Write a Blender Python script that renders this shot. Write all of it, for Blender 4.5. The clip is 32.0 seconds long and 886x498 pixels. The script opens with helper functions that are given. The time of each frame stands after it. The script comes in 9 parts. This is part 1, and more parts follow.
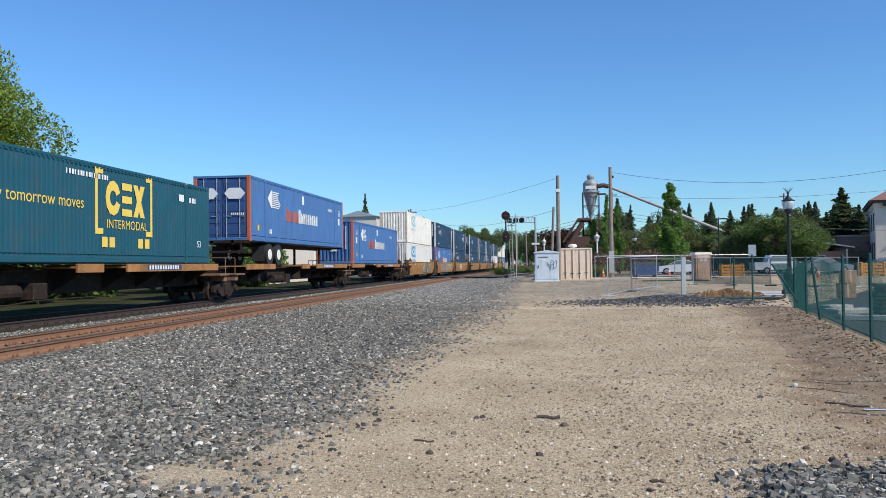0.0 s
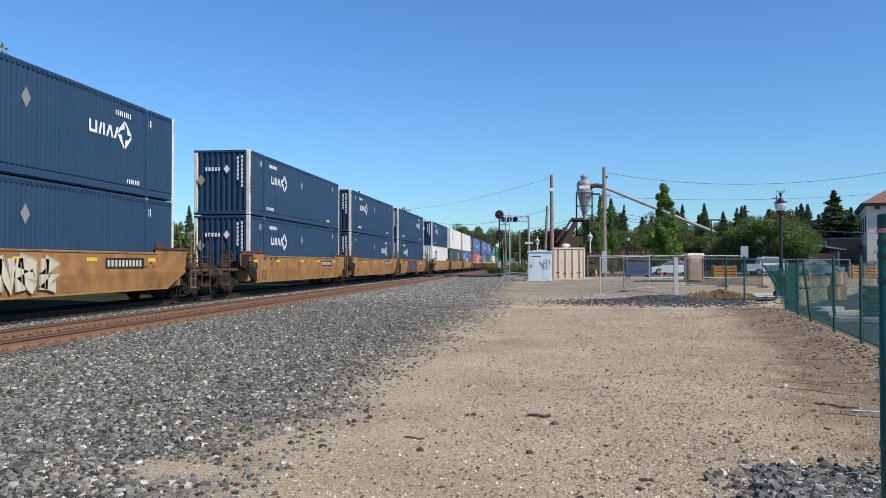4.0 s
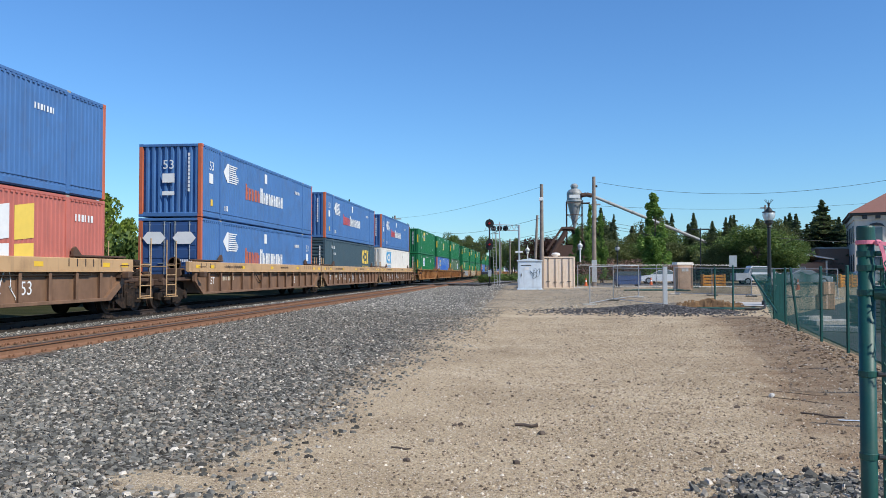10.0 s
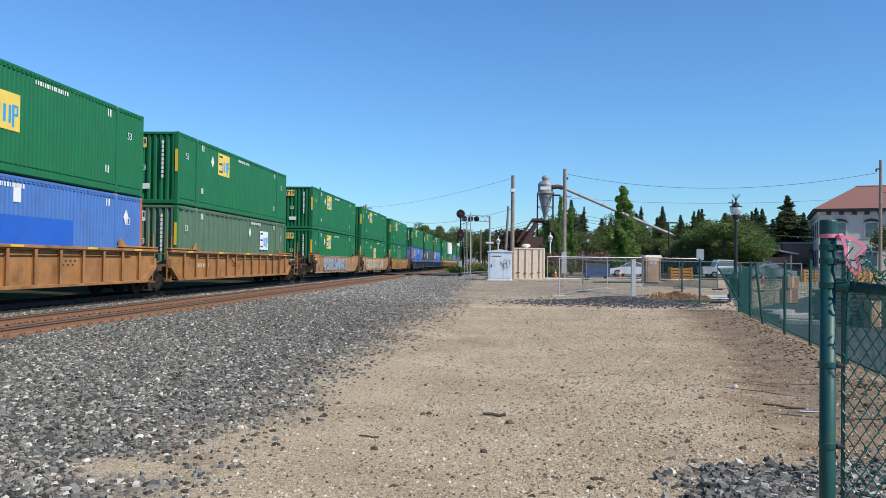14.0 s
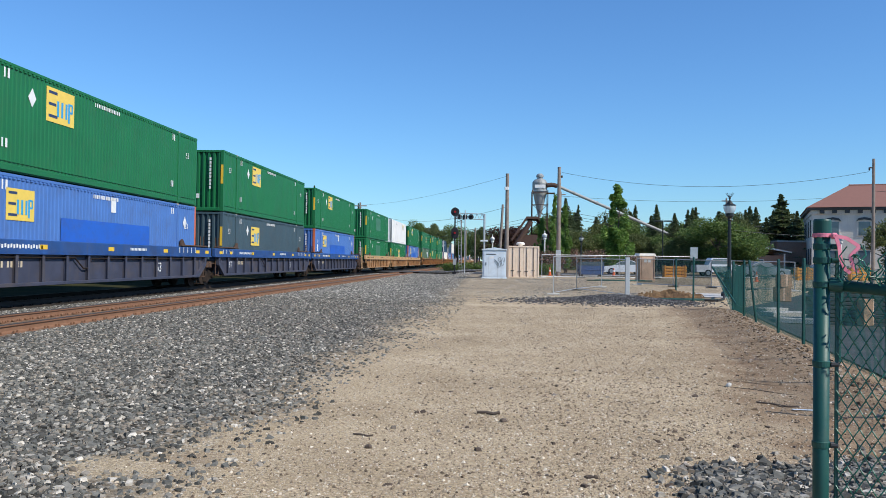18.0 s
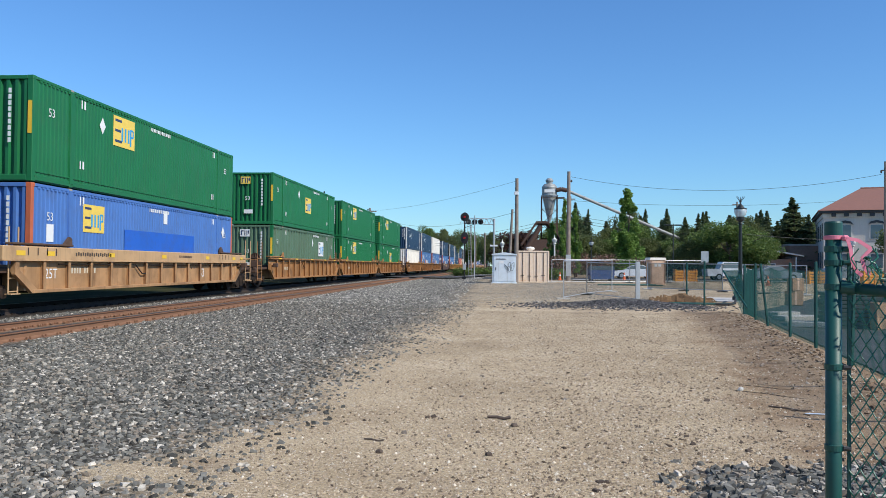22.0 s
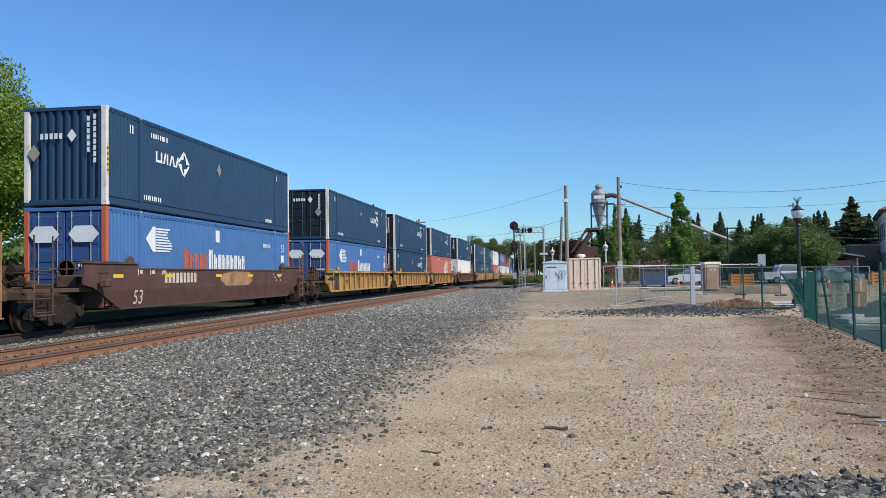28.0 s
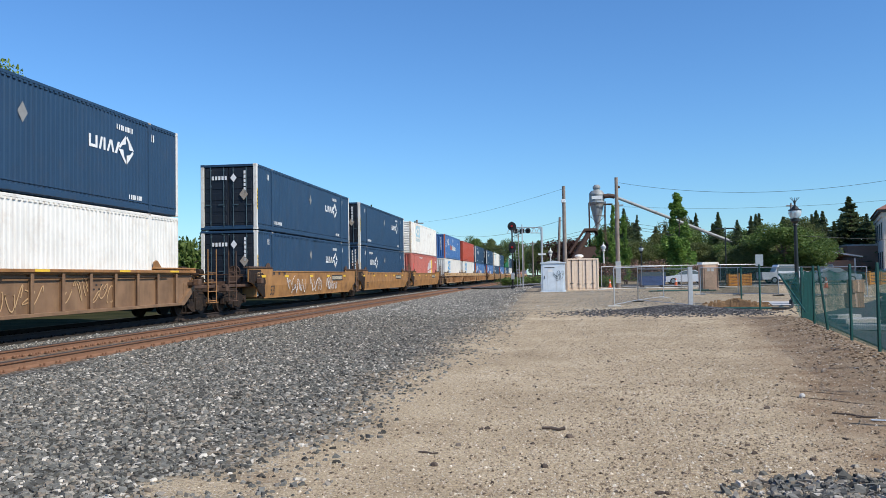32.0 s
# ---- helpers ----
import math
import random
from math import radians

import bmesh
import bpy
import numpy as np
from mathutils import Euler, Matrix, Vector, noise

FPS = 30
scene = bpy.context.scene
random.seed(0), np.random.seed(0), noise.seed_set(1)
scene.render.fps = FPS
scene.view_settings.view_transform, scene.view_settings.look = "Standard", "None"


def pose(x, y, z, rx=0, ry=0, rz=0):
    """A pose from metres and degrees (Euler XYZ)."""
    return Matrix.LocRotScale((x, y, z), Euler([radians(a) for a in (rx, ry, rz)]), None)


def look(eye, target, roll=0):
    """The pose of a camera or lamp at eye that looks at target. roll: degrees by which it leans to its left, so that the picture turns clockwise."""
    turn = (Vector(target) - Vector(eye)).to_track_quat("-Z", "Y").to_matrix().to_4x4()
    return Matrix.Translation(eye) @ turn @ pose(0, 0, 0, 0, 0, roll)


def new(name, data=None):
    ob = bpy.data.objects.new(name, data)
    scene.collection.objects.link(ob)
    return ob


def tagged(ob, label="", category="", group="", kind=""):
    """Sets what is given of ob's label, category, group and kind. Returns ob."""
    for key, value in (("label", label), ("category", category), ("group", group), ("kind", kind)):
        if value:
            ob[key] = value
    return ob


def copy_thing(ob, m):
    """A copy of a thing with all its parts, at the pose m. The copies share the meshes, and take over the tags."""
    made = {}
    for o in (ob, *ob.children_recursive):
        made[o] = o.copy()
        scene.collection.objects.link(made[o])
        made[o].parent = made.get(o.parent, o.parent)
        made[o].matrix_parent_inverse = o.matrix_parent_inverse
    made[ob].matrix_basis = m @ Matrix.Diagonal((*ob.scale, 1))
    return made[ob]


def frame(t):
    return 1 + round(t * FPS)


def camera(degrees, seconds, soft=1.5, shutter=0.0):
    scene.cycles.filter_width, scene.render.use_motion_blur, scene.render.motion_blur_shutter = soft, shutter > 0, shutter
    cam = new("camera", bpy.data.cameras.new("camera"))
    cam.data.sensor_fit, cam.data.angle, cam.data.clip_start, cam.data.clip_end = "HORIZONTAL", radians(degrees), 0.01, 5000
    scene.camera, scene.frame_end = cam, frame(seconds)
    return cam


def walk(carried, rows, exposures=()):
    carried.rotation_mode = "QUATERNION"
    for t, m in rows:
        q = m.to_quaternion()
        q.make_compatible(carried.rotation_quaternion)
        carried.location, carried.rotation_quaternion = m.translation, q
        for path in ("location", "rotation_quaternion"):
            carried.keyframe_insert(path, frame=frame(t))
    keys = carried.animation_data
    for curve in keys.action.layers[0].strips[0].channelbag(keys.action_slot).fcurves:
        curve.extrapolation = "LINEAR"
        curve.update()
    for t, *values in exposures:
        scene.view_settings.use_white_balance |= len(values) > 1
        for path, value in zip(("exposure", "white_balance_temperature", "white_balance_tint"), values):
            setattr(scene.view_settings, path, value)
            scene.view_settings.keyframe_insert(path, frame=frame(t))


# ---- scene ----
cam = camera(57.8, 32.0, soft=0.7, shutter=0.0)

# seconds, x, y, z, yaw, pitch, roll
PATH = [
    (0, -0.030, -0.007, 1.550, 7.31, 1.16, 0.70),
    (0.5, -0.032, 0.002, 1.551, 7.31, 1.19, 0.61),
    (1, -0.029, -0.001, 1.552, 7.33, 1.30, 0.59),
    (1.5, -0.029, 0.006, 1.559, 7.45, 1.40, 0.40),
    (2, -0.027, 0.002, 1.555, 7.38, 1.62, 0.45),
    (2.5, -0.021, -0.004, 1.545, 7.29, 1.67, 0.51),
    (3, -0.021, -0.005, 1.545, 7.15, 1.39, 0.36),
    (3.5, -0.023, -0.008, 1.542, 6.87, 1.11, 0.11),
    (5.5, -0.016, -0.007, 1.543, 6.75, 0.98, 0.09),
    (6, -0.009, -0.004, 1.543, 6.66, 0.97, -0.02),
    (6.5, -0.014, -0.005, 1.550, 6.60, 0.98, -0.05),
    (7, -0.006, -0.007, 1.550, 6.47, 1.08, -0.02),
    (7.5, -0.006, -0.008, 1.550, 6.43, 1.04, -0.00),
    (8, -0.006, -0.006, 1.549, 6.47, 1.16, -0.05),
    (8.5, -0.002, -0.027, 1.547, 6.27, 1.20, -0.30),
    (9, 0.003, -0.006, 1.555, 6.01, 1.12, -0.31),
    (9.5, 0.003, -0.007, 1.549, 6.08, 1.40, -0.14),
    (10, 0.008, -0.004, 1.550, 6.15, 1.66, 0.03),
    (10.5, 0.005, -0.004, 1.548, 5.71, 1.60, -0.05),
    (11, 0.005, -0.007, 1.549, 5.44, 1.62, -0.27),
    (11.5, 0.004, -0.009, 1.543, 5.17, 1.55, -0.50),
    (12, -0.002, -0.009, 1.544, 4.93, 1.43, -0.45),
    (12.5, 0.002, -0.005, 1.545, 4.47, 1.20, -0.40),
    (13, 0.011, 0.002, 1.549, 4.51, 1.14, -0.35),
    (13.5, 0.005, -0.011, 1.544, 4.50, 1.05, -0.53),
    (14, 0.011, -0.005, 1.543, 4.05, 0.96, -0.70),
    (14.5, 0.009, -0.004, 1.545, 3.71, 0.95, -0.61),
    (16.5, 0.005, 0.005, 1.543, 3.73, 0.77, -0.71),
    (17, 0.005, -0.004, 1.541, 3.63, 0.81, -0.79),
    (17.5, 0.005, 0.001, 1.544, 3.56, 0.79, -0.71),
    (18, 0.011, 0.001, 1.546, 3.65, 0.82, -0.76),
    (18.5, 0.011, 0.003, 1.545, 3.94, 0.95, -0.64),
    (19, 0.015, 0.008, 1.547, 3.87, 0.94, -0.45),
    (19.5, 0.018, 0.005, 1.545, 4.00, 0.96, -0.38),
    (20, 0.009, 0.000, 1.543, 4.16, 0.86, -0.27),
    (20.5, 0.012, 0.008, 1.542, 4.13, 0.90, -0.38),
    (21, 0.007, -0.004, 1.542, 4.13, 1.00, -0.52),
    (21.5, 0.005, 0.008, 1.543, 4.12, 0.88, -0.63),
    (22, 0.010, -0.007, 1.542, 4.35, 1.18, -0.52),
    (22.5, 0.016, 0.004, 1.547, 4.38, 1.12, -0.49),
    (23, 0.010, -0.004, 1.542, 4.53, 1.05, -0.52),
    (23.5, 0.006, -0.001, 1.549, 5.00, 0.89, -0.27),
    (24, -0.015, 0.008, 1.557, 6.02, 0.73, 0.22),
    (24.5, -0.027, 0.017, 1.557, 6.73, 1.19, 0.50),
    (25, -0.019, 0.009, 1.555, 6.86, 1.53, 0.86),
    (25.5, -0.021, 0.009, 1.552, 6.93, 1.76, 0.68),
    (27.5, -0.022, 0.004, 1.551, 7.71, 1.78, 0.79),
    (28, -0.016, 0.009, 1.550, 7.91, 1.90, 0.82),
    (28.5, -0.011, 0.005, 1.556, 8.03, 1.83, 0.98),
    (29, -0.006, 0.007, 1.556, 8.15, 1.80, 1.18),
    (29.5, -0.010, 0.009, 1.551, 8.08, 1.79, 1.16),
    (30, -0.003, 0.006, 1.557, 8.05, 1.80, 1.18),
    (30.5, -0.000, -0.002, 1.555, 7.84, 1.78, 1.31),
    (31, -0.005, 0.002, 1.562, 7.87, 1.70, 1.15),
    (31.5, -0.010, -0.003, 1.552, 7.89, 1.92, 0.97),
    (32, -0.006, -0.004, 1.552, 7.78, 1.94, 0.90),
]
walk(cam, [(t, pose(x, y, z, 90 + p, r, w)) for t, x, y, z, w, p, r in PATH],
     [(0, 0.07), (1, 0.12), (2, 0.07), (3, 0.0), (6, 0.1), (8, 0.03), (9, -0.02), (10, 0.1), (13, 0.1), (18, 0.1), (24, 0.1), (25, 0.1), (28, 0.01), (30, 0.07), (32, 0.09)])

# ---- light ----
SUN_FROM = Vector((0.87 * 0.731, -0.493 * 0.731, 0.682))
world = bpy.data.worlds.new("sky")
scene.world = world
world.use_nodes = True
wn = world.node_tree.nodes
sky = wn.new("ShaderNodeTexSky")
sky.sky_type = "NISHITA"
sky.sun_disc = False
sky.sun_elevation = radians(43)
sky.sun_rotation = math.atan2(SUN_FROM.x, SUN_FROM.y)
sky.altitude = 50
sky.air_density = 1.2
sky.dust_density = 0.0
sky.ozone_density = 3.0
wn["Background"].inputs["Strength"].default_value = 0.124
tint = wn.new("ShaderNodeMix")
tint.data_type, tint.blend_type = "RGBA", "MULTIPLY"
tint.inputs["Factor"].default_value = 1.0
tint.inputs[7].default_value = (0.49, 0.79, 1.14, 1)
world.node_tree.links.new(sky.outputs["Color"], tint.inputs[6])
world.node_tree.links.new(tint.outputs[2], wn["Background"].inputs["Color"])
sun = new("sun", bpy.data.lights.new("sun", "SUN"))
sun.data.energy = 4.4
sun.data.angle = radians(0.53)
sun.data.color = (1.0, 0.945, 0.84)
sun.matrix_world = look((0, 0, 60), Vector((0, 0, 60)) - SUN_FROM)
scene.view_settings.exposure = 0.0


# ---- materials ----
def material(name, color, rough=0.6, metal=0.0, dirt=None, dirt_amount=0.0, dirt_scale=1.5, vary=0.08, vary_scale=6.0,
             grain=60.0, bump=0.15, bump_dist=0.004, streaks=0.0, streak_color=(0.16, 0.08, 0.04), per_object=0.0, spec=0.5):
    """Painted, worn or mineral surface: two scales of colour variation, dirt patches, upright rain streaks, fine relief."""
    m = bpy.data.materials.new(name)
    m.use_nodes = True
    nt = m.node_tree
    n, l = nt.nodes, nt.links
    b = n["Principled BSDF"]
    b.inputs["Roughness"].default_value = rough
    b.inputs["Metallic"].default_value = metal
    b.inputs["Specular IOR Level"].default_value = spec
    geo = n.new("ShaderNodeTexCoord")
    src = geo.outputs["Object"]
    if per_object:
        info = n.new("ShaderNodeObjectInfo")
        add = n.new("ShaderNodeVectorMath")
        add.operation = "MULTIPLY_ADD"
        comb = n.new("ShaderNodeCombineXYZ")
        for i in range(3):
            l.new(info.outputs["Random"], comb.inputs[i])
        l.new(comb.outputs[0], add.inputs[0])
        add.inputs[1].default_value = (37, 53, 71)
        l.new(src, add.inputs[2])
        src = add.outputs[0]
    big = n.new("ShaderNodeTexNoise")
    big.inputs["Scale"].default_value = vary_scale
    big.inputs["Detail"].default_value = 5
    l.new(src, big.inputs["Vector"])
    ramp = n.new("ShaderNodeMapRange")
    ramp.inputs["From Min"].default_value, ramp.inputs["From Max"].default_value = 0.3, 0.7
    ramp.inputs["To Min"].default_value, ramp.inputs["To Max"].default_value = 1 - vary, 1 + vary
    l.new(big.outputs["Fac"], ramp.inputs["Value"])
    mul = n.new("ShaderNodeMix")
    mul.data_type, mul.blend_type = "RGBA", "MULTIPLY"
    mul.inputs["Factor"].default_value = 1
    mul.inputs[6].default_value = (*color, 1)
    l.new(ramp.outputs[0], mul.inputs[7])
    out = mul.outputs[2]
    if dirt and dirt_amount:
        no = n.new("ShaderNodeTexNoise")
        no.inputs["Scale"].default_value = dirt_scale
        no.inputs["Detail"].default_value = 8
        no.inputs["Roughness"].default_value = 0.65
        l.new(src, no.inputs["Vector"])
        r2 = n.new("ShaderNodeMapRange")
        r2.inputs["From Min"].default_value, r2.inputs["From Max"].default_value = 0.5, 0.72
        r2.inputs["To Max"].default_value = dirt_amount
        l.new(no.outputs["Fac"], r2.inputs["Value"])
        mix = n.new("ShaderNodeMix")
        mix.data_type = "RGBA"
        mix.inputs[7].default_value = (*dirt, 1)
        l.new(r2.outputs[0], mix.inputs["Factor"])
        l.new(out, mix.inputs[6])
        out = mix.outputs[2]
    if streaks:
        mp = n.new("ShaderNodeMapping")
        mp.inputs["Scale"].default_value = (3.0, 3.0, 0.22)
        l.new(src, mp.inputs["Vector"])
        ns = n.new("ShaderNodeTexNoise")
        ns.inputs["Scale"].default_value = 2.2
        ns.inputs["Detail"].default_value = 6
        l.new(mp.outputs[0], ns.inputs["Vector"])
        r3 = n.new("ShaderNodeMapRange")
        r3.inputs["From Min"].default_value, r3.inputs["From Max"].default_value = 0.55, 0.75
        r3.inputs["To Max"].default_value = streaks
        l.new(ns.outputs["Fac"], r3.inputs["Value"])
        mix = n.new("ShaderNodeMix")
        mix.data_type = "RGBA"
        mix.inputs[7].default_value = (*streak_color, 1)
        l.new(r3.outputs[0], mix.inputs["Factor"])
        l.new(out, mix.inputs[6])
        out = mix.outputs[2]
    l.new(out, b.inputs["Base Color"])
    if bump:
        fine = n.new("ShaderNodeTexNoise")
        fine.inputs["Scale"].default_value = grain
        fine.inputs["Detail"].default_value = 4
        l.new(src, fine.inputs["Vector"])
        bp = n.new("ShaderNodeBump")
        bp.inputs["Strength"].default_value = bump
        bp.inputs["Distance"].default_value = bump_dist
        l.new(fine.outputs["Fac"], bp.inputs["Height"])
        l.new(bp.outputs[0], b.inputs["Normal"])
    return m


def glass(name, tint=(0.8, 0.85, 0.85)):
    m = bpy.data.materials.new(name)
    m.use_nodes = True
    b = m.node_tree.nodes["Principled BSDF"]
    b.inputs["Base Color"].default_value = (*tint, 1)
    b.inputs["Roughness"].default_value = 0.03
    b.inputs["Transmission Weight"].default_value = 1.0
    return m


RUST = (0.17, 0.075, 0.035)
GRIME = (0.09, 0.075, 0.06)
M = {}
def paint(key, color, **kw):
    args = dict(rough=0.48, spec=0.35, dirt=GRIME, dirt_amount=0.25, vary=0.07, vary_scale=1.2, streaks=0.22, streak_color=GRIME, per_object=1)
    if key.startswith("car_"):
        args.update(vary=0.22, vary_scale=1.7)
    args.update(kw)
    M[key] = material(key, color, **args)


paint("navy", (0.022, 0.056, 0.108), dirt_amount=0.12, streaks=0.10)
paint("cobalt", (0.068, 0.168, 0.375))
paint("azure", (0.075, 0.18, 0.46))
paint("azure_patch", (0.02, 0.12, 0.52))
paint("faded_green", (0.05, 0.19, 0.10))
paint("teal", (0.012, 0.085, 0.12))
paint("slate", (0.052, 0.088, 0.108))
paint("green", (0.012, 0.15, 0.052), dirt_amount=0.1, streaks=0.10)
paint("gray_green", (0.105, 0.18, 0.115), streaks=0.25)
paint("salmon", (0.50, 0.15, 0.115))
paint("brick_red", (0.45, 0.08, 0.045))
paint("white", (0.92, 0.87, 0.77), dirt=(0.36, 0.18, 0.08), dirt_amount=0.32, dirt_scale=2.1, streaks=0.18, streak_color=(0.32, 0.18, 0.09))
paint("clean_white", (0.80, 0.77, 0.70), dirt=(0.34, 0.2, 0.1), streaks=0.28, streak_color=(0.36, 0.25, 0.15), dirt_amount=0.2, dirt_scale=2.6)
paint("reefer_white", (0.88, 0.86, 0.82), dirt=(0.4, 0.3, 0.2), dirt_amount=0.08, streaks=0.06)
paint("post_orange", (0.52, 0.13, 0.06))
paint("post_rusty", (0.62, 0.52, 0.40), dirt=(0.22, 0.10, 0.05), dirt_amount=0.85, dirt_scale=2.2, streaks=0.6, streak_color=(0.24, 0.11, 0.05))
paint("door_navy", (0.035, 0.085, 0.22))
paint("post_white", (0.74, 0.71, 0.64), dirt=(0.25, 0.13, 0.06), dirt_amount=0.5, dirt_scale=2.5, streaks=0.4, streak_color=(0.3, 0.16, 0.08))
paint("car_brown", (0.36, 0.178, 0.060), dirt=(0.10, 0.052, 0.03), dirt_amount=0.7, dirt_scale=0.9, streaks=0.35, streak_color=(0.12, 0.06, 0.03), rough=0.6)
paint("car_orange", (0.35, 0.168, 0.06), dirt=(0.13, 0.07, 0.035), dirt_amount=0.85, dirt_scale=1.1, streaks=0.4, streak_color=(0.14, 0.07, 0.03), rough=0.6)
paint("chord_tan", (0.52, 0.33, 0.17), dirt=(0.2, 0.11, 0.06), dirt_amount=0.5, dirt_scale=1.4, streaks=0.3, rough=0.6)
paint("car_tan", (0.40, 0.225, 0.105), dirt=(0.14, 0.075, 0.04), dirt_amount=0.8, dirt_scale=1.1, streaks=0.55, streak_color=(0.14, 0.07, 0.03), rough=0.6)
paint("car_rust", (0.23, 0.135, 0.075), dirt=(0.11, 0.06, 0.035), dirt_amount=0.6, dirt_scale=1.1, streaks=0.45, streak_color=(0.3, 0.19, 0.1), rough=0.65)
paint("car_gold", (0.45, 0.255, 0.085), dirt=(0.16, 0.08, 0.035), dirt_amount=0.6, dirt_scale=1.1, streaks=0.4, streak_color=(0.16, 0.08, 0.03), rough=0.6)
paint("truck_brown", (0.085, 0.05, 0.034), dirt=(0.2, 0.105, 0.055), dirt_amount=0.6, dirt_scale=3, rough=0.75)
paint("spray_black", (0.028, 0.027, 0.028), dirt=(0.09, 0.07, 0.06), dirt_amount=0.5, dirt_scale=1.2)
paint("spray_sage", (0.40, 0.37, 0.26), dirt=(0.24, 0.17, 0.10), dirt_amount=0.5, dirt_scale=1.4)
paint("spray_mauve", (0.25, 0.17, 0.165), dirt=(0.36, 0.30, 0.24), dirt_amount=0.5, dirt_scale=1.6)
paint("spray_cream", (0.62, 0.54, 0.40), dirt=(0.34, 0.2, 0.1), dirt_amount=0.5, dirt_scale=1.6)
paint("spray_red", (0.42, 0.05, 0.045), dirt=(0.2, 0.05, 0.04), dirt_amount=0.4)
paint("spray_gold", (0.46, 0.26, 0.07), dirt=(0.22, 0.1, 0.04), dirt_amount=0.6, dirt_scale=1.8)
paint("post_blue", (0.03, 0.06, 0.17), dirt_amount=0.3)
paint("spray_pale", (0.45, 0.42, 0.40), dirt=(0.3, 0.2, 0.2), dirt_amount=0.7, dirt_scale=1.2)
paint("car_dark", (0.05, 0.055, 0.085), dirt=(0.105, 0.082, 0.07), dirt_amount=0.95, dirt_scale=0.5, streaks=0.3, rough=0.6)
paint("door_black", (0.012, 0.016, 0.024), dirt=(0.05, 0.045, 0.04), dirt_amount=0.3)
paint("panel_dark", (0.045, 0.036, 0.03), dirt=(0.12, 0.08, 0.05), dirt_amount=0.4, rough=0.65)
paint("car_maroon", (0.10, 0.05, 0.038), dirt=(0.075, 0.05, 0.036), dirt_amount=0.5, streaks=0.3, rough=0.6)
paint("car_navy", (0.022, 0.075, 0.23), dirt_amount=0.3, rough=0.5)
paint("car_umber", (0.20, 0.115, 0.07), dirt=(0.10, 0.055, 0.03), dirt_amount=0.6, streaks=0.35, streak_color=(0.3, 0.18, 0.1), rough=0.65)
M["black_steel"] = material("black_steel", (0.026, 0.019, 0.015), rough=0.8, spec=0.2, dirt=(0.10, 0.058, 0.035), dirt_amount=0.6, dirt_scale=5)
M["wheel_steel"] = material("wheel_steel", (0.045, 0.032, 0.025), rough=0.55, metal=0.3, dirt=RUST, dirt_amount=0.4, dirt_scale=8)
M["casting"] = material("casting", (0.35, 0.30, 0.24), rough=0.6, dirt=RUST, dirt_amount=0.5, dirt_scale=9)
M["rubber"] = material("rubber", (0.02, 0.02, 0.02), rough=0.85)
M["steel"] = material("steel", (0.45, 0.45, 0.44), rough=0.38, metal=0.7, dirt=GRIME, dirt_amount=0.2, dirt_scale=8)
M["yellow"] = material("yellow", (0.80, 0.50, 0.04), rough=0.5, vary=0.05)
M["logo_yellow"] = material("logo_yellow", (0.82, 0.58, 0.10), rough=0.5, vary=0.05, dirt=GRIME, dirt_amount=0.12)
M["logo_white"] = material("logo_white", (0.78, 0.78, 0.76), rough=0.5, vary=0.05, dirt=GRIME, dirt_amount=0.15)
M["logo_faded"] = material("logo_faded", (0.36, 0.6, 0.68), rough=0.6, vary=0.25, vary_scale=2.5, dirt=(0.8, 0.75, 0.65), dirt_amount=0.8, dirt_scale=2.0)
M["logo_blue"] = material("logo_blue", (0.03, 0.33, 0.64), rough=0.5, vary=0.05)
M["logo_navy"] = material("logo_navy", (0.03, 0.05, 0.12), rough=0.5, vary=0.05)
M["logo_red"] = material("logo_red", (0.62, 0.09, 0.07), rough=0.5, vary=0.05)
M["logo_gray"] = material("logo_gray", (0.25, 0.25, 0.24), rough=0.6, vary=0.1)
M["rail"] = material("rail", (0.225, 0.112, 0.060), rough=0.85, dirt=(0.29, 0.165, 0.095), dirt_amount=0.5, dirt_scale=7, bump=0.3)
# shaded copies of rail and sleeper, darkened for the track under the train
M["rail_shaded"] = material("rail_shaded", (0.04, 0.027, 0.02), rough=0.8, dirt=(0.09, 0.05, 0.03), dirt_amount=0.4, dirt_scale=7, bump=0.3)
M["sleeper_shaded"] = material("sleeper_shaded", (0.045, 0.034, 0.027), rough=0.9, dirt=(0.09, 0.06, 0.04), dirt_amount=0.4, dirt_scale=4, bump=0.5)
M["rail_top"] = material("rail_top", (0.06, 0.042, 0.034), rough=0.5, metal=0.3, dirt=RUST, dirt_amount=0.5, dirt_scale=5)
M["sleeper"] = material("sleeper", (0.16, 0.10, 0.065), rough=0.9, dirt=(0.26, 0.15, 0.09), dirt_amount=0.6, dirt_scale=4, bump=0.5)


# ---- mesh helpers ----
def mesh_of(name, verts, faces, mats, index=None, smooth=False):
    me = bpy.data.meshes.new(name)
    me.from_pydata(verts, [], faces)
    for m in mats if isinstance(mats, (list, tuple)) else [mats]:
        me.materials.append(m)
    if index is not None:
        me.polygons.foreach_set("material_index", index)
    if smooth:
        me.polygons.foreach_set("use_smooth", [True] * len(me.polygons))
    me.update()
    return me


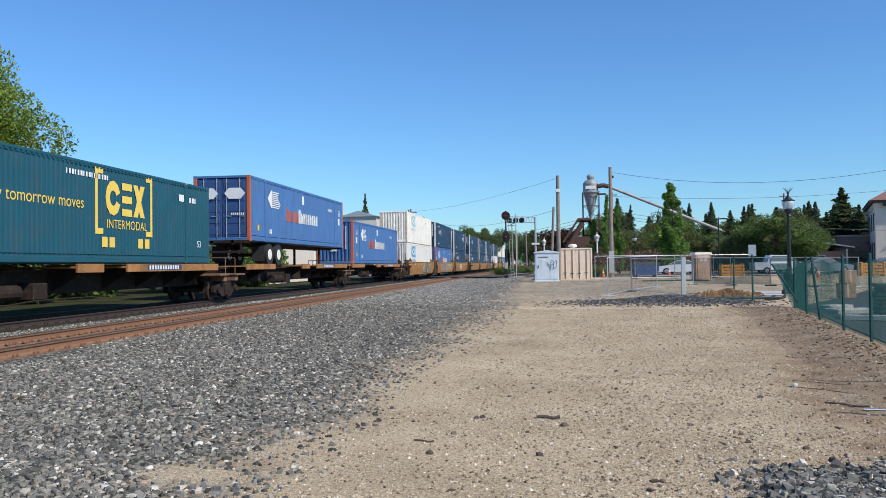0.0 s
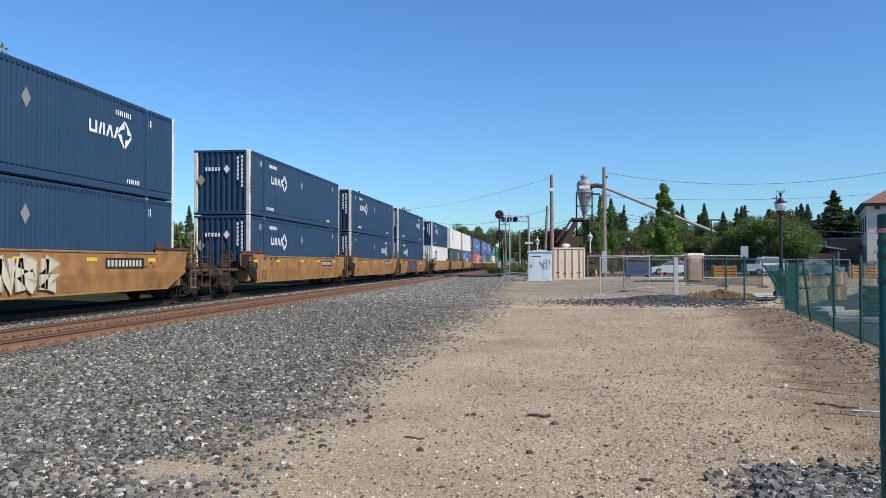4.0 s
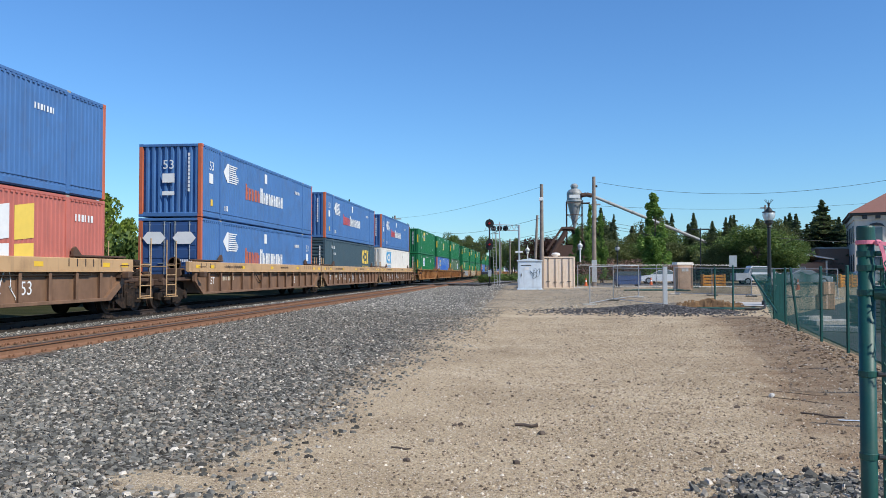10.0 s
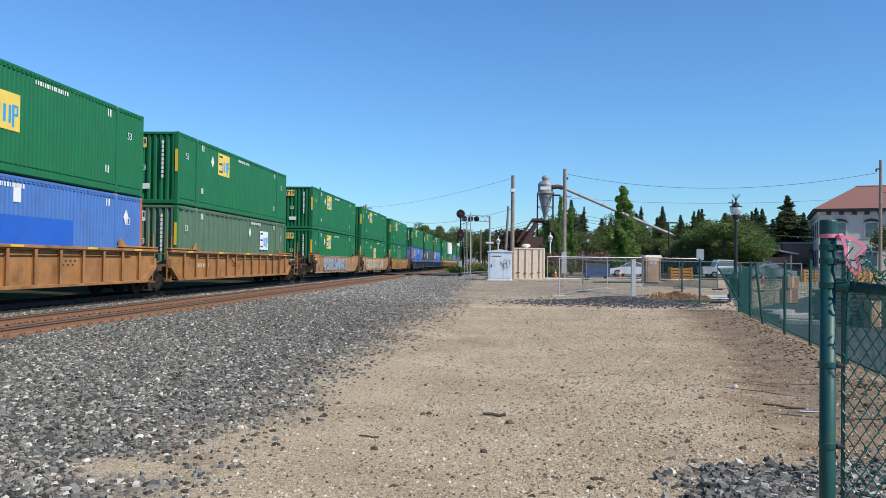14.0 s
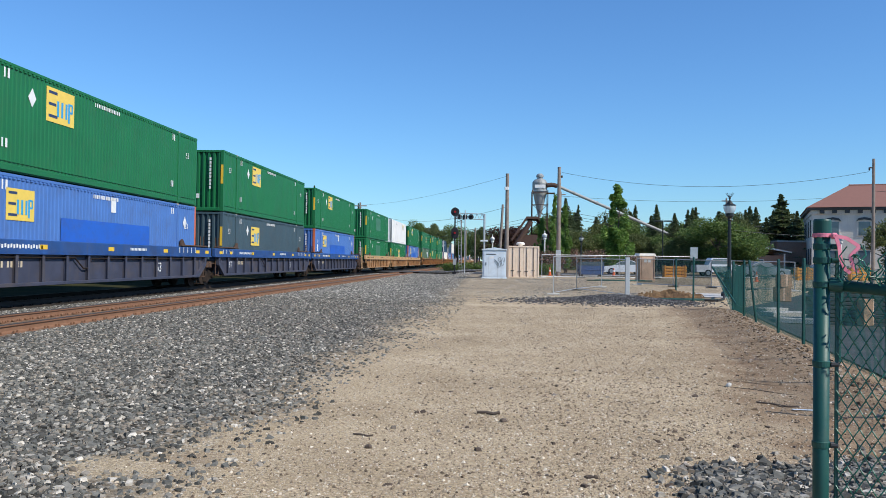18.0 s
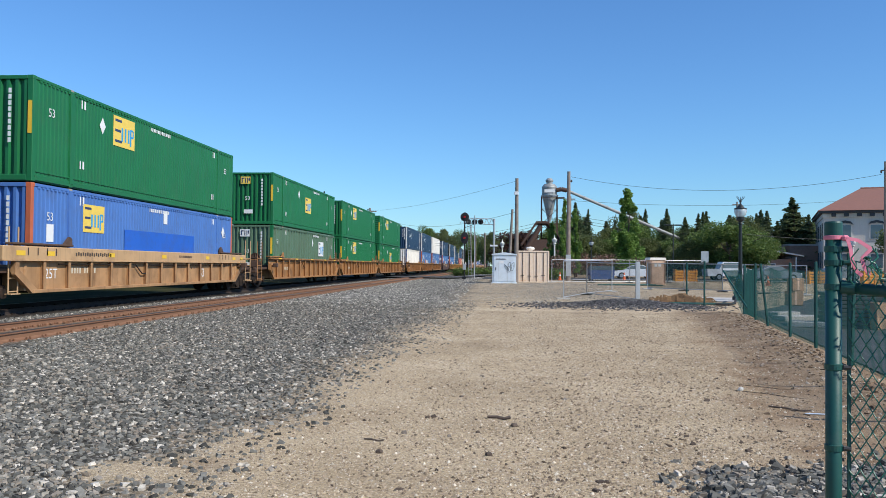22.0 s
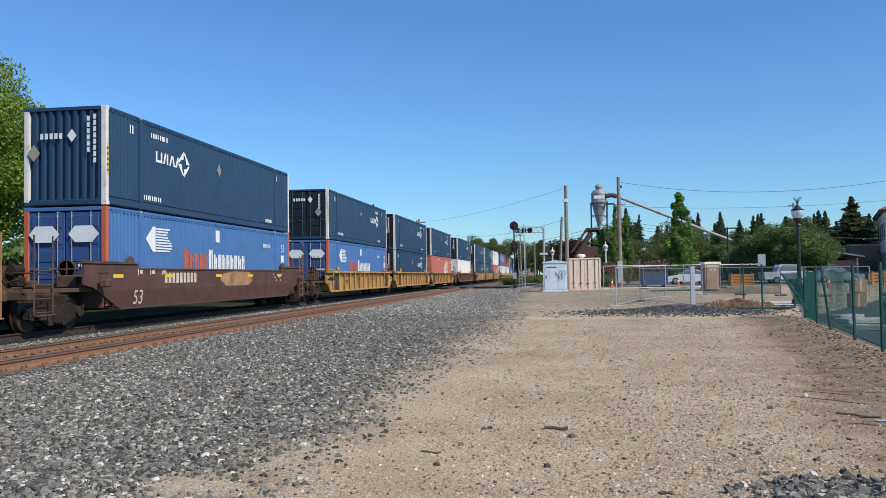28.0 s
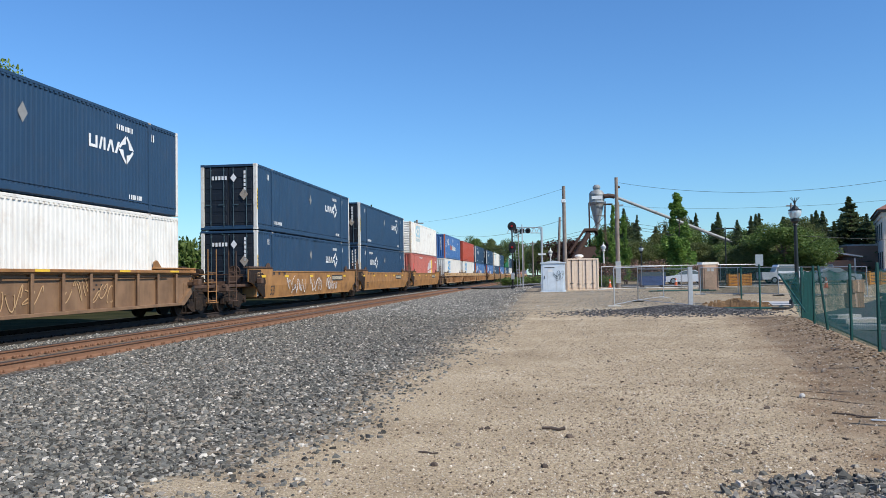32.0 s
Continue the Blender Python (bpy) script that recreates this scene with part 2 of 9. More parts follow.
class Geo:
    """A bag of vertices and faces that becomes one mesh."""
    def __init__(self):
        self.v, self.f = [], []

    def box(self, x0, y0, z0, x1, y1, z1, c=0.0, m=None):
        """A box; c cuts its edges, m moves it."""
        x0, x1 = min(x0, x1), max(x0, x1)
        y0, y1 = min(y0, y1), max(y0, y1)
        z0, z1 = min(z0, z1), max(z0, z1)
        k = len(self.v)
        if c <= 0:
            p = [(x, y, z) for x in (x0, x1) for y in (y0, y1) for z in (z0, z1)]
            fs = [(0, 1, 3, 2), (4, 6, 7, 5), (0, 4, 5, 1), (2, 3, 7, 6), (0, 2, 6, 4), (1, 5, 7, 3)]
        else:
            c = min(c, (x1 - x0) * 0.45, (y1 - y0) * 0.45, (z1 - z0) * 0.45)
            p, key = [], {}
            for i, x in enumerate((x0, x1)):
                for j, y in enumerate((y0, y1)):
                    for h, z in enumerate((z0, z1)):
                        sx, sy, sz = 1 - 2 * i, 1 - 2 * j, 1 - 2 * h
                        for a, q in enumerate(((x, y + sy * c, z + sz * c), (x + sx * c, y, z + sz * c), (x + sx * c, y + sy * c, z))):
                            key[i, j, h, a] = len(p)
                            p.append(q)
            fs = []
            for i in (0, 1):
                r = [key[i, j, h, 0] for j, h in ((0, 0), (0, 1), (1, 1), (1, 0))]
                fs.append(r if i == 0 else r[::-1])
                r = [key[j, i, h, 1] for j, h in ((0, 0), (1, 0), (1, 1), (0, 1))]
                fs.append(r if i == 0 else r[::-1])
                r = [key[j, h, i, 2] for j, h in ((0, 0), (0, 1), (1, 1), (1, 0))]
                fs.append(r if i == 0 else r[::-1])
                for h in (0, 1):
                    s = (i + h) % 2
                    r = [key[i, h, 0, 0], key[i, h, 0, 1], key[i, h, 1, 1], key[i, h, 1, 0]]
                    fs.append(r if s == 0 else r[::-1])
                    r = [key[i, 0, h, 0], key[i, 1, h, 0], key[i, 1, h, 2], key[i, 0, h, 2]]
                    fs.append(r if s == 0 else r[::-1])
                    r = [key[0, i, h, 1], key[0, i, h, 2], key[1, i, h, 2], key[1, i, h, 1]]
                    fs.append(r if s == 0 else r[::-1])
                    for g in (0, 1):
                        r = [key[i, h, g, 0], key[i, h, g, 1], key[i, h, g, 2]]
                        fs.append(r if (i + h + g) % 2 == 0 else r[::-1])
        if m is not None:
            p = [tuple(m @ Vector(q)) for q in p]
        self.v += p
        self.f += [tuple(k + i for i in f) for f in fs]
        return self

    def tube(self, a, b, r0, r1=None, n=10, caps=True):
        a, b = Vector(a), Vector(b)
        r1 = r0 if r1 is None else r1
        d = (b - a).normalized()
        s = d.cross(Vector((0, 0, 1)) if abs(d.z) < 0.9 else Vector((1, 0, 0))).normalized()
        u = s.cross(d)
        k = len(self.v)
        for i in range(n):
            w = 2 * math.pi * i / n
            o = s * math.cos(w) + u * math.sin(w)
            self.v += [tuple(a + o * r0), tuple(b + o * r1)]
        for i in range(n):
            j = (i + 1) % n
            self.f.append((k + 2 * i, k + 2 * i + 1, k + 2 * j + 1, k + 2 * j))
        if caps:
            self.f.append(tuple(k + 2 * i for i in range(n)))
            self.f.append(tuple(k + 2 * i + 1 for i in range(n - 1, -1, -1)))
        return self

    def path(self, pts, r, n=6):
        for a, b in zip(pts, pts[1:]):
            self.tube(a, b, r, n=n)
        return self

    def lathe(self, prof, n=14, at=(0, 0, 0)):
        """prof: (radius, height) from bottom to top."""
        k = len(self.v)
        for r, z in prof:
            for i in range(n):
                w = 2 * math.pi * i / n
                self.v.append((at[0] + r * math.cos(w), at[1] + r * math.sin(w), at[2] + z))
        for s in range(len(prof) - 1):
            for i in range(n):
                j = (i + 1) % n
                self.f.append((k + s * n + i, k + s * n + j, k + s * n + n + j, k + s * n + n + i))
        self.f.append(tuple(k + i for i in range(n - 1, -1, -1)))
        self.f.append(tuple(k + (len(prof) - 1) * n + i for i in range(n)))
        return self

    def quad(self, *p):
        k = len(self.v)
        self.v += [tuple(q) for q in p]
        self.f.append(tuple(range(k, k + len(p))))
        return self

    def extrude(self, poly, axis, a, b):
        """A flat outline pushed from a to b along an axis: 'x': points are (y, z); 'y': (x, z); 'z': (x, y)."""
        k, n = len(self.v), len(poly)
        put = {"x": lambda p, w: (w, p[0], p[1]), "y": lambda p, w: (p[0], w, p[1]), "z": lambda p, w: (p[0], p[1], w)}[axis]
        self.v += [put(p, a) for p in poly] + [put(p, b) for p in poly]
        self.f += [(k + i, k + (i + 1) % n, k + n + (i + 1) % n, k + n + i) for i in range(n)]
        self.f += [tuple(k + i for i in range(n - 1, -1, -1)), tuple(k + n + i for i in range(n))]
        return self

    def mesh(self, name, mat, smooth=False):
        me = mesh_of(name, self.v, self.f, mat, smooth=smooth)
        bm = bmesh.new()
        bm.from_mesh(me)
        bmesh.ops.recalc_face_normals(bm, faces=bm.faces)
        bm.to_mesh(me)
        bm.free()
        return me


def part(name, geo, mat, parent, label="", smooth=False, m=None):
    """One mesh object under a thing or a part. geo: a Geo or a finished mesh."""
    me = geo.mesh(name, mat, smooth) if isinstance(geo, Geo) else geo
    ob = new(name, me)
    if parent is not None:
        ob.parent = parent
    if m is not None:
        ob.matrix_basis = m
    return tagged(ob, label=label)


def thing(name, label, category, group="", kind="", m=None):
    ob = new(name)
    ob.empty_display_size = 0.2
    if m is not None:
        ob.matrix_basis = m
    return tagged(ob, label, category, group, kind)


CACHE = {}
def cached(key, make):
    if key not in CACHE:
        CACHE[key] = make()
    return CACHE[key]


def text_mesh(text, size, mat, align="LEFT"):
    def make():
        cu = bpy.data.curves.new("lettering", "FONT")
        cu.body, cu.size, cu.align_x = text, size, align
        ob = bpy.data.objects.new("lettering", cu)
        scene.collection.objects.link(ob)
        me = bpy.data.meshes.new_from_object(ob.evaluated_get(bpy.context.evaluated_depsgraph_get()))
        bpy.data.objects.remove(ob)
        me.materials.clear()
        me.materials.append(mat)
        return me
    return cached(("text", text, size, mat.name, align), make)


SIDE = Matrix(((0, 0, 1, 0), (1, 0, 0, 0), (0, 1, 0, 0), (0, 0, 0, 1)))
END = Matrix(((1, 0, 0, 0), (0, 0, -1, 0), (0, 1, 0, 0), (0, 0, 0, 1)))


def decal(name, polys, mat, parent, m, label=""):
    """Flat paint: 2D outlines laid on a plane by m."""
    v, f = [], []
    for poly in polys:
        k = len(v)
        v += [(x, y, 0) for x, y in poly]
        f.append(tuple(range(k, k + len(poly))))
    ob = part(name, mesh_of(name, v, f, mat), mat, parent, label)
    ob.matrix_basis = m
    return ob


def rect(x, y, w, h):
    return [(x, y), (x + w, y), (x + w, y + h), (x, y + h)]


def on_side(x, y, z):
    return Matrix.Translation((x, y, z)) @ SIDE


def on_end(x, y, z):
    return Matrix.Translation((x, y, z)) @ END


# ---- ground ----
RAIL_Z = 0.26
TRACK_X = -14.1
NEAR_TRACK_X = -9.7


def smooth(a, b, v):
    t = min(1.0, max(0.0, (v - a) / (b - a)))
    return t * t * (3 - 2 * t)


def ballast_edge(y):
    """The uneven line where the ballast gives way to the dirt."""
    return -2.42 + 0.012 * (y - 7) + 0.3 * smooth(6.3, 5.2, y) + 0.16 * math.sin(y * 0.9) + 0.13 * math.sin(y * 2.3 + 1)


def ground_z(x, y):
    rise = 0.34 * smooth(36, 60, y)
    bed = 0.09 * smooth(-2.4, -7.0, x)
    if x < -2:
        k = smooth(-2, -7, x)
        rise = rise * (1 - k) + 0.0 * k
    z = max(rise, bed) + 0.02 * noise.noise((x * 0.35, y * 0.35, 0)) * smooth(-7.5, -5, x)
    mound = 0.27 * math.exp(-((x - 4.9) / 1.9) ** 2 - ((y - 32.2) / 1.9) ** 2)
    patch = 0.03 * smooth(1.2, 1.7, x) * smooth(6.5, 5.7, y - 0.25 * (x - 2)) * smooth(8, 6, x)
    bank = 0.10 * math.exp(-((x - (5.35 + 0.17 * (y - 15))) / 0.6) ** 2) * smooth(30, 26, y) * smooth(3, 8, y)
    return z + mound + patch + bank


def ground_material():
    m = bpy.data.materials.new("ground_dirt_and_ballast")
    m.use_nodes = True
    n, l = m.node_tree.nodes, m.node_tree.links
    b = n["Principled BSDF"]
    b.inputs["Roughness"].default_value = 0.95
    b.inputs["Specular IOR Level"].default_value = 0.04
    co = n.new("ShaderNodeTexCoord").outputs["Object"]

    def noise_tex(scale, detail=6, rough=0.6):
        t = n.new("ShaderNodeTexNoise")
        t.inputs["Scale"].default_value, t.inputs["Detail"].default_value, t.inputs["Roughness"].default_value = scale, detail, rough
        l.new(co, t.inputs["Vector"])
        return t.outputs["Fac"]

    def ramp(src, *stops):
        r = n.new("ShaderNodeValToRGB")
        while len(r.color_ramp.elements) < len(stops):
            r.color_ramp.elements.new(0.5)
        for e, (p, c) in zip(r.color_ramp.elements, stops):
            e.position, e.color = p, (*c, 1)
        l.new(src, r.inputs[0])
        return r.outputs[0]

    def mix(fac, a, c, mode="MIX"):
        x = n.new("ShaderNodeMix")
        x.data_type, x.blend_type = "RGBA", mode
        if hasattr(fac, "links"):
            l.new(fac, x.inputs["Factor"])
        else:
            x.inputs["Factor"].default_value = fac
        for s, v in ((6, a), (7, c)):
            if hasattr(v, "links"):
                l.new(v, x.inputs[s])
            else:
                x.inputs[s].default_value = (*v, 1)
        return x.outputs[2]

    att = n.new("ShaderNodeVertexColor")
    att.layer_name = "cover"
    sep = n.new("ShaderNodeSeparateColor")
    l.new(att.outputs["Color"], sep.inputs[0])
    # dirt: tan, with pebbles and damp or dusty patches
    dirt = ramp(noise_tex(0.55), (0.3, (0.345, 0.262, 0.165)), (0.5, (0.47, 0.366, 0.238)), (0.72, (0.575, 0.465, 0.318)))
    fine = ramp(noise_tex(30, 9, 0.78), (0.33, (0.30, 0.28, 0.25)), (0.60, (1.32, 1.32, 1.30)))
    dirt = mix(1.0, dirt, fine, "MULTIPLY")
    vo = n.new("ShaderNodeTexVoronoi")
    vo.inputs["Scale"].default_value = 24
    l.new(co, vo.inputs["Vector"])
    peb = n.new("ShaderNodeMapRange")
    peb.inputs["From Min"].default_value, peb.inputs["From Max"].default_value = 0.24, 0.16
    l.new(vo.outputs["Distance"], peb.inputs["Value"])
    pick = n.new("ShaderNodeMath")
    pick.operation = "MULTIPLY"
    rnd = n.new("ShaderNodeSeparateColor")
    l.new(vo.outputs["Color"], rnd.inputs[0])
    thr = n.new("ShaderNodeMath")
    thr.operation = "GREATER_THAN"
    thr.inputs[1].default_value = 0.72
    l.new(rnd.outputs[0], thr.inputs[0])
    l.new(peb.outputs[0], pick.inputs[0])
    l.new(thr.outputs[0], pick.inputs[1])
    pcol = ramp(rnd.outputs[1], (0.0, (0.16, 0.13, 0.10)), (0.5, (0.40, 0.34, 0.27)), (1.0, (0.62, 0.58, 0.52)))
    dirt = mix(pick.outputs[0], dirt, pcol)
    for scale, share, seed in ((58, 0.62, 11.0), (120, 0.55, 23.0)):
        v2 = n.new("ShaderNodeTexVoronoi")
        v2.inputs["Scale"].default_value = scale
        off = n.new("ShaderNodeVectorMath")
        off.inputs[1].default_value = (seed, seed * 1.7, 0)
        l.new(co, off.inputs[0])
        l.new(off.outputs[0], v2.inputs["Vector"])
        c2 = n.new("ShaderNodeSeparateColor")
        l.new(v2.outputs["Color"], c2.inputs[0])
        near2 = n.new("ShaderNodeMapRange")
        near2.inputs["From Min"].default_value, near2.inputs["From Max"].default_value = 0.42, 0.3
        l.new(v2.outputs["Distance"], near2.inputs["Value"])
        t2 = n.new("ShaderNodeMath")
        t2.operation = "GREATER_THAN"
        t2.inputs[1].default_value = share
        l.new(c2.outputs[0], t2.inputs[0])
        p2 = n.new("ShaderNodeMath")
        p2.operation = "MULTIPLY"
        l.new(near2.outputs[0], p2.inputs[0])
        l.new(t2.outputs[0], p2.inputs[1])
        dirt = mix(p2.outputs[0], dirt, ramp(c2.outputs[1], (0.0, (0.13, 0.10, 0.075)), (0.45, (0.42, 0.34, 0.25)), (0.8, (0.66, 0.57, 0.45)), (1.0, (0.85, 0.80, 0.72))))
    # ballast: crushed grey stone
    vb = n.new("ShaderNodeTexVoronoi")
    vb.inputs["Scale"].default_value = 17
    vb.inputs["Randomness"].default_value = 1
    l.new(co, vb.inputs["Vector"])
    bs = n.new("ShaderNodeSeparateColor")
    l.new(vb.outputs["Color"], bs.inputs[0])
    stone = ramp(bs.outputs[0], (0.0, (0.11, 0.104, 0.093)), (0.45, (0.26, 0.247, 0.22)), (0.8, (0.42, 0.395, 0.35)), (1.0, (0.62, 0.57, 0.50)))
    # cell borders darkened: shade in the gaps between stones, put into the colour
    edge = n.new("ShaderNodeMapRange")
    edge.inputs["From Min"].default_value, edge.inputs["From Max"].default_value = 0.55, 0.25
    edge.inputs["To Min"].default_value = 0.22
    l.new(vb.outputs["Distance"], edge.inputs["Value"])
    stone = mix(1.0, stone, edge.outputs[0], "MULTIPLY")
    stone = mix(ramp(noise_tex(0.8), (0.45, (0, 0, 0)), (0.75, (0.35, 0.35, 0.35))), stone, (0.22, 0.175, 0.12))
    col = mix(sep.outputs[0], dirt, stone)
    # turned brown earth by the fence, pale concrete-like fines, far grass darkened for the train's shade
    brown = ramp(noise_tex(6.0), (0.3, (0.17, 0.11, 0.065)), (0.7, (0.33, 0.225, 0.14)))
    col = mix(sep.outputs[1], col, brown)
    # tone taken down to hold the shadow the train throws beyond its track
    shade_grass = ramp(noise_tex(0.6), (0.3, (0.022, 0.028, 0.012)), (0.65, (0.06, 0.058, 0.028)))
    col = mix(sep.outputs[2], col, shade_grass)
    # the train's shade painted on its track bed as near-black ground
    bed_shade = ramp(noise_tex(5.0), (0.3, (0.022, 0.019, 0.016)), (0.7, (0.065, 0.055, 0.047)))
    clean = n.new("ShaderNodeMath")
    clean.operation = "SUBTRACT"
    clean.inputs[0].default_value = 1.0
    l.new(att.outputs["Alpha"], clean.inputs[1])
    col = mix(clean.outputs[0], col, bed_shade)
    l.new(col, b.inputs["Base Color"])
    hsum = n.new("ShaderNodeMath")
    hsum.operation = "ADD"
    hn = noise_tex(30, 8, 0.7)
    hb = n.new("ShaderNodeMath")
    hb.operation = "MULTIPLY"
    l.new(edge.outputs[0], hb.inputs[0])
    l.new(sep.outputs[0], hb.inputs[1])
    l.new(hn, hsum.inputs[0])
    l.new(hb.outputs[0], hsum.inputs[1])
    bp = n.new("ShaderNodeBump")
    bp.inputs["Strength"].default_value = 0.7
    bp.inputs["Distance"].default_value = 0.02
    l.new(hsum.outputs[0], bp.inputs["Height"])
    l.new(bp.outputs[0], b.inputs["Normal"])
    return m


def axis(fine0, fine1, step, ends, growth=1.35):
    a = list(np.arange(fine0, fine1 + 1e-6, step))
    s, v = step, a[-1]
    while v < ends[1]:
        s *= growth
        v += s
        a.append(v)
    s, v = step, a[0]
    while v > ends[0]:
        s *= growth
        v -= s
        a.insert(0, v)
    return a


def build_ground():
    xs = sorted(axis(-8, 9, 0.17, (-2500, 2500)) + [-15.7, -15.2, -14.1, -13.1, -12.75, -12.4, -11.2])
    ys = axis(2.5, 40, 0.19, (-600, 4000))
    verts = [(x, y, ground_z(x, y)) for y in ys for x in xs]
    w = len(xs)
    faces = [(j * w + i, j * w + i + 1, j * w + w + i + 1, j * w + w + i) for j in range(len(ys) - 1) for i in range(w - 1)]
    me = mesh_of("ground", verts, faces, ground_material(), smooth=True)
    col = me.color_attributes.new("cover", "FLOAT_COLOR", "POINT")
    data = []
    for x, y, z in verts:
        wob = 0.35 * noise.noise((x * 1.6, y * 1.6, 3)) + 0.25 * noise.noise((x * 4.5, y * 4.5, 7))
        e = ballast_edge(y)
        wide = 0.045 * min(30.0, max(0.0, y - 8))
        stone = smooth(e + 0.5 + wide + wob * (1 + wide), e - 0.75 - 0.6 * wide + wob * (1 + wide), x) * (1 - smooth(-15.7, -16.6, x))
        stone = max(stone, smooth(1.35, 1.55, x + wob * 0.6) * smooth(6.4, 6.0, y - 0.25 * (x - 2) + wob * 0.8) * (1 - smooth(6, 8, x)))
        bare = math.exp(-((x + 2.72) / 0.55) ** 2 - ((y - 5.75) / 0.42) ** 2)
        stone *= 1 - 0.9 * smooth(0.35, 0.6, bare + wob * 0.35)
        dm = math.exp(-((x - 4.7) / 2.5) ** 2 - ((y - 32.0) / 2.4) ** 2)
        stone = max(stone, 0.8 * smooth(0.4, 0.6, dm + wob * 0.25))
        if y > 33:
            stone = max(stone, (0.34 + 0.4 * wob) * smooth(34, 41, y) * smooth(16, 11, x) * smooth(90, 80, y))
        fx = 5.6 + 0.175 * (y - 15)
        brown = smooth(fx - 2.4, fx - 1.2, x + wob * 1.0) * smooth(fx + 1.4, fx + 0.4, x) * smooth(31, 27, y) * min(1.0, max(0.0, 0.78 + 1.0 * wob))
        brown = max(brown, math.exp(-((x - 8.2) / 1.5) ** 2 - ((y - 37) / 3.0) ** 2) * 0.9)
        tan = math.exp(-((x + 2.3) / 0.28) ** 2 - ((y - 6.05) / 0.2) ** 2)
        brown = max(brown, 0.45 * smooth(0.4, 0.8, tan + wob * 0.3))
        brown = max(brown, 0.7 * smooth(0.98, 0.8, abs(x - NEAR_TRACK_X) + wob * 0.2))
        # dark cover laid where the train's shadow falls, and far off as grass
        shade_grass = smooth(-15.7, -16.8, x) if y < 110 else smooth(115, 150, y)
        # alpha marks the band under the train where shade is painted in
        data += [stone, brown, shade_grass, 1 - 0.92 * smooth(1.9, 1.35, abs(x - TRACK_X) + wob * 0.25)]
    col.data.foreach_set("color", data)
    tagged(new("ground", me), "tan pebbly dirt lot meeting grey crushed ballast beside the tracks", "ground", kind="structure")


build_ground()


def stones(name, label, count, place, size, colors, seed, small=False, flat=0.5):
    """Many small broken stones as one mesh."""
    rng = np.random.default_rng(seed)
    base = np.array([(sx, sy, sz) for sx in (-1, 1) for sy in (-1, 1) for sz in (-1, 1)], float)
    quads = np.array([(0, 1, 3, 2), (4, 6, 7, 5), (0, 4, 5, 1), (2, 3, 7, 6), (0, 2, 6, 4), (1, 5, 7, 3)])
    if small:
        base = np.array([(1, 0, 0), (0, 1, 0), (-1, 0, 0), (0, -1, 0), (0, 0, 1), (0.1, 0.1, -1)], float)
        quads = np.array([(0, 1, 4), (1, 2, 4), (2, 3, 4), (3, 0, 4), (1, 0, 5), (2, 1, 5), (3, 2, 5), (0, 3, 5)])
    nv, (nf, fs) = len(base), quads.shape
    pts = place(rng, count)
    k = len(pts)
    s = size(rng, k)[:, None] * rng.uniform(0.55, 1.0, (k, 3)) * (1, 1, flat)
    v = base[None] * rng.uniform(0.62, 1.0, (k, nv, 1)) * s[:, None, :]
    if not small:
        v[:, 1::2, :2] *= rng.uniform(0.35, 0.95, (k, 4, 1))
    ang = rng.uniform(0, 6.283, k)
    tx, ty = rng.normal(0, 0.24, k), rng.normal(0, 0.24, k)
    ca, sa = np.cos(ang), np.sin(ang)
    x = v[:, :, 0] * ca[:, None] - v[:, :, 1] * sa[:, None]
    y = v[:, :, 0] * sa[:, None] + v[:, :, 1] * ca[:, None]
    z = v[:, :, 2] + x * tx[:, None] + y * ty[:, None]
    v = np.stack([x, y, z], -1) + pts[:, None, :]
    me = bpy.data.meshes.new(name)
    me.vertices.add(k * nv)
    me.vertices.foreach_set("co", v.reshape(-1))
    f = (quads[None] + (np.arange(k) * nv)[:, None, None]).reshape(-1)
    me.loops.add(len(f))
    me.loops.foreach_set("vertex_index", f)
    me.polygons.add(k * nf)
    me.polygons.foreach_set("loop_start", np.arange(0, k * nf * fs, fs))
    me.polygons.foreach_set("use_smooth", np.zeros(k * nf, bool))
    me.update(calc_edges=True)
    m = bpy.data.materials.new(name + "_stone")
    m.use_nodes = True
    n, l = m.node_tree.nodes, m.node_tree.links
    b = n["Principled BSDF"]
    b.inputs["Roughness"].default_value = 0.95
    b.inputs["Specular IOR Level"].default_value = 0.12
    geo = n.new("ShaderNodeNewGeometry")
    r = n.new("ShaderNodeValToRGB")
    while len(r.color_ramp.elements) < len(colors):
        r.color_ramp.elements.new(0.5)
    for e, (p, c) in zip(r.color_ramp.elements, colors):
        e.position, e.color = p, (*c, 1)
    l.new(geo.outputs["Random Per Island"], r.inputs[0])
    no = n.new("ShaderNodeTexNoise")
    no.inputs["Scale"].default_value = 45
    tc = n.new("ShaderNodeTexCoord")
    l.new(tc.outputs["Object"], no.inputs["Vector"])
    mr = n.new("ShaderNodeMapRange")
    mr.inputs["To Min"].default_value, mr.inputs["To Max"].default_value = 0.6, 1.4
    l.new(no.outputs["Fac"], mr.inputs["Value"])
    mx = n.new("ShaderNodeMix")
    mx.data_type, mx.blend_type = "RGBA", "MULTIPLY"
    mx.inputs["Factor"].default_value = 1
    l.new(r.outputs[0], mx.inputs[6])
    l.new(mr.outputs[0], mx.inputs[7])
    l.new(mx.outputs[2], b.inputs["Base Color"])
    me.materials.append(m)
    return tagged(new(name, me), label, "stones", kind="stuff")


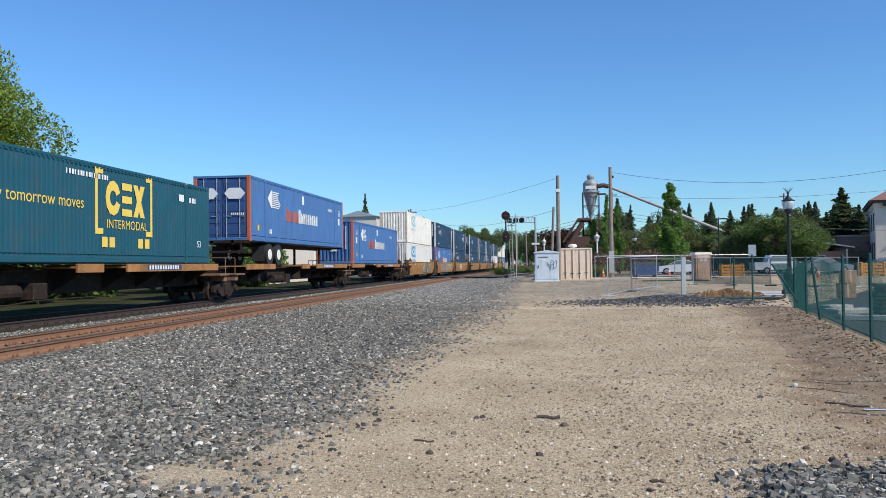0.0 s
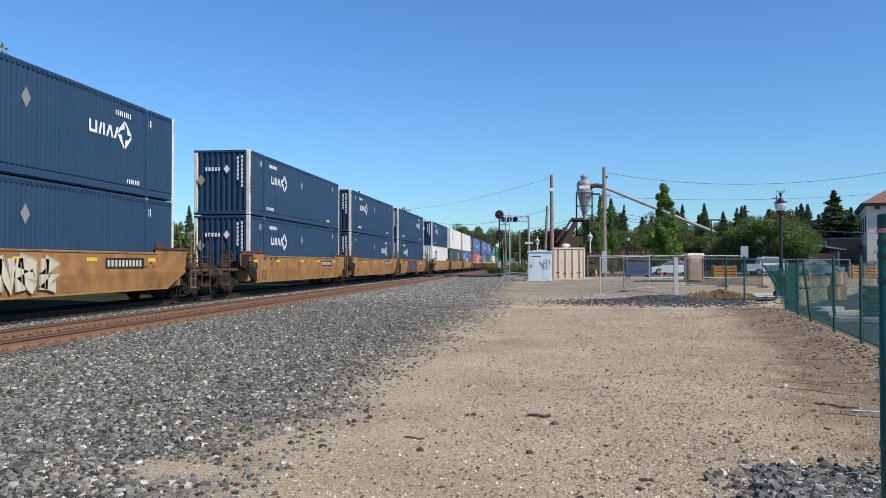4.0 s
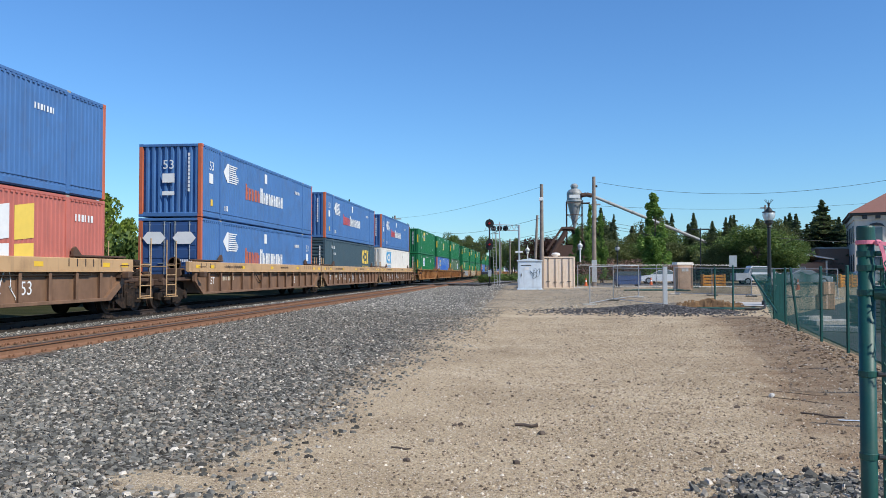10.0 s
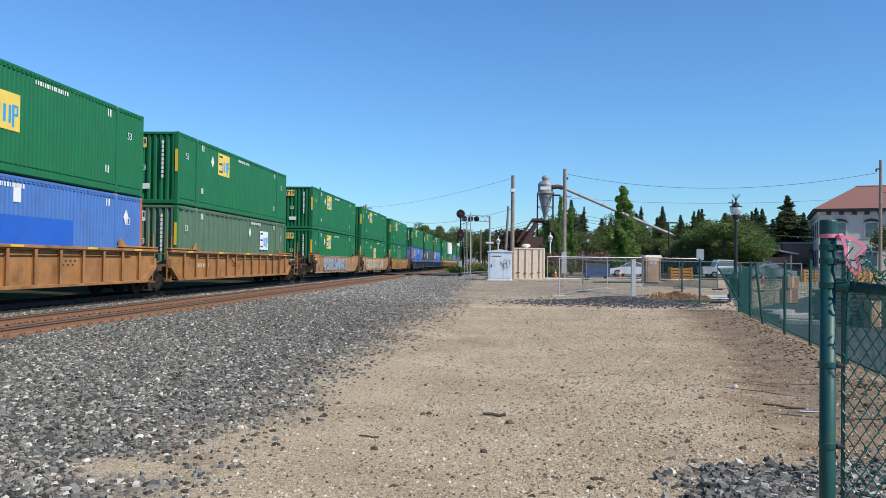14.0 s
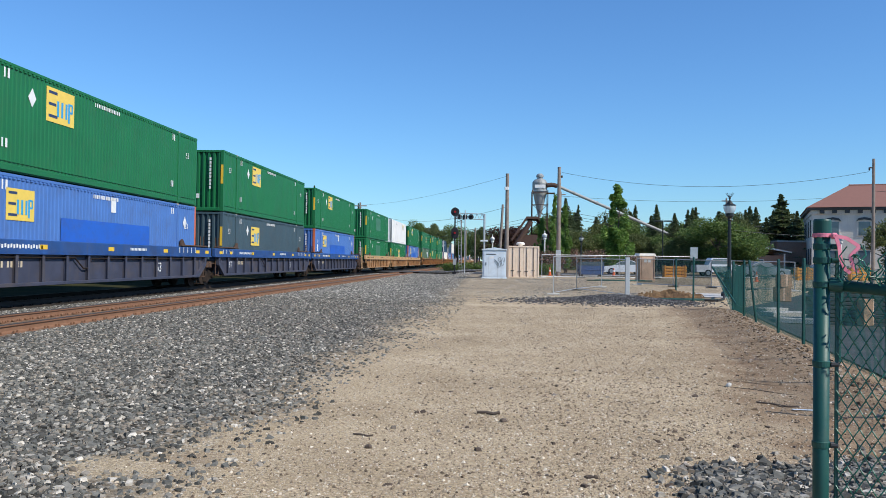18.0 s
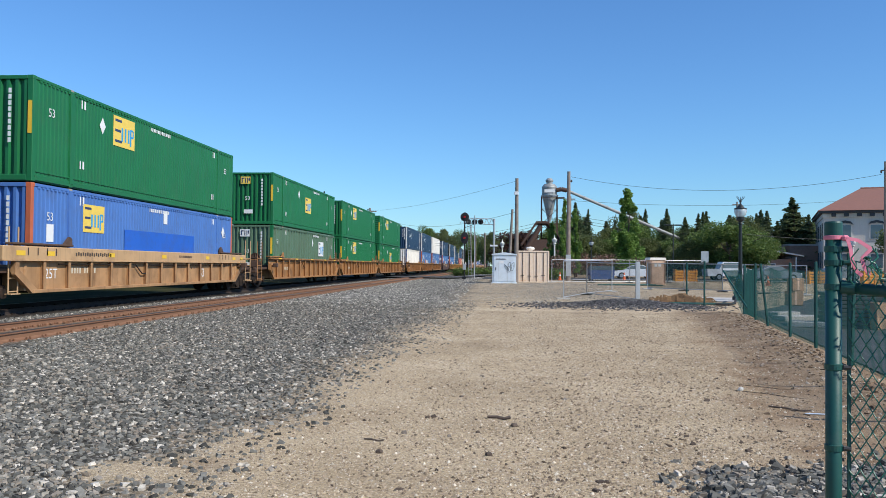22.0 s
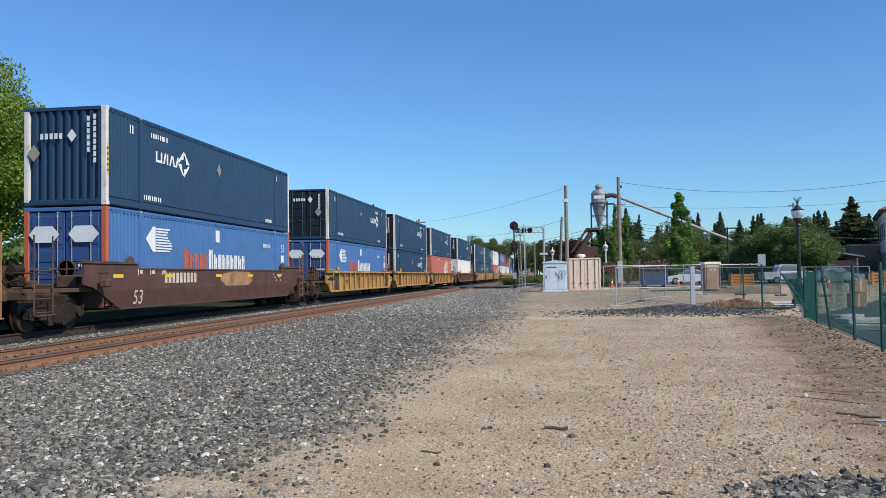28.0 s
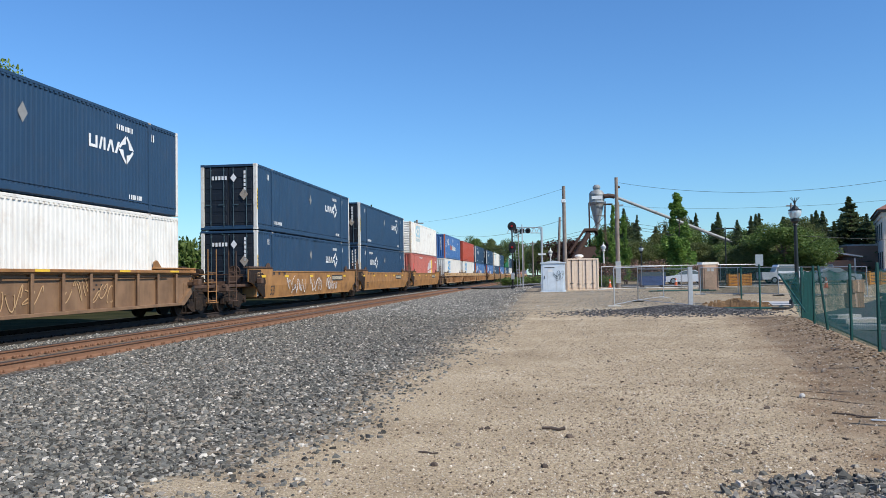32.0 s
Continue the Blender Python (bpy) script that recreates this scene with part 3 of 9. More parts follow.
GREY_STONE = [(0.0, (0.05, 0.047, 0.041)), (0.35, (0.13, 0.127, 0.112)), (0.68, (0.226, 0.217, 0.19)), (0.80, (0.235, 0.193, 0.148)), (0.93, (0.36, 0.33, 0.278)), (1.0, (0.66, 0.60, 0.51))]
PALE_STONE = [(0.0, (0.10, 0.094, 0.083)), (0.4, (0.21, 0.202, 0.18)), (0.75, (0.33, 0.312, 0.272)), (1.0, (0.66, 0.60, 0.51))]
DIRT_STONE = [(0.0, (0.11, 0.082, 0.06)), (0.3, (0.30, 0.23, 0.16)), (0.8, (0.50, 0.405, 0.29)), (1.0, (0.72, 0.64, 0.52))]


def lay(xs, ys, drop=0.0):
    return np.array([(x, y, ground_z(x, y) + drop) for x, y in zip(xs, ys)])


def ballast_places(rng, count):
    y = 3.2 + 31 * rng.random(count * 2) ** 1.75
    x = rng.uniform(-8.3, -1.7, count * 2)
    x = np.where(y > 14, rng.uniform(-12.6, -1.0, count * 2), x)
    e = np.array([ballast_edge(v) for v in y])
    bare = np.exp(-((x + 2.72) / 0.5) ** 2 - ((y - 5.75) / 0.36) ** 2)
    inside = (x < e - 0.4 + rng.normal(0, 1, len(x)) * (0.45 + 0.025 * y)) & (rng.random(len(x)) > 1.1 * bare) & (x > -np.maximum(8.3, 0.9 * y - 1.5)) & (np.abs(x - NEAR_TRACK_X) > 0.95)
    return lay(x[inside][:count], y[inside][:count], 0.004)


def far_ballast_places(rng, count):
    y = 30 + 55 * rng.random(count) ** 1.3
    x = rng.uniform(-12.4, -2.0, count)
    e = np.array([ballast_edge(v) for v in y])
    inside = (x < e - 0.1 + rng.normal(0, 0.9, len(x))) & (np.abs(x - NEAR_TRACK_X) > 0.95)
    return lay(x[inside], y[inside], 0.0)


def lot_places(rng, count):
    y = 33.5 + 24 * rng.random(count) ** 1.2
    return lay(rng.uniform(-2.4, 4, count) + rng.random(count) * 5, y, 0.0)


def patch_places(rng, count):
    x, y = rng.uniform(0.9, 4.2, count * 2), rng.uniform(4.3, 7.6, count * 2)
    wob = np.array([0.35 * noise.noise((a * 1.6, c * 1.6, 3)) for a, c in zip(x, y)])
    inside = (x + wob * 0.6 > 1.4 + rng.normal(0, 0.13, len(x))) & (y - 0.25 * (x - 2) + wob * 0.8 < 6.22 + rng.normal(0, 0.2, len(x)))
    return lay(x[inside][:count], y[inside][:count], 0.006)


def dirt_places(rng, count):
    y = 3.6 + 24 * rng.random(count) ** 1.7
    return lay(rng.uniform(-3.0, 1, count) + rng.random(count) * (2.5 + 0.2 * y), y, 0.002)


def verge_places(rng, count):
    y = 7 + 19 * rng.random(count)
    return lay(4.45 + 0.1805 * (y - 7.8) - 0.1 - np.abs(rng.normal(0, 0.55, count)), y, 0.0)


def mound_places(rng, count):
    x = rng.normal(5.2, 1.2, count)
    x[: count // 8] = rng.normal(2.4, 1.3, count // 8)
    return lay(x, 32.0 + rng.normal(0, 1.25, count), 0.0)


stones("ballast_stones", "grey crushed ballast stones with sharp edges", 90000, ballast_places, lambda r, k: 0.017 + 0.032 * r.random(k) ** 1.7, GREY_STONE, 1, flat=0.5)
stones("ballast_stones", "grey crushed ballast stones farther along the line", 24000, far_ballast_places, lambda r, k: r.uniform(0.03, 0.065, k), PALE_STONE, 6)
stones("lot_gravel", "pale grey gravel worn into the far part of the lot", 9000, lot_places, lambda r, k: 0.014 + 0.03 * r.random(k) ** 2, PALE_STONE, 9)
stones("gravel_patch", "dark grey crushed gravel lying by the fence post", 7500, patch_places, lambda r, k: 0.018 + 0.04 * r.random(k) ** 1.6, GREY_STONE, 2, flat=0.6)
stones("pebbles", "pale and brown pebbles strewn on the dirt", 85000, dirt_places, lambda r, k: 0.008 + 0.022 * r.random(k) ** 4, DIRT_STONE, 3, True, 0.8)
stones("dark_clods", "dark earth clods and stones on the dirt", 700, dirt_places, lambda r, k: 0.012 + 0.036 * r.random(k) ** 3, [(0, (0.06, 0.045, 0.035)), (0.7, (0.13, 0.10, 0.08)), (1, (0.3, 0.27, 0.23))], 4)
stones("earth_clods", "brown earth clods and small stones along the green fence", 2400, verge_places, lambda r, k: 0.01 + 0.04 * r.random(k) ** 3, [(0, (0.07, 0.048, 0.033)), (0.6, (0.2, 0.14, 0.09)), (1, (0.5, 0.43, 0.35))], 7)
stones("gravel_heap", "low heap of dark grey gravel spread over the lot", 9000, mound_places, lambda r, k: r.uniform(0.03, 0.07, k), [(0, (0.035, 0.034, 0.036)), (0.6, (0.085, 0.083, 0.086)), (1, (0.24, 0.23, 0.22))], 5)


# ---- tracks ----
def rail_profile():
    half = [(0.070, 0.0), (0.070, 0.012), (0.020, 0.028), (0.0085, 0.045), (0.0085, 0.120), (0.034, 0.132), (0.037, 0.158), (0.030, 0.170)]
    return half + [(-x, z) for x, z in half[::-1]]


def build_track(name, x0, label, y0, y1, ties, rail="rail", timber="sleeper"):
    tr = thing(name, label, "railway track", kind="structure", m=pose(x0, 0, RAIL_Z - 0.17))
    prof = rail_profile()
    n = len(prof)
    for side in (-0.7525, 0.7525):
        ys = [y0, -5, 10, 25, 50, 100, 200, 400, y1]
        v = [(side + p[0], y, p[1]) for y in ys for p in prof]
        f = [(j * n + i, j * n + (i + 1) % n, j * n + n + (i + 1) % n, j * n + n + i) for j in range(len(ys) - 1) for i in range(n)]
        idx = [1 if i in (6, 7, 8) else 0 for j in range(len(ys) - 1) for i in range(n)]
        part("rail", mesh_of("rail", v, f, [M[rail], M["rail_top"]], idx), None, tr)
    tie = Geo().box(-1.3, -0.115, -0.13, 1.3, 0.115, 0.0, 0.015).mesh("sleeper", M[timber])
    plate = Geo()
    for sx in (-0.7525, 0.7525):
        plate.box(sx - 0.18, -0.095, 0.0, sx + 0.18, 0.095, 0.016, 0.004)
        for dx in (-0.1, 0.1):
            for dy in (-0.06, 0.05):
                plate.box(sx + dx - 0.02, dy - 0.015, 0.016, sx + dx + 0.02, dy + 0.015, 0.06, 0.005)
            if sx + dx > 0.8:
                continue
            plate.box(sx + dx - 0.03, -0.16, 0.02, sx + dx + 0.03, -0.11, 0.065, 0.008)
            plate.box(sx + dx - 0.03, 0.11, 0.02, sx + dx + 0.03, 0.16, 0.065, 0.008)
    plate = plate.mesh("tie_plate", M[rail])
    y = ties[0]
    while y < ties[1]:
        s = part("sleeper", tie, None, tr, m=pose(random.uniform(-0.03, 0.03), y, -0.003, 0, 0, random.uniform(-0.8, 0.8)))
        part("tie_plate", plate, None, s)
        y += 0.495
    return tr


build_track("railway_track", NEAR_TRACK_X, "empty rusty railway track on timber sleepers in grey ballast", -40, 900, (6, 62))
# rail and sleeper colours here carry the shade of the cars above
build_track("railway_track", TRACK_X, "rusty railway track under the passing freight train", -40, 900, (9, 36), "rail_shaded", "sleeper_shaded")


# ---- train: containers ----
CL, CH, CW = 16.15, 2.90, 1.295
REC = 0.014


def corrugated(y0, y1, pitch, x, depth):
    """Points of a folded sheet along y, outermost at x."""
    n = max(1, round((y1 - y0) / pitch))
    p = (y1 - y0) / n
    pts = []
    for i in range(n):
        a = y0 + i * p
        pts += [(x, a), (x, a + 0.34 * p), (x - depth, a + 0.5 * p), (x - depth, a + 0.84 * p)]
    pts.append((x, y1))
    return pts


def side_sheet(kind):
    """Outline of one long side from above, as (x, y) points."""
    if kind == "smooth":
        return corrugated(0.12, CL - 0.12, 1.22, CW - 0.004, 0.006)
    if kind == "ribs":
        pts = []
        y = 0.12
        while y < CL - 0.3:
            pts += [(CW - 0.07, y), (CW - 0.07, y + 0.44), (CW - 0.004, y + 0.46), (CW - 0.004, y + 0.57), (CW - 0.07, y + 0.59)]
            y += 0.6
        return pts + [(CW - 0.07, CL - 0.12)]
    return corrugated(0.12, CL - 0.12, 0.2, CW - 0.006, REC)


def body_mesh(kind, mat):
    def make():
        pts = side_sheet(kind)
        z0, z1 = 0.16, CH - 0.1
        v, f = [], []
        for sx in (1, -1):
            k = len(v)
            for x, y in pts:
                v += [(sx * x, y, z0), (sx * x, y, z1)]
            for i in range(len(pts) - 1):
                q = (k + 2 * i, k + 2 * i + 2, k + 2 * i + 3, k + 2 * i + 1)
                f.append(q if sx > 0 else q[::-1])
        k = len(v)
        e = CW - 0.05
        v += [(-e, 0.05, CH - 0.008), (e, 0.05, CH - 0.008), (e, CL - 0.05, CH - 0.008), (-e, CL - 0.05, CH - 0.008),
              (-e, 0.05, 0.006), (e, 0.05, 0.006), (e, CL - 0.05, 0.006), (-e, CL - 0.05, 0.006),
              (-e, 0.05, 0.2), (e, 0.05, 0.2), (e, CL - 0.05, 0.2), (-e, CL - 0.05, 0.2)]
        f += [(k, k + 1, k + 2, k + 3), (k + 7, k + 6, k + 5, k + 4), (k + 5, k + 6, k + 10, k + 9), (k + 7, k + 4, k + 8, k + 11), (k + 4, k + 5, k + 9, k + 8), (k + 6, k + 7, k + 11, k + 10)]
        return mesh_of("body", v, f, mat)
    return cached(("body", kind, mat.name), make)


def end_mesh(kind, mat):
    """The closed end wall, folded upright ('r') or crosswise ('h')."""
    def make():
        v, f = [], []
        if kind == "r":
            n = 9
            p = (2 * CW - 0.3) / n
            pts = []
            for i in range(n):
                a = -CW + 0.15 + i * p
                pts += [(a, 0.10), (a + 0.42 * p, 0.10), (a + 0.54 * p, 0.018), (a + 0.88 * p, 0.018)]
            pts.append((CW - 0.15, 0.10))
            for x, y in pts:
                v += [(x, y, 0.16), (x, y, CH - 0.1)]
        else:
            n = 12
            p = (CH - 0.3) / n
            pts = []
            for i in range(n):
                a = 0.16 + i * p
                pts += [(a, 0.055), (a + 0.3 * p, 0.055), (a + 0.45 * p, 0.012), (a + 0.85 * p, 0.012)]
            pts.append((CH - 0.14, 0.055))
            for z, y in pts:
                v += [(CW - 0.15, y, z), (-CW + 0.15, y, z)]
        f = [(2 * i, 2 * i + 2, 2 * i + 3, 2 * i + 1) for i in range(len(v) // 2 - 1)]
        return mesh_of("end_wall", v, f, mat)
    return cached(("end", kind, mat.name), make)


def far_end(mat):
    return cached(("far_end", mat.name), lambda: Geo().box(-CW + 0.1, CL - 0.06, 0.14, CW - 0.1, CL - 0.03, CH - 0.1).mesh("end_wall", mat))


def door_meshes(mat):
    def make():
        g = Geo().box(0.02, 0.03, 0.2, CW - 0.17, 0.075, CH - 0.16, 0.01)
        for i in range(5):
            z = 0.3 + i * 0.5
            g.box(0.1, 0.012, z, CW - 0.24, 0.034, z + 0.34, 0.012)
        return g.mesh("door", mat)
    return cached(("door", mat.name), make)


def bar_mesh(mat):
    def make():
        g = Geo().tube((0, -0.005, 0.14), (0, -0.005, CH - 0.14), 0.02, n=6)
        for z in (0.3, 1.0, 1.9, 2.6):
            g.box(-0.035, -0.012, z, 0.035, 0.03, z + 0.06)
        g.box(-0.02, -0.04, 1.08, 0.24, -0.015, 1.12)
        return g.mesh("locking_bar", mat)
    return cached(("bar", mat.name), make)


def post_mesh(mat, w=0.16):
    return cached(("post", mat.name, w), lambda: Geo().box(0, 0, 0.1, w, 0.14, CH - 0.1, 0.012).mesh("corner_post", mat))


def mid_mesh(mat):
    return cached(("mid", mat.name), lambda: Geo().box(-0.02, -0.09, 0.1, 0.02, 0.09, CH - 0.06, 0.004).box(-0.05, -0.115, 0.1, -0.004, -0.09, CH - 0.06).mesh("intermediate_post", mat))


def cast_mesh(mat):
    return cached(("cast", mat.name), lambda: Geo().box(-0.09, 0, 0, 0.09, 0.178, 0.118, 0.014).mesh("corner_casting", mat))


def rail_mesh(mat, top):
    def make():
        g = Geo()
        if top:
            g.box(-0.06, 0.17, CH - 0.10, 0.008, CL - 0.17, CH - 0.012, 0.012)
            for i in range(76):
                g.box(-0.02, 0.3 + i * 0.2067, CH - 0.15, 0.016, 0.42 + i * 0.2067, CH - 0.098)
        else:
            g.box(-0.06, 0.17, 0.03, 0.0, CL - 0.17, 0.19, 0.012)
            g.box(-0.03, 0.17, 0.26, 0.012, CL - 0.17, 0.29, 0.004)
        return g.mesh("top_rail" if top else "bottom_rail", mat)
    return cached(("rail", mat.name, top), make)


def back_mesh(mat):
    """Rails and posts of the side turned away, welded into one frame."""
    def make():
        g = Geo().box(-CW, 0.17, CH - 0.115, -CW + 0.06, CL, CH - 0.015).box(-CW, 0.17, 0.03, -CW + 0.06, CL, 0.19)
        for y in (1.88, CL - 2.08, CL - 0.16):
            g.box(-CW - 0.01, y, 0.0, -CW + 0.06, y + 0.2 if y < 15 else CL, CH)
        return g.mesh("back_frame", mat)
    return cached(("back", mat.name), make)


def sill_mesh(mat, top):
    z0, z1 = (CH - 0.12, CH - 0.01) if top else (0.02, 0.17)
    return cached(("sill", mat.name, top), lambda: Geo().box(-CW + 0.16, 0.0, z0, CW - 0.16, 0.09, z1, 0.012).mesh("end_sill", mat))


# plain shapes for the painted marks, in metres from their lower left corner
def marks_strokes(parent, y, z, s=1.0):
    w = [[(0, 0), (0.12, 0), (0.12, 0.42), (0, 0.42)], [(0.12, 0), (0.38, 0), (0.38, 0.1), (0.12, 0.1)], [(0.38, 0), (0.5, 0), (0.5, 0.42), (0.38, 0.42)],
         [(0.58, 0), (0.7, 0), (0.82, 0.42), (0.70, 0.42)], [(0.86, 0), (0.98, 0), (0.98, 0.42), (0.86, 0.42)],
         [(1.06, 0), (1.18, 0), (1.36, 0.42), (1.24, 0.42)], [(1.42, 0), (1.54, 0), (1.40, 0.42), (1.28, 0.42)], [(1.56, 0), (1.70, 0), (1.90, 0.42), (1.76, 0.42)]]
    cx, cy = 2.32, 0.21
    for a in range(4):
        c, q = math.cos(a * math.pi / 2), math.sin(a * math.pi / 2)
        w.append([(cx + c * px - q * py, cy + q * px + c * py) for px, py in ((0.2, 0.02), (0.52, 0.02), (0.32, 0.24), (0.06, 0.5), (0.0, 0.42), (0.14, 0.26))])
    decal("emblem", [[(px * s, py * s) for px, py in p] for p in w], M["logo_white"], parent, on_side(CW + 0.004, y, z), "white painted emblem of strokes and a diamond")


def marks_arrow(parent, y, z, red=False):
    arrow = [[(0, 0.5), (0.3, 0.98), (0.42, 0.98), (0.42, 0.02), (0.3, 0.02)]]
    for i in range(9):
        arrow.append(rect(0.44, 0.04 + i * 0.105, 0.62 + 0.12 * math.sin(i * 0.8), 0.06))
    decal("emblem", [[(p * 1.5, q * 0.85) for p, q in r] for r in arrow], M["logo_white"], parent, on_side(CW + 0.004, y + 0.66, z + 0.5), "white arrowhead emblem with speed lines")
    first, word = [], []
    x = 0
    for i in range(14):
        h = 0.72 if i in (0, 5) else 0.55
        w = 0.36 if i in (0, 5) else 0.3
        q = [rect(x, 0, w * 0.5, h), rect(x + w * 0.66, 0, w * 0.32, h * (0.8 + 0.2 * (i % 2))), rect(x + w * 0.5, h * (0.35 + 0.2 * (i % 3)), w * 0.16, 0.12)]
        (first if i < 5 else word).extend(q)
        x += w + 0.09
    decal("word_mark", first, M["logo_red"] if red else M["post_orange"], parent, on_side(CW + 0.004, y + 3.32, z))
    decal("word_mark", word, M["logo_white"], parent, on_side(CW + 0.004, y + 3.32, z))
    decal("sticker", [rect(0, 0, 0.36, 0.45)], M["logo_white"], parent, on_side(CW + 0.004, y + 5.95, z + 1.02))


def marks_block(parent, y, z, mat, s=1.0):
    def arc(cx, cy, r0, r1, a0, a1, n=10):
        o = [(cx + r1 * math.cos(radians(a0 + (a1 - a0) * i / n)), cy + 1.25 * r1 * math.sin(radians(a0 + (a1 - a0) * i / n))) for i in range(n + 1)]
        return o + [(cx + r0 * math.cos(radians(a1 + (a0 - a1) * i / n)), cy + 1.25 * r0 * math.sin(radians(a1 + (a0 - a1) * i / n))) for i in range(n + 1)]
    p = [arc(0.5, 0.6, 0.22, 0.5, 20, 340), rect(1.1, 0.0, 0.7, 0.26), rect(1.1, 0.47, 0.7, 0.26), rect(1.1, 0.94, 0.7, 0.26),
         [(1.9, 0), (2.22, 0), (2.325, 0.24), (2.43, 0), (2.75, 0), (2.485, 0.6), (2.75, 1.2), (2.43, 1.2), (2.325, 0.96), (2.22, 1.2), (1.9, 1.2), (2.165, 0.6)]]
    decal("emblem", [[(a * s, b * s) for a, b in q] for q in p], mat, parent, on_side(CW + 0.004, y, z), "block emblem in paint")
    part("lettering", text_mesh("INTERMODAL", 0.46 * s, mat), None, parent, m=on_side(CW + 0.004, y + 0.05, z - 0.48 * s))


def marks_square(parent, y, z, ground="logo_yellow", s=1.0, v=0.64):
    decal("emblem", [rect(0, 0, 1.52 * s, 1.55 * s * v)], M[ground], parent, on_side(CW + 0.004, y, z), "square emblem panel" if ground == "logo_white" else "yellow square emblem panel")
    e = [rect(0.12, 1.27, 0.45, 0.13), rect(0.12, 0.74, 0.4, 0.13), rect(0.12, 0.2, 0.47, 0.13)]
    b = [rect(0.56, 0.3, 0.11, 0.72), rect(0.79, 0.3, 0.11, 0.72), rect(1.02, 0.3, 0.11, 0.72),
         rect(1.17, 0.16, 0.1, 0.92), rect(1.27, 0.98, 0.14, 0.1), rect(1.27, 0.62, 0.14, 0.1), rect(1.36, 0.66, 0.08, 0.38)]
    decal("emblem_shape", [[(p * s, q * s * v) for p, q in r] for r in e], M["logo_navy"], parent, on_side(CW + 0.007, y, z))
    decal("emblem_shape", [[(p * s, q * s * v) for p, q in r] for r in b], M["logo_blue"], parent, on_side(CW + 0.007, y, z))


def diamond(parent, y, z, mat="logo_gray", s=0.4):
    decal("placard", [[(0, -s), (s * 0.72, 0), (0, s), (-s * 0.72, 0)]], M[mat], parent, on_side(CW + 0.004, y, z))


def marking(polys, mat, parent, m):
    """A row of small painted bars, too small to pick apart."""
    return tagged(decal("stencil", polys, mat, parent, m), kind="stuff")


def bars_side(parent, y, z, n, h=0.16, w=0.1, mat="logo_white"):
    marking( [rect(i * w * 1.35, 0, w * (0.55 + 0.45 * ((i * 7) % 3) / 2), h) for i in range(n)], M[mat], parent, on_side(CW + 0.004, y, z))


def container(scheme, end="r", far=False):
    """A 53 foot box with its posts, castings, rails, end wall or doors and painted marks."""
    color, post, kind, label, marks = SCHEMES[scheme]
    ob = thing("shipping_container", label, "shipping container", group="containers on the train")
    mat, pm = M[color], M[post]
    part("body", body_mesh(kind, mat), None, ob)
    for sx in (1, -1):
        for y, flip in ((0, 1), (CL, -1)):
            if (sx < 0 and flip < 0) or (far and flip < 0):
                continue
            part("corner_post", post_mesh(pm), None, ob, m=Matrix.Translation((sx * CW - (0.16 if sx > 0 else 0), y if flip > 0 else y - 0.14, 0)))
            for z in () if far else (0, CH - 0.118):
                part("corner_casting", cast_mesh(pm if sx > 0 else mat), None, ob, m=Matrix.Translation((sx * (CW - 0.085), y if flip > 0 else y - 0.178, z)))
    for y in () if far else (1.98, CL - 1.98):
        part("intermediate_post", mid_mesh(mat), None, ob, m=Matrix.Translation((CW, y, 0)))
        for z in (0, CH - 0.118):
            part("corner_casting", cast_mesh(M["casting"] if z else mat), None, ob, m=Matrix.Translation((CW - 0.078, y - 0.09, z)))
    for top in (True, False):
        part("top_rail" if top else "bottom_rail", rail_mesh(mat, top), None, ob, m=Matrix.Translation((CW, 0, 0)))
    part("back_frame", back_mesh(mat), None, ob)
    if not far:
        part("end_wall", far_end(mat), None, ob)
    for top in (True, False):
        part("end_sill", sill_mesh(mat, top), None, ob)
    if end == "d":
        for sx in (1, -1):
            d = part("door", door_meshes(M[{"navy": "door_black", "cobalt": "door_navy"}.get(color, color)]), None, ob, m=Matrix.Diagonal((sx, 1, 1, 1)))
            for x in (0.22, 0.82):
                part("locking_bar", bar_mesh(M["slate" if color == "navy" else "steel"]), None, d, m=Matrix.Translation((x, 0, 0)))
    else:
        part("end_wall", end_mesh(end, mat), None, ob)
    if post in ("post_white", "post_rusty") and not far:
        decal("caution_label", [rect(0.03, 0.9, 0.1, 0.9)], M["yellow"], ob, on_side(CW + 0.003, 0, 0), "yellow caution label strip")
        marking([rect(0.045, 0.98 + 0.16 * i, 0.07, 0.07) for i in range(5)], M["spray_black"], ob, on_side(CW + 0.005, 0, 0))
    if marks:
        marks(ob, end)
    return ob


def end_bars(ob, x, z, n, h=0.12, mat="logo_white", upright=True):
    if upright:
        p = [rect(0, -i * h * 1.3, 0.09, h) for i in range(n)]
    else:
        p = [rect(i * 0.09, 0, 0.06, h) for i in range(n)]
    marking( p, M[mat], ob, on_end(x, -0.045, z))


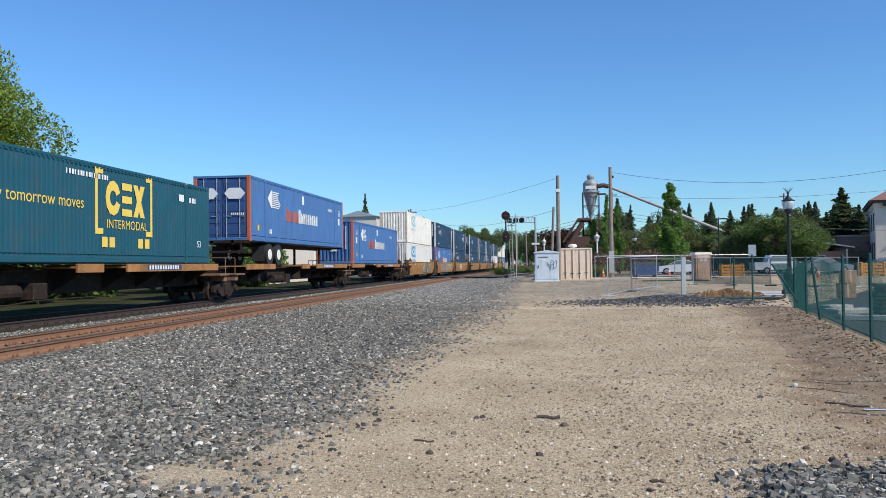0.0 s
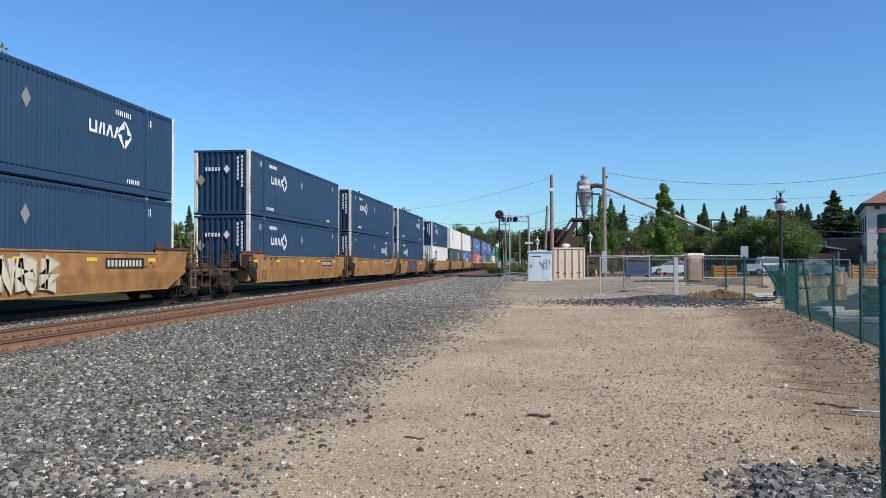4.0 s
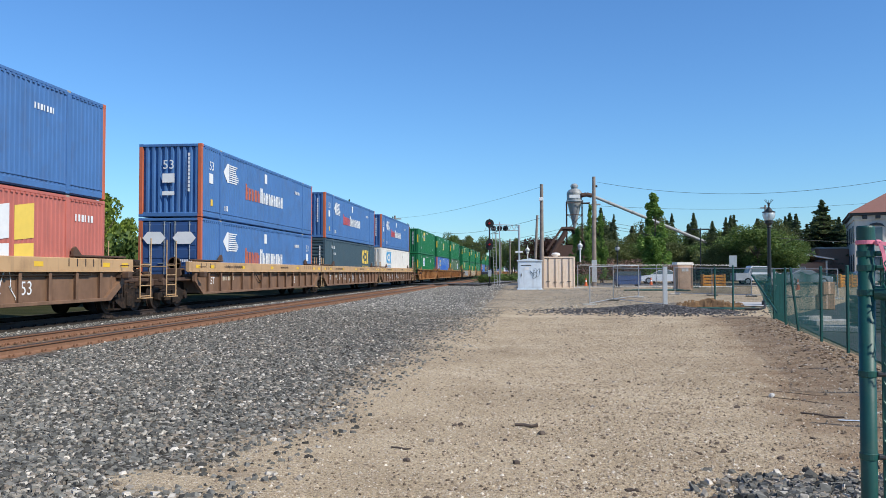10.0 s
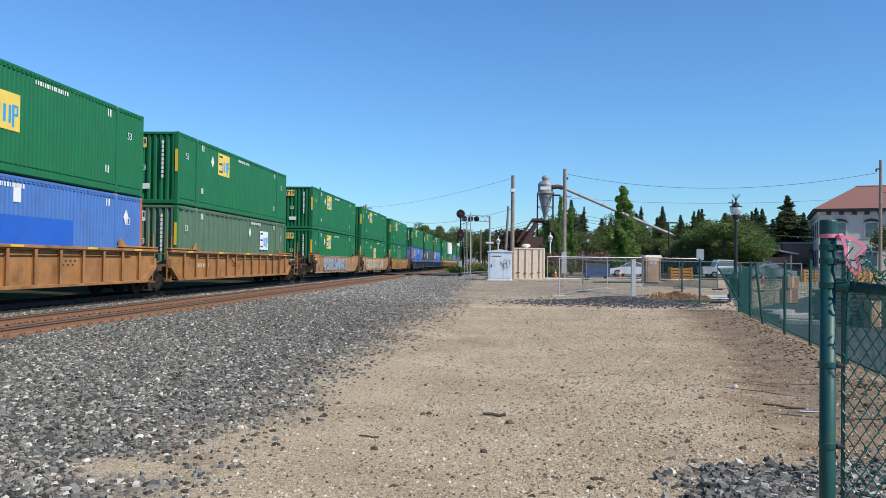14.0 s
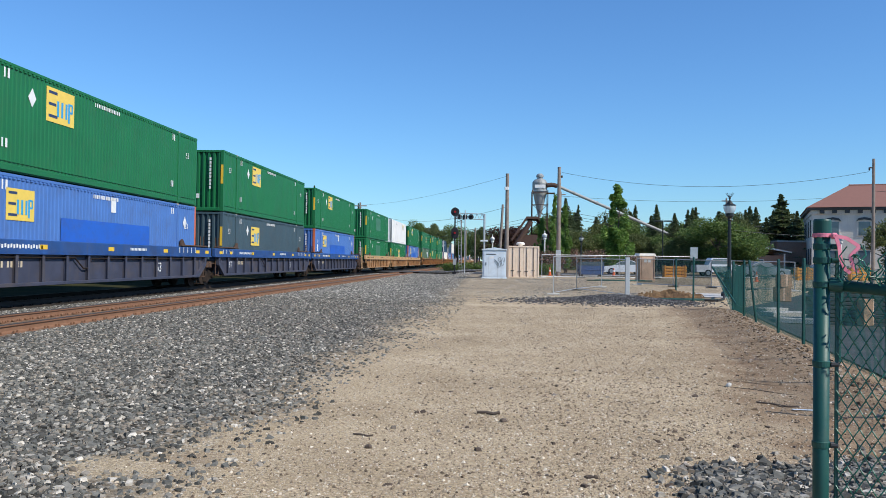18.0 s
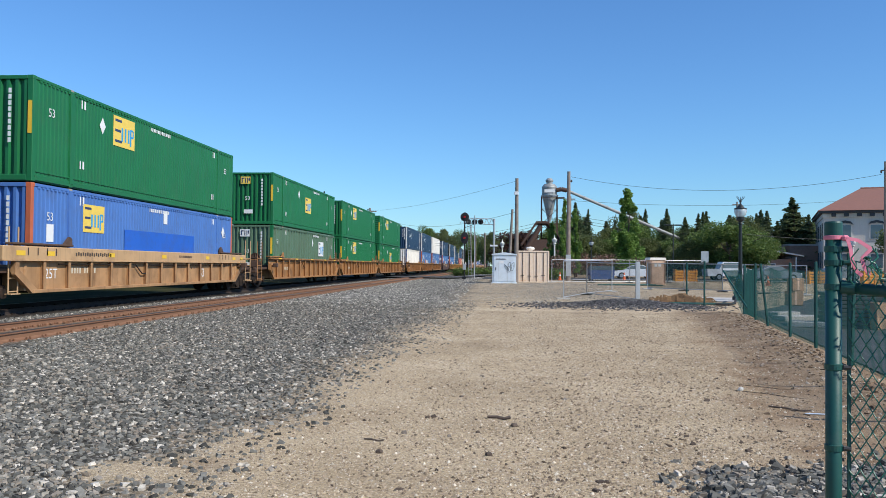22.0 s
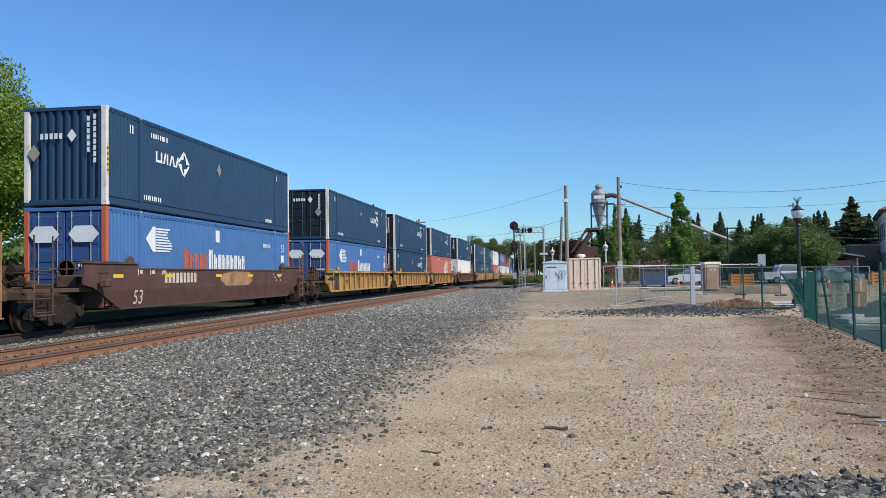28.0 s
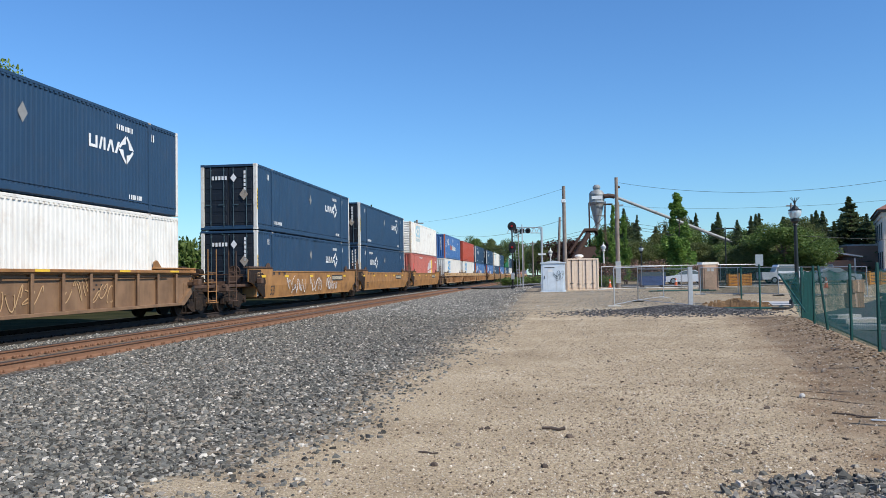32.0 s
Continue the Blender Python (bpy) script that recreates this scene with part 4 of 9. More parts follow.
def m_navy(late):
    def f(ob, end):
        if late:
            marks_strokes(ob, 10.75, 1.62, 0.86)
            bars_side(ob, 12.2, 2.35, 8, 0.16, 0.09)
        else:
            marks_strokes(ob, 2.92, 1.64, 0.86)
            bars_side(ob, 2.6, 2.38, 8, 0.16, 0.11)
        diamond(ob, 7.91, 2.0, s=0.27)
        bars_side(ob, 2.15, 0.34, 9, 0.15, 0.095)
        bars_side(ob, 12.9, 0.32, 7, 0.14, 0.09)
        bars_side(ob, 1.3, 2.3, 2, 0.26, 0.1)
        bars_side(ob, CL - 1.9, 2.3, 2, 0.24, 0.1)
        z = 1.95 if end != "d" else 2.2
        decal("emblem", [rect(-0.75 + i * 0.15, 0, 0.1, 0.17) for i in range(5)] + [[(0.1, 0.085), (0.25, 0.28), (0.4, 0.085), (0.25, -0.11)]], M["logo_white"], ob, on_end(0, -0.045, z))
        end_bars(ob, 0.72, 2.45, 6, 0.14)
        if end != "d":
            end_bars(ob, 0.92, 2.5, 8, 0.14)
        decal("placard", [[(0, -0.26), (0.2, 0), (0, 0.26), (-0.2, 0)]], M["casting"], ob, on_end(-0.95 if end != "d" else 0.72, -0.045, 1.55))
    return f


def m_arrow(red=False):
    def f(ob, end):
        marks_arrow(ob, 1.6, 1.12, red)
        at = 0.75 if end != "d" else CL - 1.25
        part("lettering", text_mesh("53", 0.5, M["logo_white"]), None, ob, m=on_side(CW + 0.004, at, 1.95))
        decal("sticker", [rect(0, 0, 0.4, 0.4)], M["logo_white"], ob, on_side(CW + 0.004, at, 1.4))
        decal("sticker", [rect(0, 0, 0.22, 0.26)], M["yellow"], ob, on_side(CW + 0.004, 0.9, 0.5))
        bars_side(ob, 12.6, 2.1, 7, 0.16, 0.1)
        bars_side(ob, 2.4, 0.4, 3, 0.22, 0.1)
        if end == "d":
            for x in (-0.62, 0.62):
                decal("panel_mark", [[(x - 0.48, 0), (x - 0.27, 0.24), (x + 0.27, 0.24), (x + 0.48, 0), (x + 0.27, -0.24), (x - 0.27, -0.24)]], M["logo_white"], ob, on_end(0, -0.045, 2.1))
            end_bars(ob, 0.45, 1.15, 7, 0.1, upright=False)
        else:
            part("lettering", text_mesh("53", 0.5, M["logo_white"]), None, ob, m=on_end(-0.3, -0.045, 1.9))
            decal("sticker", [rect(-0.3, 0, 0.5, 0.36)], M["logo_white"], ob, on_end(0, -0.045, 1.35))
            decal("sticker", [rect(-0.3, 0, 0.5, 0.16)], M["logo_white"], ob, on_end(0, -0.045, 0.85))
            end_bars(ob, 0.75, 2.4, 10, 0.12)
    return f


def m_square(at=4.5, z=1.66, ground="logo_yellow", late=False, patch=False, s=1.0, mark=3.8):
    def f(ob, end):
        if patch:
            decal("faded_patch", [rect(6.34, 1.0, 3.4, 1.3)], M["faded_green"], ob, on_side(CW + 0.003, 0, 0))
        else:
            marks_square(ob, at, z, ground, s)
        diamond(ob, mark, 2.15, "logo_white", 0.27)
        bars_side(ob, 7.3 if at < 6 else 9.4, 2.58, 15, 0.12, 0.085)
        bars_side(ob, 2.5, 2.45, 2, 0.26, 0.12)
        bars_side(ob, 2.45, 0.62, 2, 0.24, 0.12)
        bars_side(ob, CL - 2.65, 2.45, 2, 0.24, 0.11)
        bars_side(ob, CL - 2.75, 0.6, 2, 0.24, 0.11)
        if ground == "logo_yellow" and s < 0.95:
            decal("repainted_patch", [rect(5.4, 0.8, 6.1, 1.05)], M["azure_patch"], ob, on_side(CW + 0.003, 0, 0))
        part("lettering", text_mesh("53", 0.34, M["logo_white"]), None, ob, m=on_side(CW + 0.004, CL - 1.25, 1.9))
        part("lettering", text_mesh("53", 0.34, M["logo_white"]), None, ob, m=on_side(CW + 0.004, 0.75, 1.9))
        if s < 0.95:
            decal("sticker", [rect(0, 0, 0.36, 0.5)], M["logo_white"], ob, on_side(CW + 0.004, 0.75, 1.3))
            decal("sticker", [rect(0, 0, 0.34, 0.5)], M["logo_white"], ob, on_side(CW + 0.004, 8.5, 2.2))
        else:
            decal("placard", [rect(0, 0, 0.12, 0.9)], M["yellow"], ob, on_end(1.16, -0.012, 1.3))
        decal("emblem", [rect(-0.55, 0, 0.55, 0.4)], M[ground], ob, on_end(0, -0.045, 2.25))
        decal("emblem_shape", [rect(-0.5, 0.06, 0.06, 0.28), rect(-0.44, 0.28, 0.1, 0.06), rect(-0.3, 0.06, 0.05, 0.28), rect(-0.18, 0.06, 0.05, 0.28), rect(-0.1, 0.16, 0.07, 0.18)], M["logo_navy"], ob, on_end(0, -0.05, 2.25))
        if end == "r":
            part("lettering", text_mesh("53", 0.3, M["logo_white"]), None, ob, m=on_end(-0.3, -0.045, 1.35))
        decal("sticker", [rect(0.0, 0, 0.5, 0.22)], M["logo_white"], ob, on_end(-0.35, -0.045, 0.6))
        end_bars(ob, 0.62, 2.4, 9, 0.13)
    return f


def m_block(mat="logo_blue", at=3.8, s=1.0, z=1.3):
    def f(ob, end):
        marks_block(ob, at, z, M[mat], s)
        bars_side(ob, 11.5, 2.2, 4, 0.16, 0.1, "logo_gray")
        end_bars(ob, -0.55, 2.3, 9, 0.12, "logo_gray")
        end_bars(ob, 0.5, 2.3, 9, 0.12, "logo_gray")
        if mat == "logo_navy":
            part("lettering", text_mesh("53", 0.5, M["logo_navy"]), None, ob, m=on_end(-0.9, -0.045, 2.0))
    return f


def m_slate(ob, end):
    marks_block(ob, 11.1, 1.4, M["logo_yellow"], 0.89)
    bars_side(ob, 1.6, 2.3, 7, 0.18, 0.1)
    bars_side(ob, 1.9, 1.9, 6, 0.14, 0.1)
    part("lettering", text_mesh("53", 0.34, M["logo_white"]), None, ob, m=on_side(CW + 0.004, CL - 1.2, 1.3))
    end_bars(ob, 0.9, 2.3, 12, 0.12)


def m_teal(ob, end):
    def shift(polys, dx, dz):
        return [[(x + dx, z + dz) for x, z in p] for p in polys]
    br = [rect(0, 0.15, 0.16, 1.9), rect(0, 2.05, 0.5, 0.2), rect(0, -0.05, 0.5, 0.2), rect(3.84, 0.15, 0.16, 1.9), rect(3.5, 2.05, 0.5, 0.2), rect(3.5, -0.05, 0.5, 0.2),
          rect(0.42, -0.5, 0.36, 0.36), rect(0.9, -0.5, 0.36, 0.36), rect(2.9, -0.5, 0.36, 0.36), rect(3.4, -0.5, 0.36, 0.36)]
    decal("emblem", [[(x * 0.84, z * 0.84) for x, z in p] for p in br], M["logo_yellow"], ob, on_side(CW + 0.004, 8.3, 0.9), "yellow bracket-shaped emblem")
    marks_block(ob, 8.85, 1.45, M["logo_yellow"], 0.84)
    part("lettering", text_mesh("How tomorrow moves", 0.46, M["logo_yellow"]), None, ob, m=on_side(CW + 0.004, 3.4, 1.55))
    bars_side(ob, 6.9, 2.45, 16, 0.14, 0.1)
    decal("sticker", [rect(0, 0, 0.38, 0.24)], M["logo_white"], ob, on_side(CW + 0.004, 13.6, 2.2))
    bars_side(ob, 14.2, 2.2, 4, 0.18, 0.16)
    part("lettering", text_mesh("53", 0.34, M["logo_white"]), None, ob, m=on_side(CW + 0.004, CL - 1.1, 0.6))


def m_salmon(ob, end):
    def sail(x):
        q = []
        for i, (a, h0, h1) in enumerate(((0, 0.3, 0.95), (0.62, 0.05, 1.35), (1.4, 0.0, 1.6), (2.3, 0.0, 1.68))):
            w = 0.5 + 0.1 * i
            q += [[(x + a, h0), (x + a + w, h0 * 0.6), (x + a + w, (h0 + h1) * 0.45), (x + a, (h0 + h1) * 0.42)], [(x + a, (h0 + h1) * 0.48), (x + a + w, (h0 + h1) * 0.53), (x + a + w, h1 + 0.12), (x + a, h1)]]
        return q
    q = sail(0)
    decal("emblem", q[:6], M["logo_white"], ob, on_side(CW + 0.004, 9.55, 0.75), "white and yellow sail-shaped emblem")
    decal("emblem", q[6:], M["logo_yellow"], ob, on_side(CW + 0.004, 9.55, 0.75))
    bars_side(ob, 4.5, 2.5, 14, 0.14, 0.1)
    bars_side(ob, CL - 1.6, 2.2, 6, 0.2, 0.12)
    decal("sticker", [rect(0, 0, 0.4, 0.7)], M["logo_red"], ob, on_side(CW + 0.004, 0.9, 1.3))
    if end == "r":
        decal("emblem", [[(-0.95, 1.5), (0.35, 1.9), (0.35, 1.5), (-0.95, 1.3)], [(-0.9, 1.2), (0.35, 1.4), (0.35, 1.0), (-0.6, 1.05)]], M["logo_white"], ob, on_end(0, -0.045, 0.4))


def m_reefer(ob, end):
    marks_square(ob, 11.7, 1.95, "logo_yellow", 0.8, 0.55)
    bars_side(ob, 4.6, 2.4, 9, 0.14, 0.1, "logo_gray")
    decal("emblem", [rect(-0.45, 0, 0.7, 0.5)], M["logo_yellow"], ob, on_end(0, -0.045, 2.1))
    end_bars(ob, 0.75, 2.5, 9, 0.12, "logo_navy")


SCHEMES = {
    "strokes": ("navy", "post_white", "corr", "dark navy corrugated steel container with white corner posts", m_navy(False)),
    "strokes_late": ("navy", "post_white", "corr", "dark navy corrugated steel container with white emblem near its far end", m_navy(True)),
    "arrow": ("cobalt", "post_orange", "corr", "blue corrugated container with orange-red corner posts", m_arrow()),
    "arrow_red": ("cobalt", "post_orange", "corr", "blue corrugated container with red and white word mark", m_arrow(True)),
    "white": ("white", "post_rusty", "smooth", "rust-streaked white container with faded blue emblem", m_block("logo_faded", 2.5, 0.9, 1.6)),
    "white_plain": ("clean_white", "post_white", "corr", "plain white container with rust streaks", None),
    "white_blue_posts": ("clean_white", "post_blue", "ribs", "clean white container with dark blue corner posts", None),
    "white_navy": ("clean_white", "post_white", "smooth", "white container with dark block emblem", m_block("logo_navy", 2.15, 0.89, 1.25)),
    "white_low": ("clean_white", "clean_white", "smooth", "white container with bright blue block emblem", m_block("logo_blue", 2.33, 0.9, 1.55)),
    "slate": ("slate", "slate", "corr", "dark slate-blue container with yellow block emblem", m_slate),
    "slate_square": ("slate", "slate", "corr", "dark slate container with yellow square emblem", m_square(4.4, 1.4, s=0.99)),
    "teal": ("teal", "teal", "corr", "dark teal container with large yellow emblem and slogan", m_teal),
    "salmon": ("salmon", "salmon", "corr", "faded salmon-red container with sail-shaped emblem", m_salmon),
    "red": ("brick_red", "brick_red", "corr", "plain red corrugated steel container", None),
    "green": ("green", "green", "corr", "green corrugated container with yellow square emblem", m_square()),
    "green_white": ("green", "green", "corr", "green corrugated container with white square emblem", m_square(4.13, 1.5, "logo_white", mark=11.2)),
    "green_late": ("green", "green", "corr", "green container with yellow emblem past its middle", m_square(7.2, 1.12, mark=5.6)),
    "green_faded": ("green", "green", "corr", "green container with a faded repainted patch", m_square(patch=True)),
    "gray_green": ("gray_green", "green", "ribs", "faded grey-green container with pale upright ribs", m_square(11.0, 1.3, "logo_white", mark=9.3)),
    "azure": ("azure", "post_orange", "corr", "bright blue container with orange posts and yellow emblem", m_square(2.7, 1.66, s=0.86, mark=14.9)),
    "reefer": ("reefer_white", "steel", "smooth", "smooth white refrigerated container with small emblem", m_reefer),
}


# ---- train: cars ----
CB = 0.55
RIBBED = {"top": 1.62, "low": 0.46}


def truck(parent, y):
    tk = part("truck", cached("bolster", lambda: Geo().box(-0.95, -0.2, 0.42, 0.95, 0.2, 0.66, 0.03).box(-0.3, -0.3, 0.6, 0.3, 0.3, 0.8, 0.02).mesh("truck", M["black_steel"])), None, parent, m=pose(0, y, 0))
    frame_poly = [(-1.2, 0.34), (-1.05, 0.30), (-0.72, 0.30), (-0.42, 0.14), (0.42, 0.14), (0.72, 0.30), (1.05, 0.30), (1.2, 0.34), (1.2, 0.56), (0.95, 0.60), (0.45, 0.74), (-0.45, 0.74), (-0.95, 0.60), (-1.2, 0.56)]

    def side():
        g = Geo().extrude(frame_poly, "x", -0.07, 0.07)
        g.box(0.05, -0.2, 0.2, 0.13, 0.2, 0.66, 0.02)
        for yy in (-0.12, 0.0, 0.12):
            g.tube((0.1, yy, 0.2), (0.1, yy, 0.5), 0.055, n=8)
        for yy in (-0.89, 0.89):
            g.tube((-0.02, yy, 0.43), (0.15, yy, 0.43), 0.11, n=10)
            g.box(-0.09, yy - 0.17, 0.4, 0.1, yy + 0.17, 0.6, 0.02)
        return g.mesh("side_frame", M["black_steel"])
    for sx in (1, -1):
        part("side_frame", cached("side_frame", side), None, tk, m=pose(1.0, 0, 0) if sx > 0 else pose(-1.0, 0, 0, 0, 0, 180))

    def wheels():
        g = Geo().tube((-1.0, 0, 0), (1.0, 0, 0), 0.08, n=10)
        for x in (-0.82, 0.69):
            g.tube((x, 0, 0), (x + 0.13, 0, 0), 0.42, n=24)
        for x in (-0.69, 0.66):
            g.tube((x, 0, 0), (x + 0.03, 0, 0), 0.46, n=24)
        for x in (-0.835, 0.82):
            g.tube((x, 0, 0), (x + 0.015, 0, 0), 0.33, 0.30, n=20)
        return g.mesh("wheelset", M["wheel_steel"])
    for yy in (-0.89, 0.89):
        part("wheelset", cached("wheelset", wheels), None, tk, m=pose(0, yy, 0.42))
    return tk


def coupler(parent, y, sgn):
    part("coupler", cached("coupler", lambda: Geo().box(-0.09, 0, 0.74, 0.09, 0.75, 0.96, 0.03).box(-0.17, 0.62, 0.7, 0.17, 0.86, 1.0, 0.05).mesh("coupler", M["black_steel"])), None, parent,
         m=pose(0, y, 0, 0, 0, 0 if sgn > 0 else 180))
    part("air_hose", cached("hose", lambda: Geo().path([(0.25, 0, 0.8), (0.27, 0.2, 0.5), (0.2, 0.45, 0.3), (0.15, 0.7, 0.34)], 0.022).mesh("air_hose", M["rubber"])), None, parent, m=pose(0, y, 0, 0, 0, 0 if sgn > 0 else 180))


def end_gear(car, y, sgn, reach, mat, tall):
    """Platform, steps and handrails past the well, towards sgn."""
    def platform():
        g = Geo().box(-1.2, 0, 1.0, 1.2, 0.5, 1.14, 0.02)
        g.box(-0.3, 0.2, 0.62, 0.3, reach, 1.0, 0.03)
        g.box(-1.3, reach - 0.35, 0.82, 1.3, reach - 0.12, 1.05, 0.02)
        for x in (-1.25, 1.13):
            g.box(x, 0.1, 0.98, x + 0.12, reach - 0.1, 1.1, 0.015)
        return g.mesh("platform", M["truck_brown"])
    part("platform", cached(("platform", mat, reach), platform), None, car, m=pose(0, y, 0, 0, 0, 0 if sgn > 0 else 180))

    def rails():
        g = Geo()
        for x in (-1.3, 1.3):
            h = 2.45 if tall else 2.2
            a, b = (0.35, 0.75) if reach < 2 else (reach - 1.1, reach - 0.35)
            for q in (a, b):
                g.tube((x, q, 0.45), (x, q, h), 0.022, n=6)
            for z in (0.5, 0.85, 1.2, 1.55):
                g.tube((x, a, z), (x, b, z), 0.018, n=6)
            g.box(x - 0.09, a, 0.42, x + 0.09, b, 0.45)
        g.tube((-1.3, (0.75 if reach < 2 else reach - 0.35), 1.5), (1.3, (0.75 if reach < 2 else reach - 0.35), 1.5), 0.02, n=6)
        return g.mesh("railing", M[mat])
    part("railing", cached(("handrails", mat, reach, tall), rails), None, car, m=pose(0, y, 0, 0, 0, 0 if sgn > 0 else 180))

    def gear():
        g = Geo()
        g.tube((-0.6, 0.3, 0.72), (-0.6, min(reach, 1.4), 0.72), 0.13, n=10)
        g.box(0.5, 0.25, 0.55, 0.95, 0.6, 0.95, 0.03)
        g.box(-1.1, -0.25, 0.5, 1.1, 0.05, 1.0, 0.03)
        g.box(-0.75, 0.0, 0.55, 0.75, reach - 0.3, 0.92, 0.04)
        g.box(0.7, 0.3, 0.5, 1.28, 0.62, 0.78, 0.03).box(1.0, 0.65, 0.62, 1.3, 0.95, 0.98, 0.03)
        g.tube((-1.0, 0.45, 0.6), (1.0, 0.45, 0.6), 0.06, n=8)
        g.tube((1.2, 0.2, 1.14), (1.2, 0.2, 1.75), 0.03, n=6).tube((1.15, 0.15, 1.62), (1.15, 0.55, 1.62), 0.16, n=14)
        g.box(1.0, 0.1, 1.14, 1.3, 0.45, 1.42, 0.03)
        g.path([(1.25, 0.3, 1.1), (1.3, 0.7, 1.45), (1.28, 1.0, 1.05), (1.2, 1.2, 0.5)], 0.025)
        g.path([(0.6, 0.3, 1.1), (0.7, 0.9, 1.35), (0.5, reach, 0.9)], 0.025)
        g.box(1.05, 0.32, 0.12, 1.35, 0.72, 0.16).box(1.12, 0.36, 0.12, 1.15, 0.4, 0.8).box(1.12, 0.64, 0.12, 1.15, 0.68, 0.8)
        g.path([(0.9, 0.1, 0.9), (0.95, reach * 0.6, 0.6), (0.4, reach * 0.9, 0.55)], 0.02)
        return g.mesh("brake_gear", M["black_steel"])
    if tall:
        ring = [(0.24, -0.02), (0.27, -0.02), (0.27, 0.02), (0.24, 0.02), (0.24, -0.02)]
        part("hand_wheel", cached("hand_wheel", lambda: Geo().lathe(ring, 18).tube((-0.25, 0, 0), (0.25, 0, 0), 0.02, n=6).tube((0, -0.25, 0), (0, 0.25, 0), 0.02, n=6).tube((0, 0, -0.12), (0, 0, 0.03), 0.05, n=8).mesh("hand_wheel", M["truck_brown"])), None, car,
             m=pose(0, y, 0, 0, 0, 0 if sgn > 0 else 180) @ pose(0.55 * sgn, 0.55, 1.62, -90, 0, 0))
        part("brake_stand", cached("brake_stand", lambda: Geo().box(-1.2, 0.38, 1.12, 1.2, 0.5, 1.22).box(-0.12, 0.3, 1.1, 0.12, 0.5, 1.8, 0.02).box(-0.3, 0.25, 1.1, 0.3, 0.6, 1.45, 0.03).box(-1.25, 0.35, 1.1, -1.0, 0.6, 1.32, 0.03).box(1.0, 0.35, 1.1, 1.25, 0.6, 1.32, 0.03).tube((-1.2, 0.44, 1.5), (1.2, 0.44, 1.5), 0.02, n=6).mesh("brake_stand", M["truck_brown"])), None, car,
             m=pose(0.55 * sgn if sgn > 0 else 0.55, y, 0, 0, 0, 0 if sgn > 0 else 180))
    part("brake_gear", cached(("gear", reach), gear), None, car, m=pose(0, y, 0, 0, 0, 0 if sgn > 0 else 180))


def end_outline(z0, z1, over):
    return [(-over, 1.0), (-over + 0.15, 0.95), (-0.15, z0), (CL + 0.15, z0), (CL + over - 0.15, 0.95), (CL + over, 1.0), (CL + over, z1), (-over, z1)]


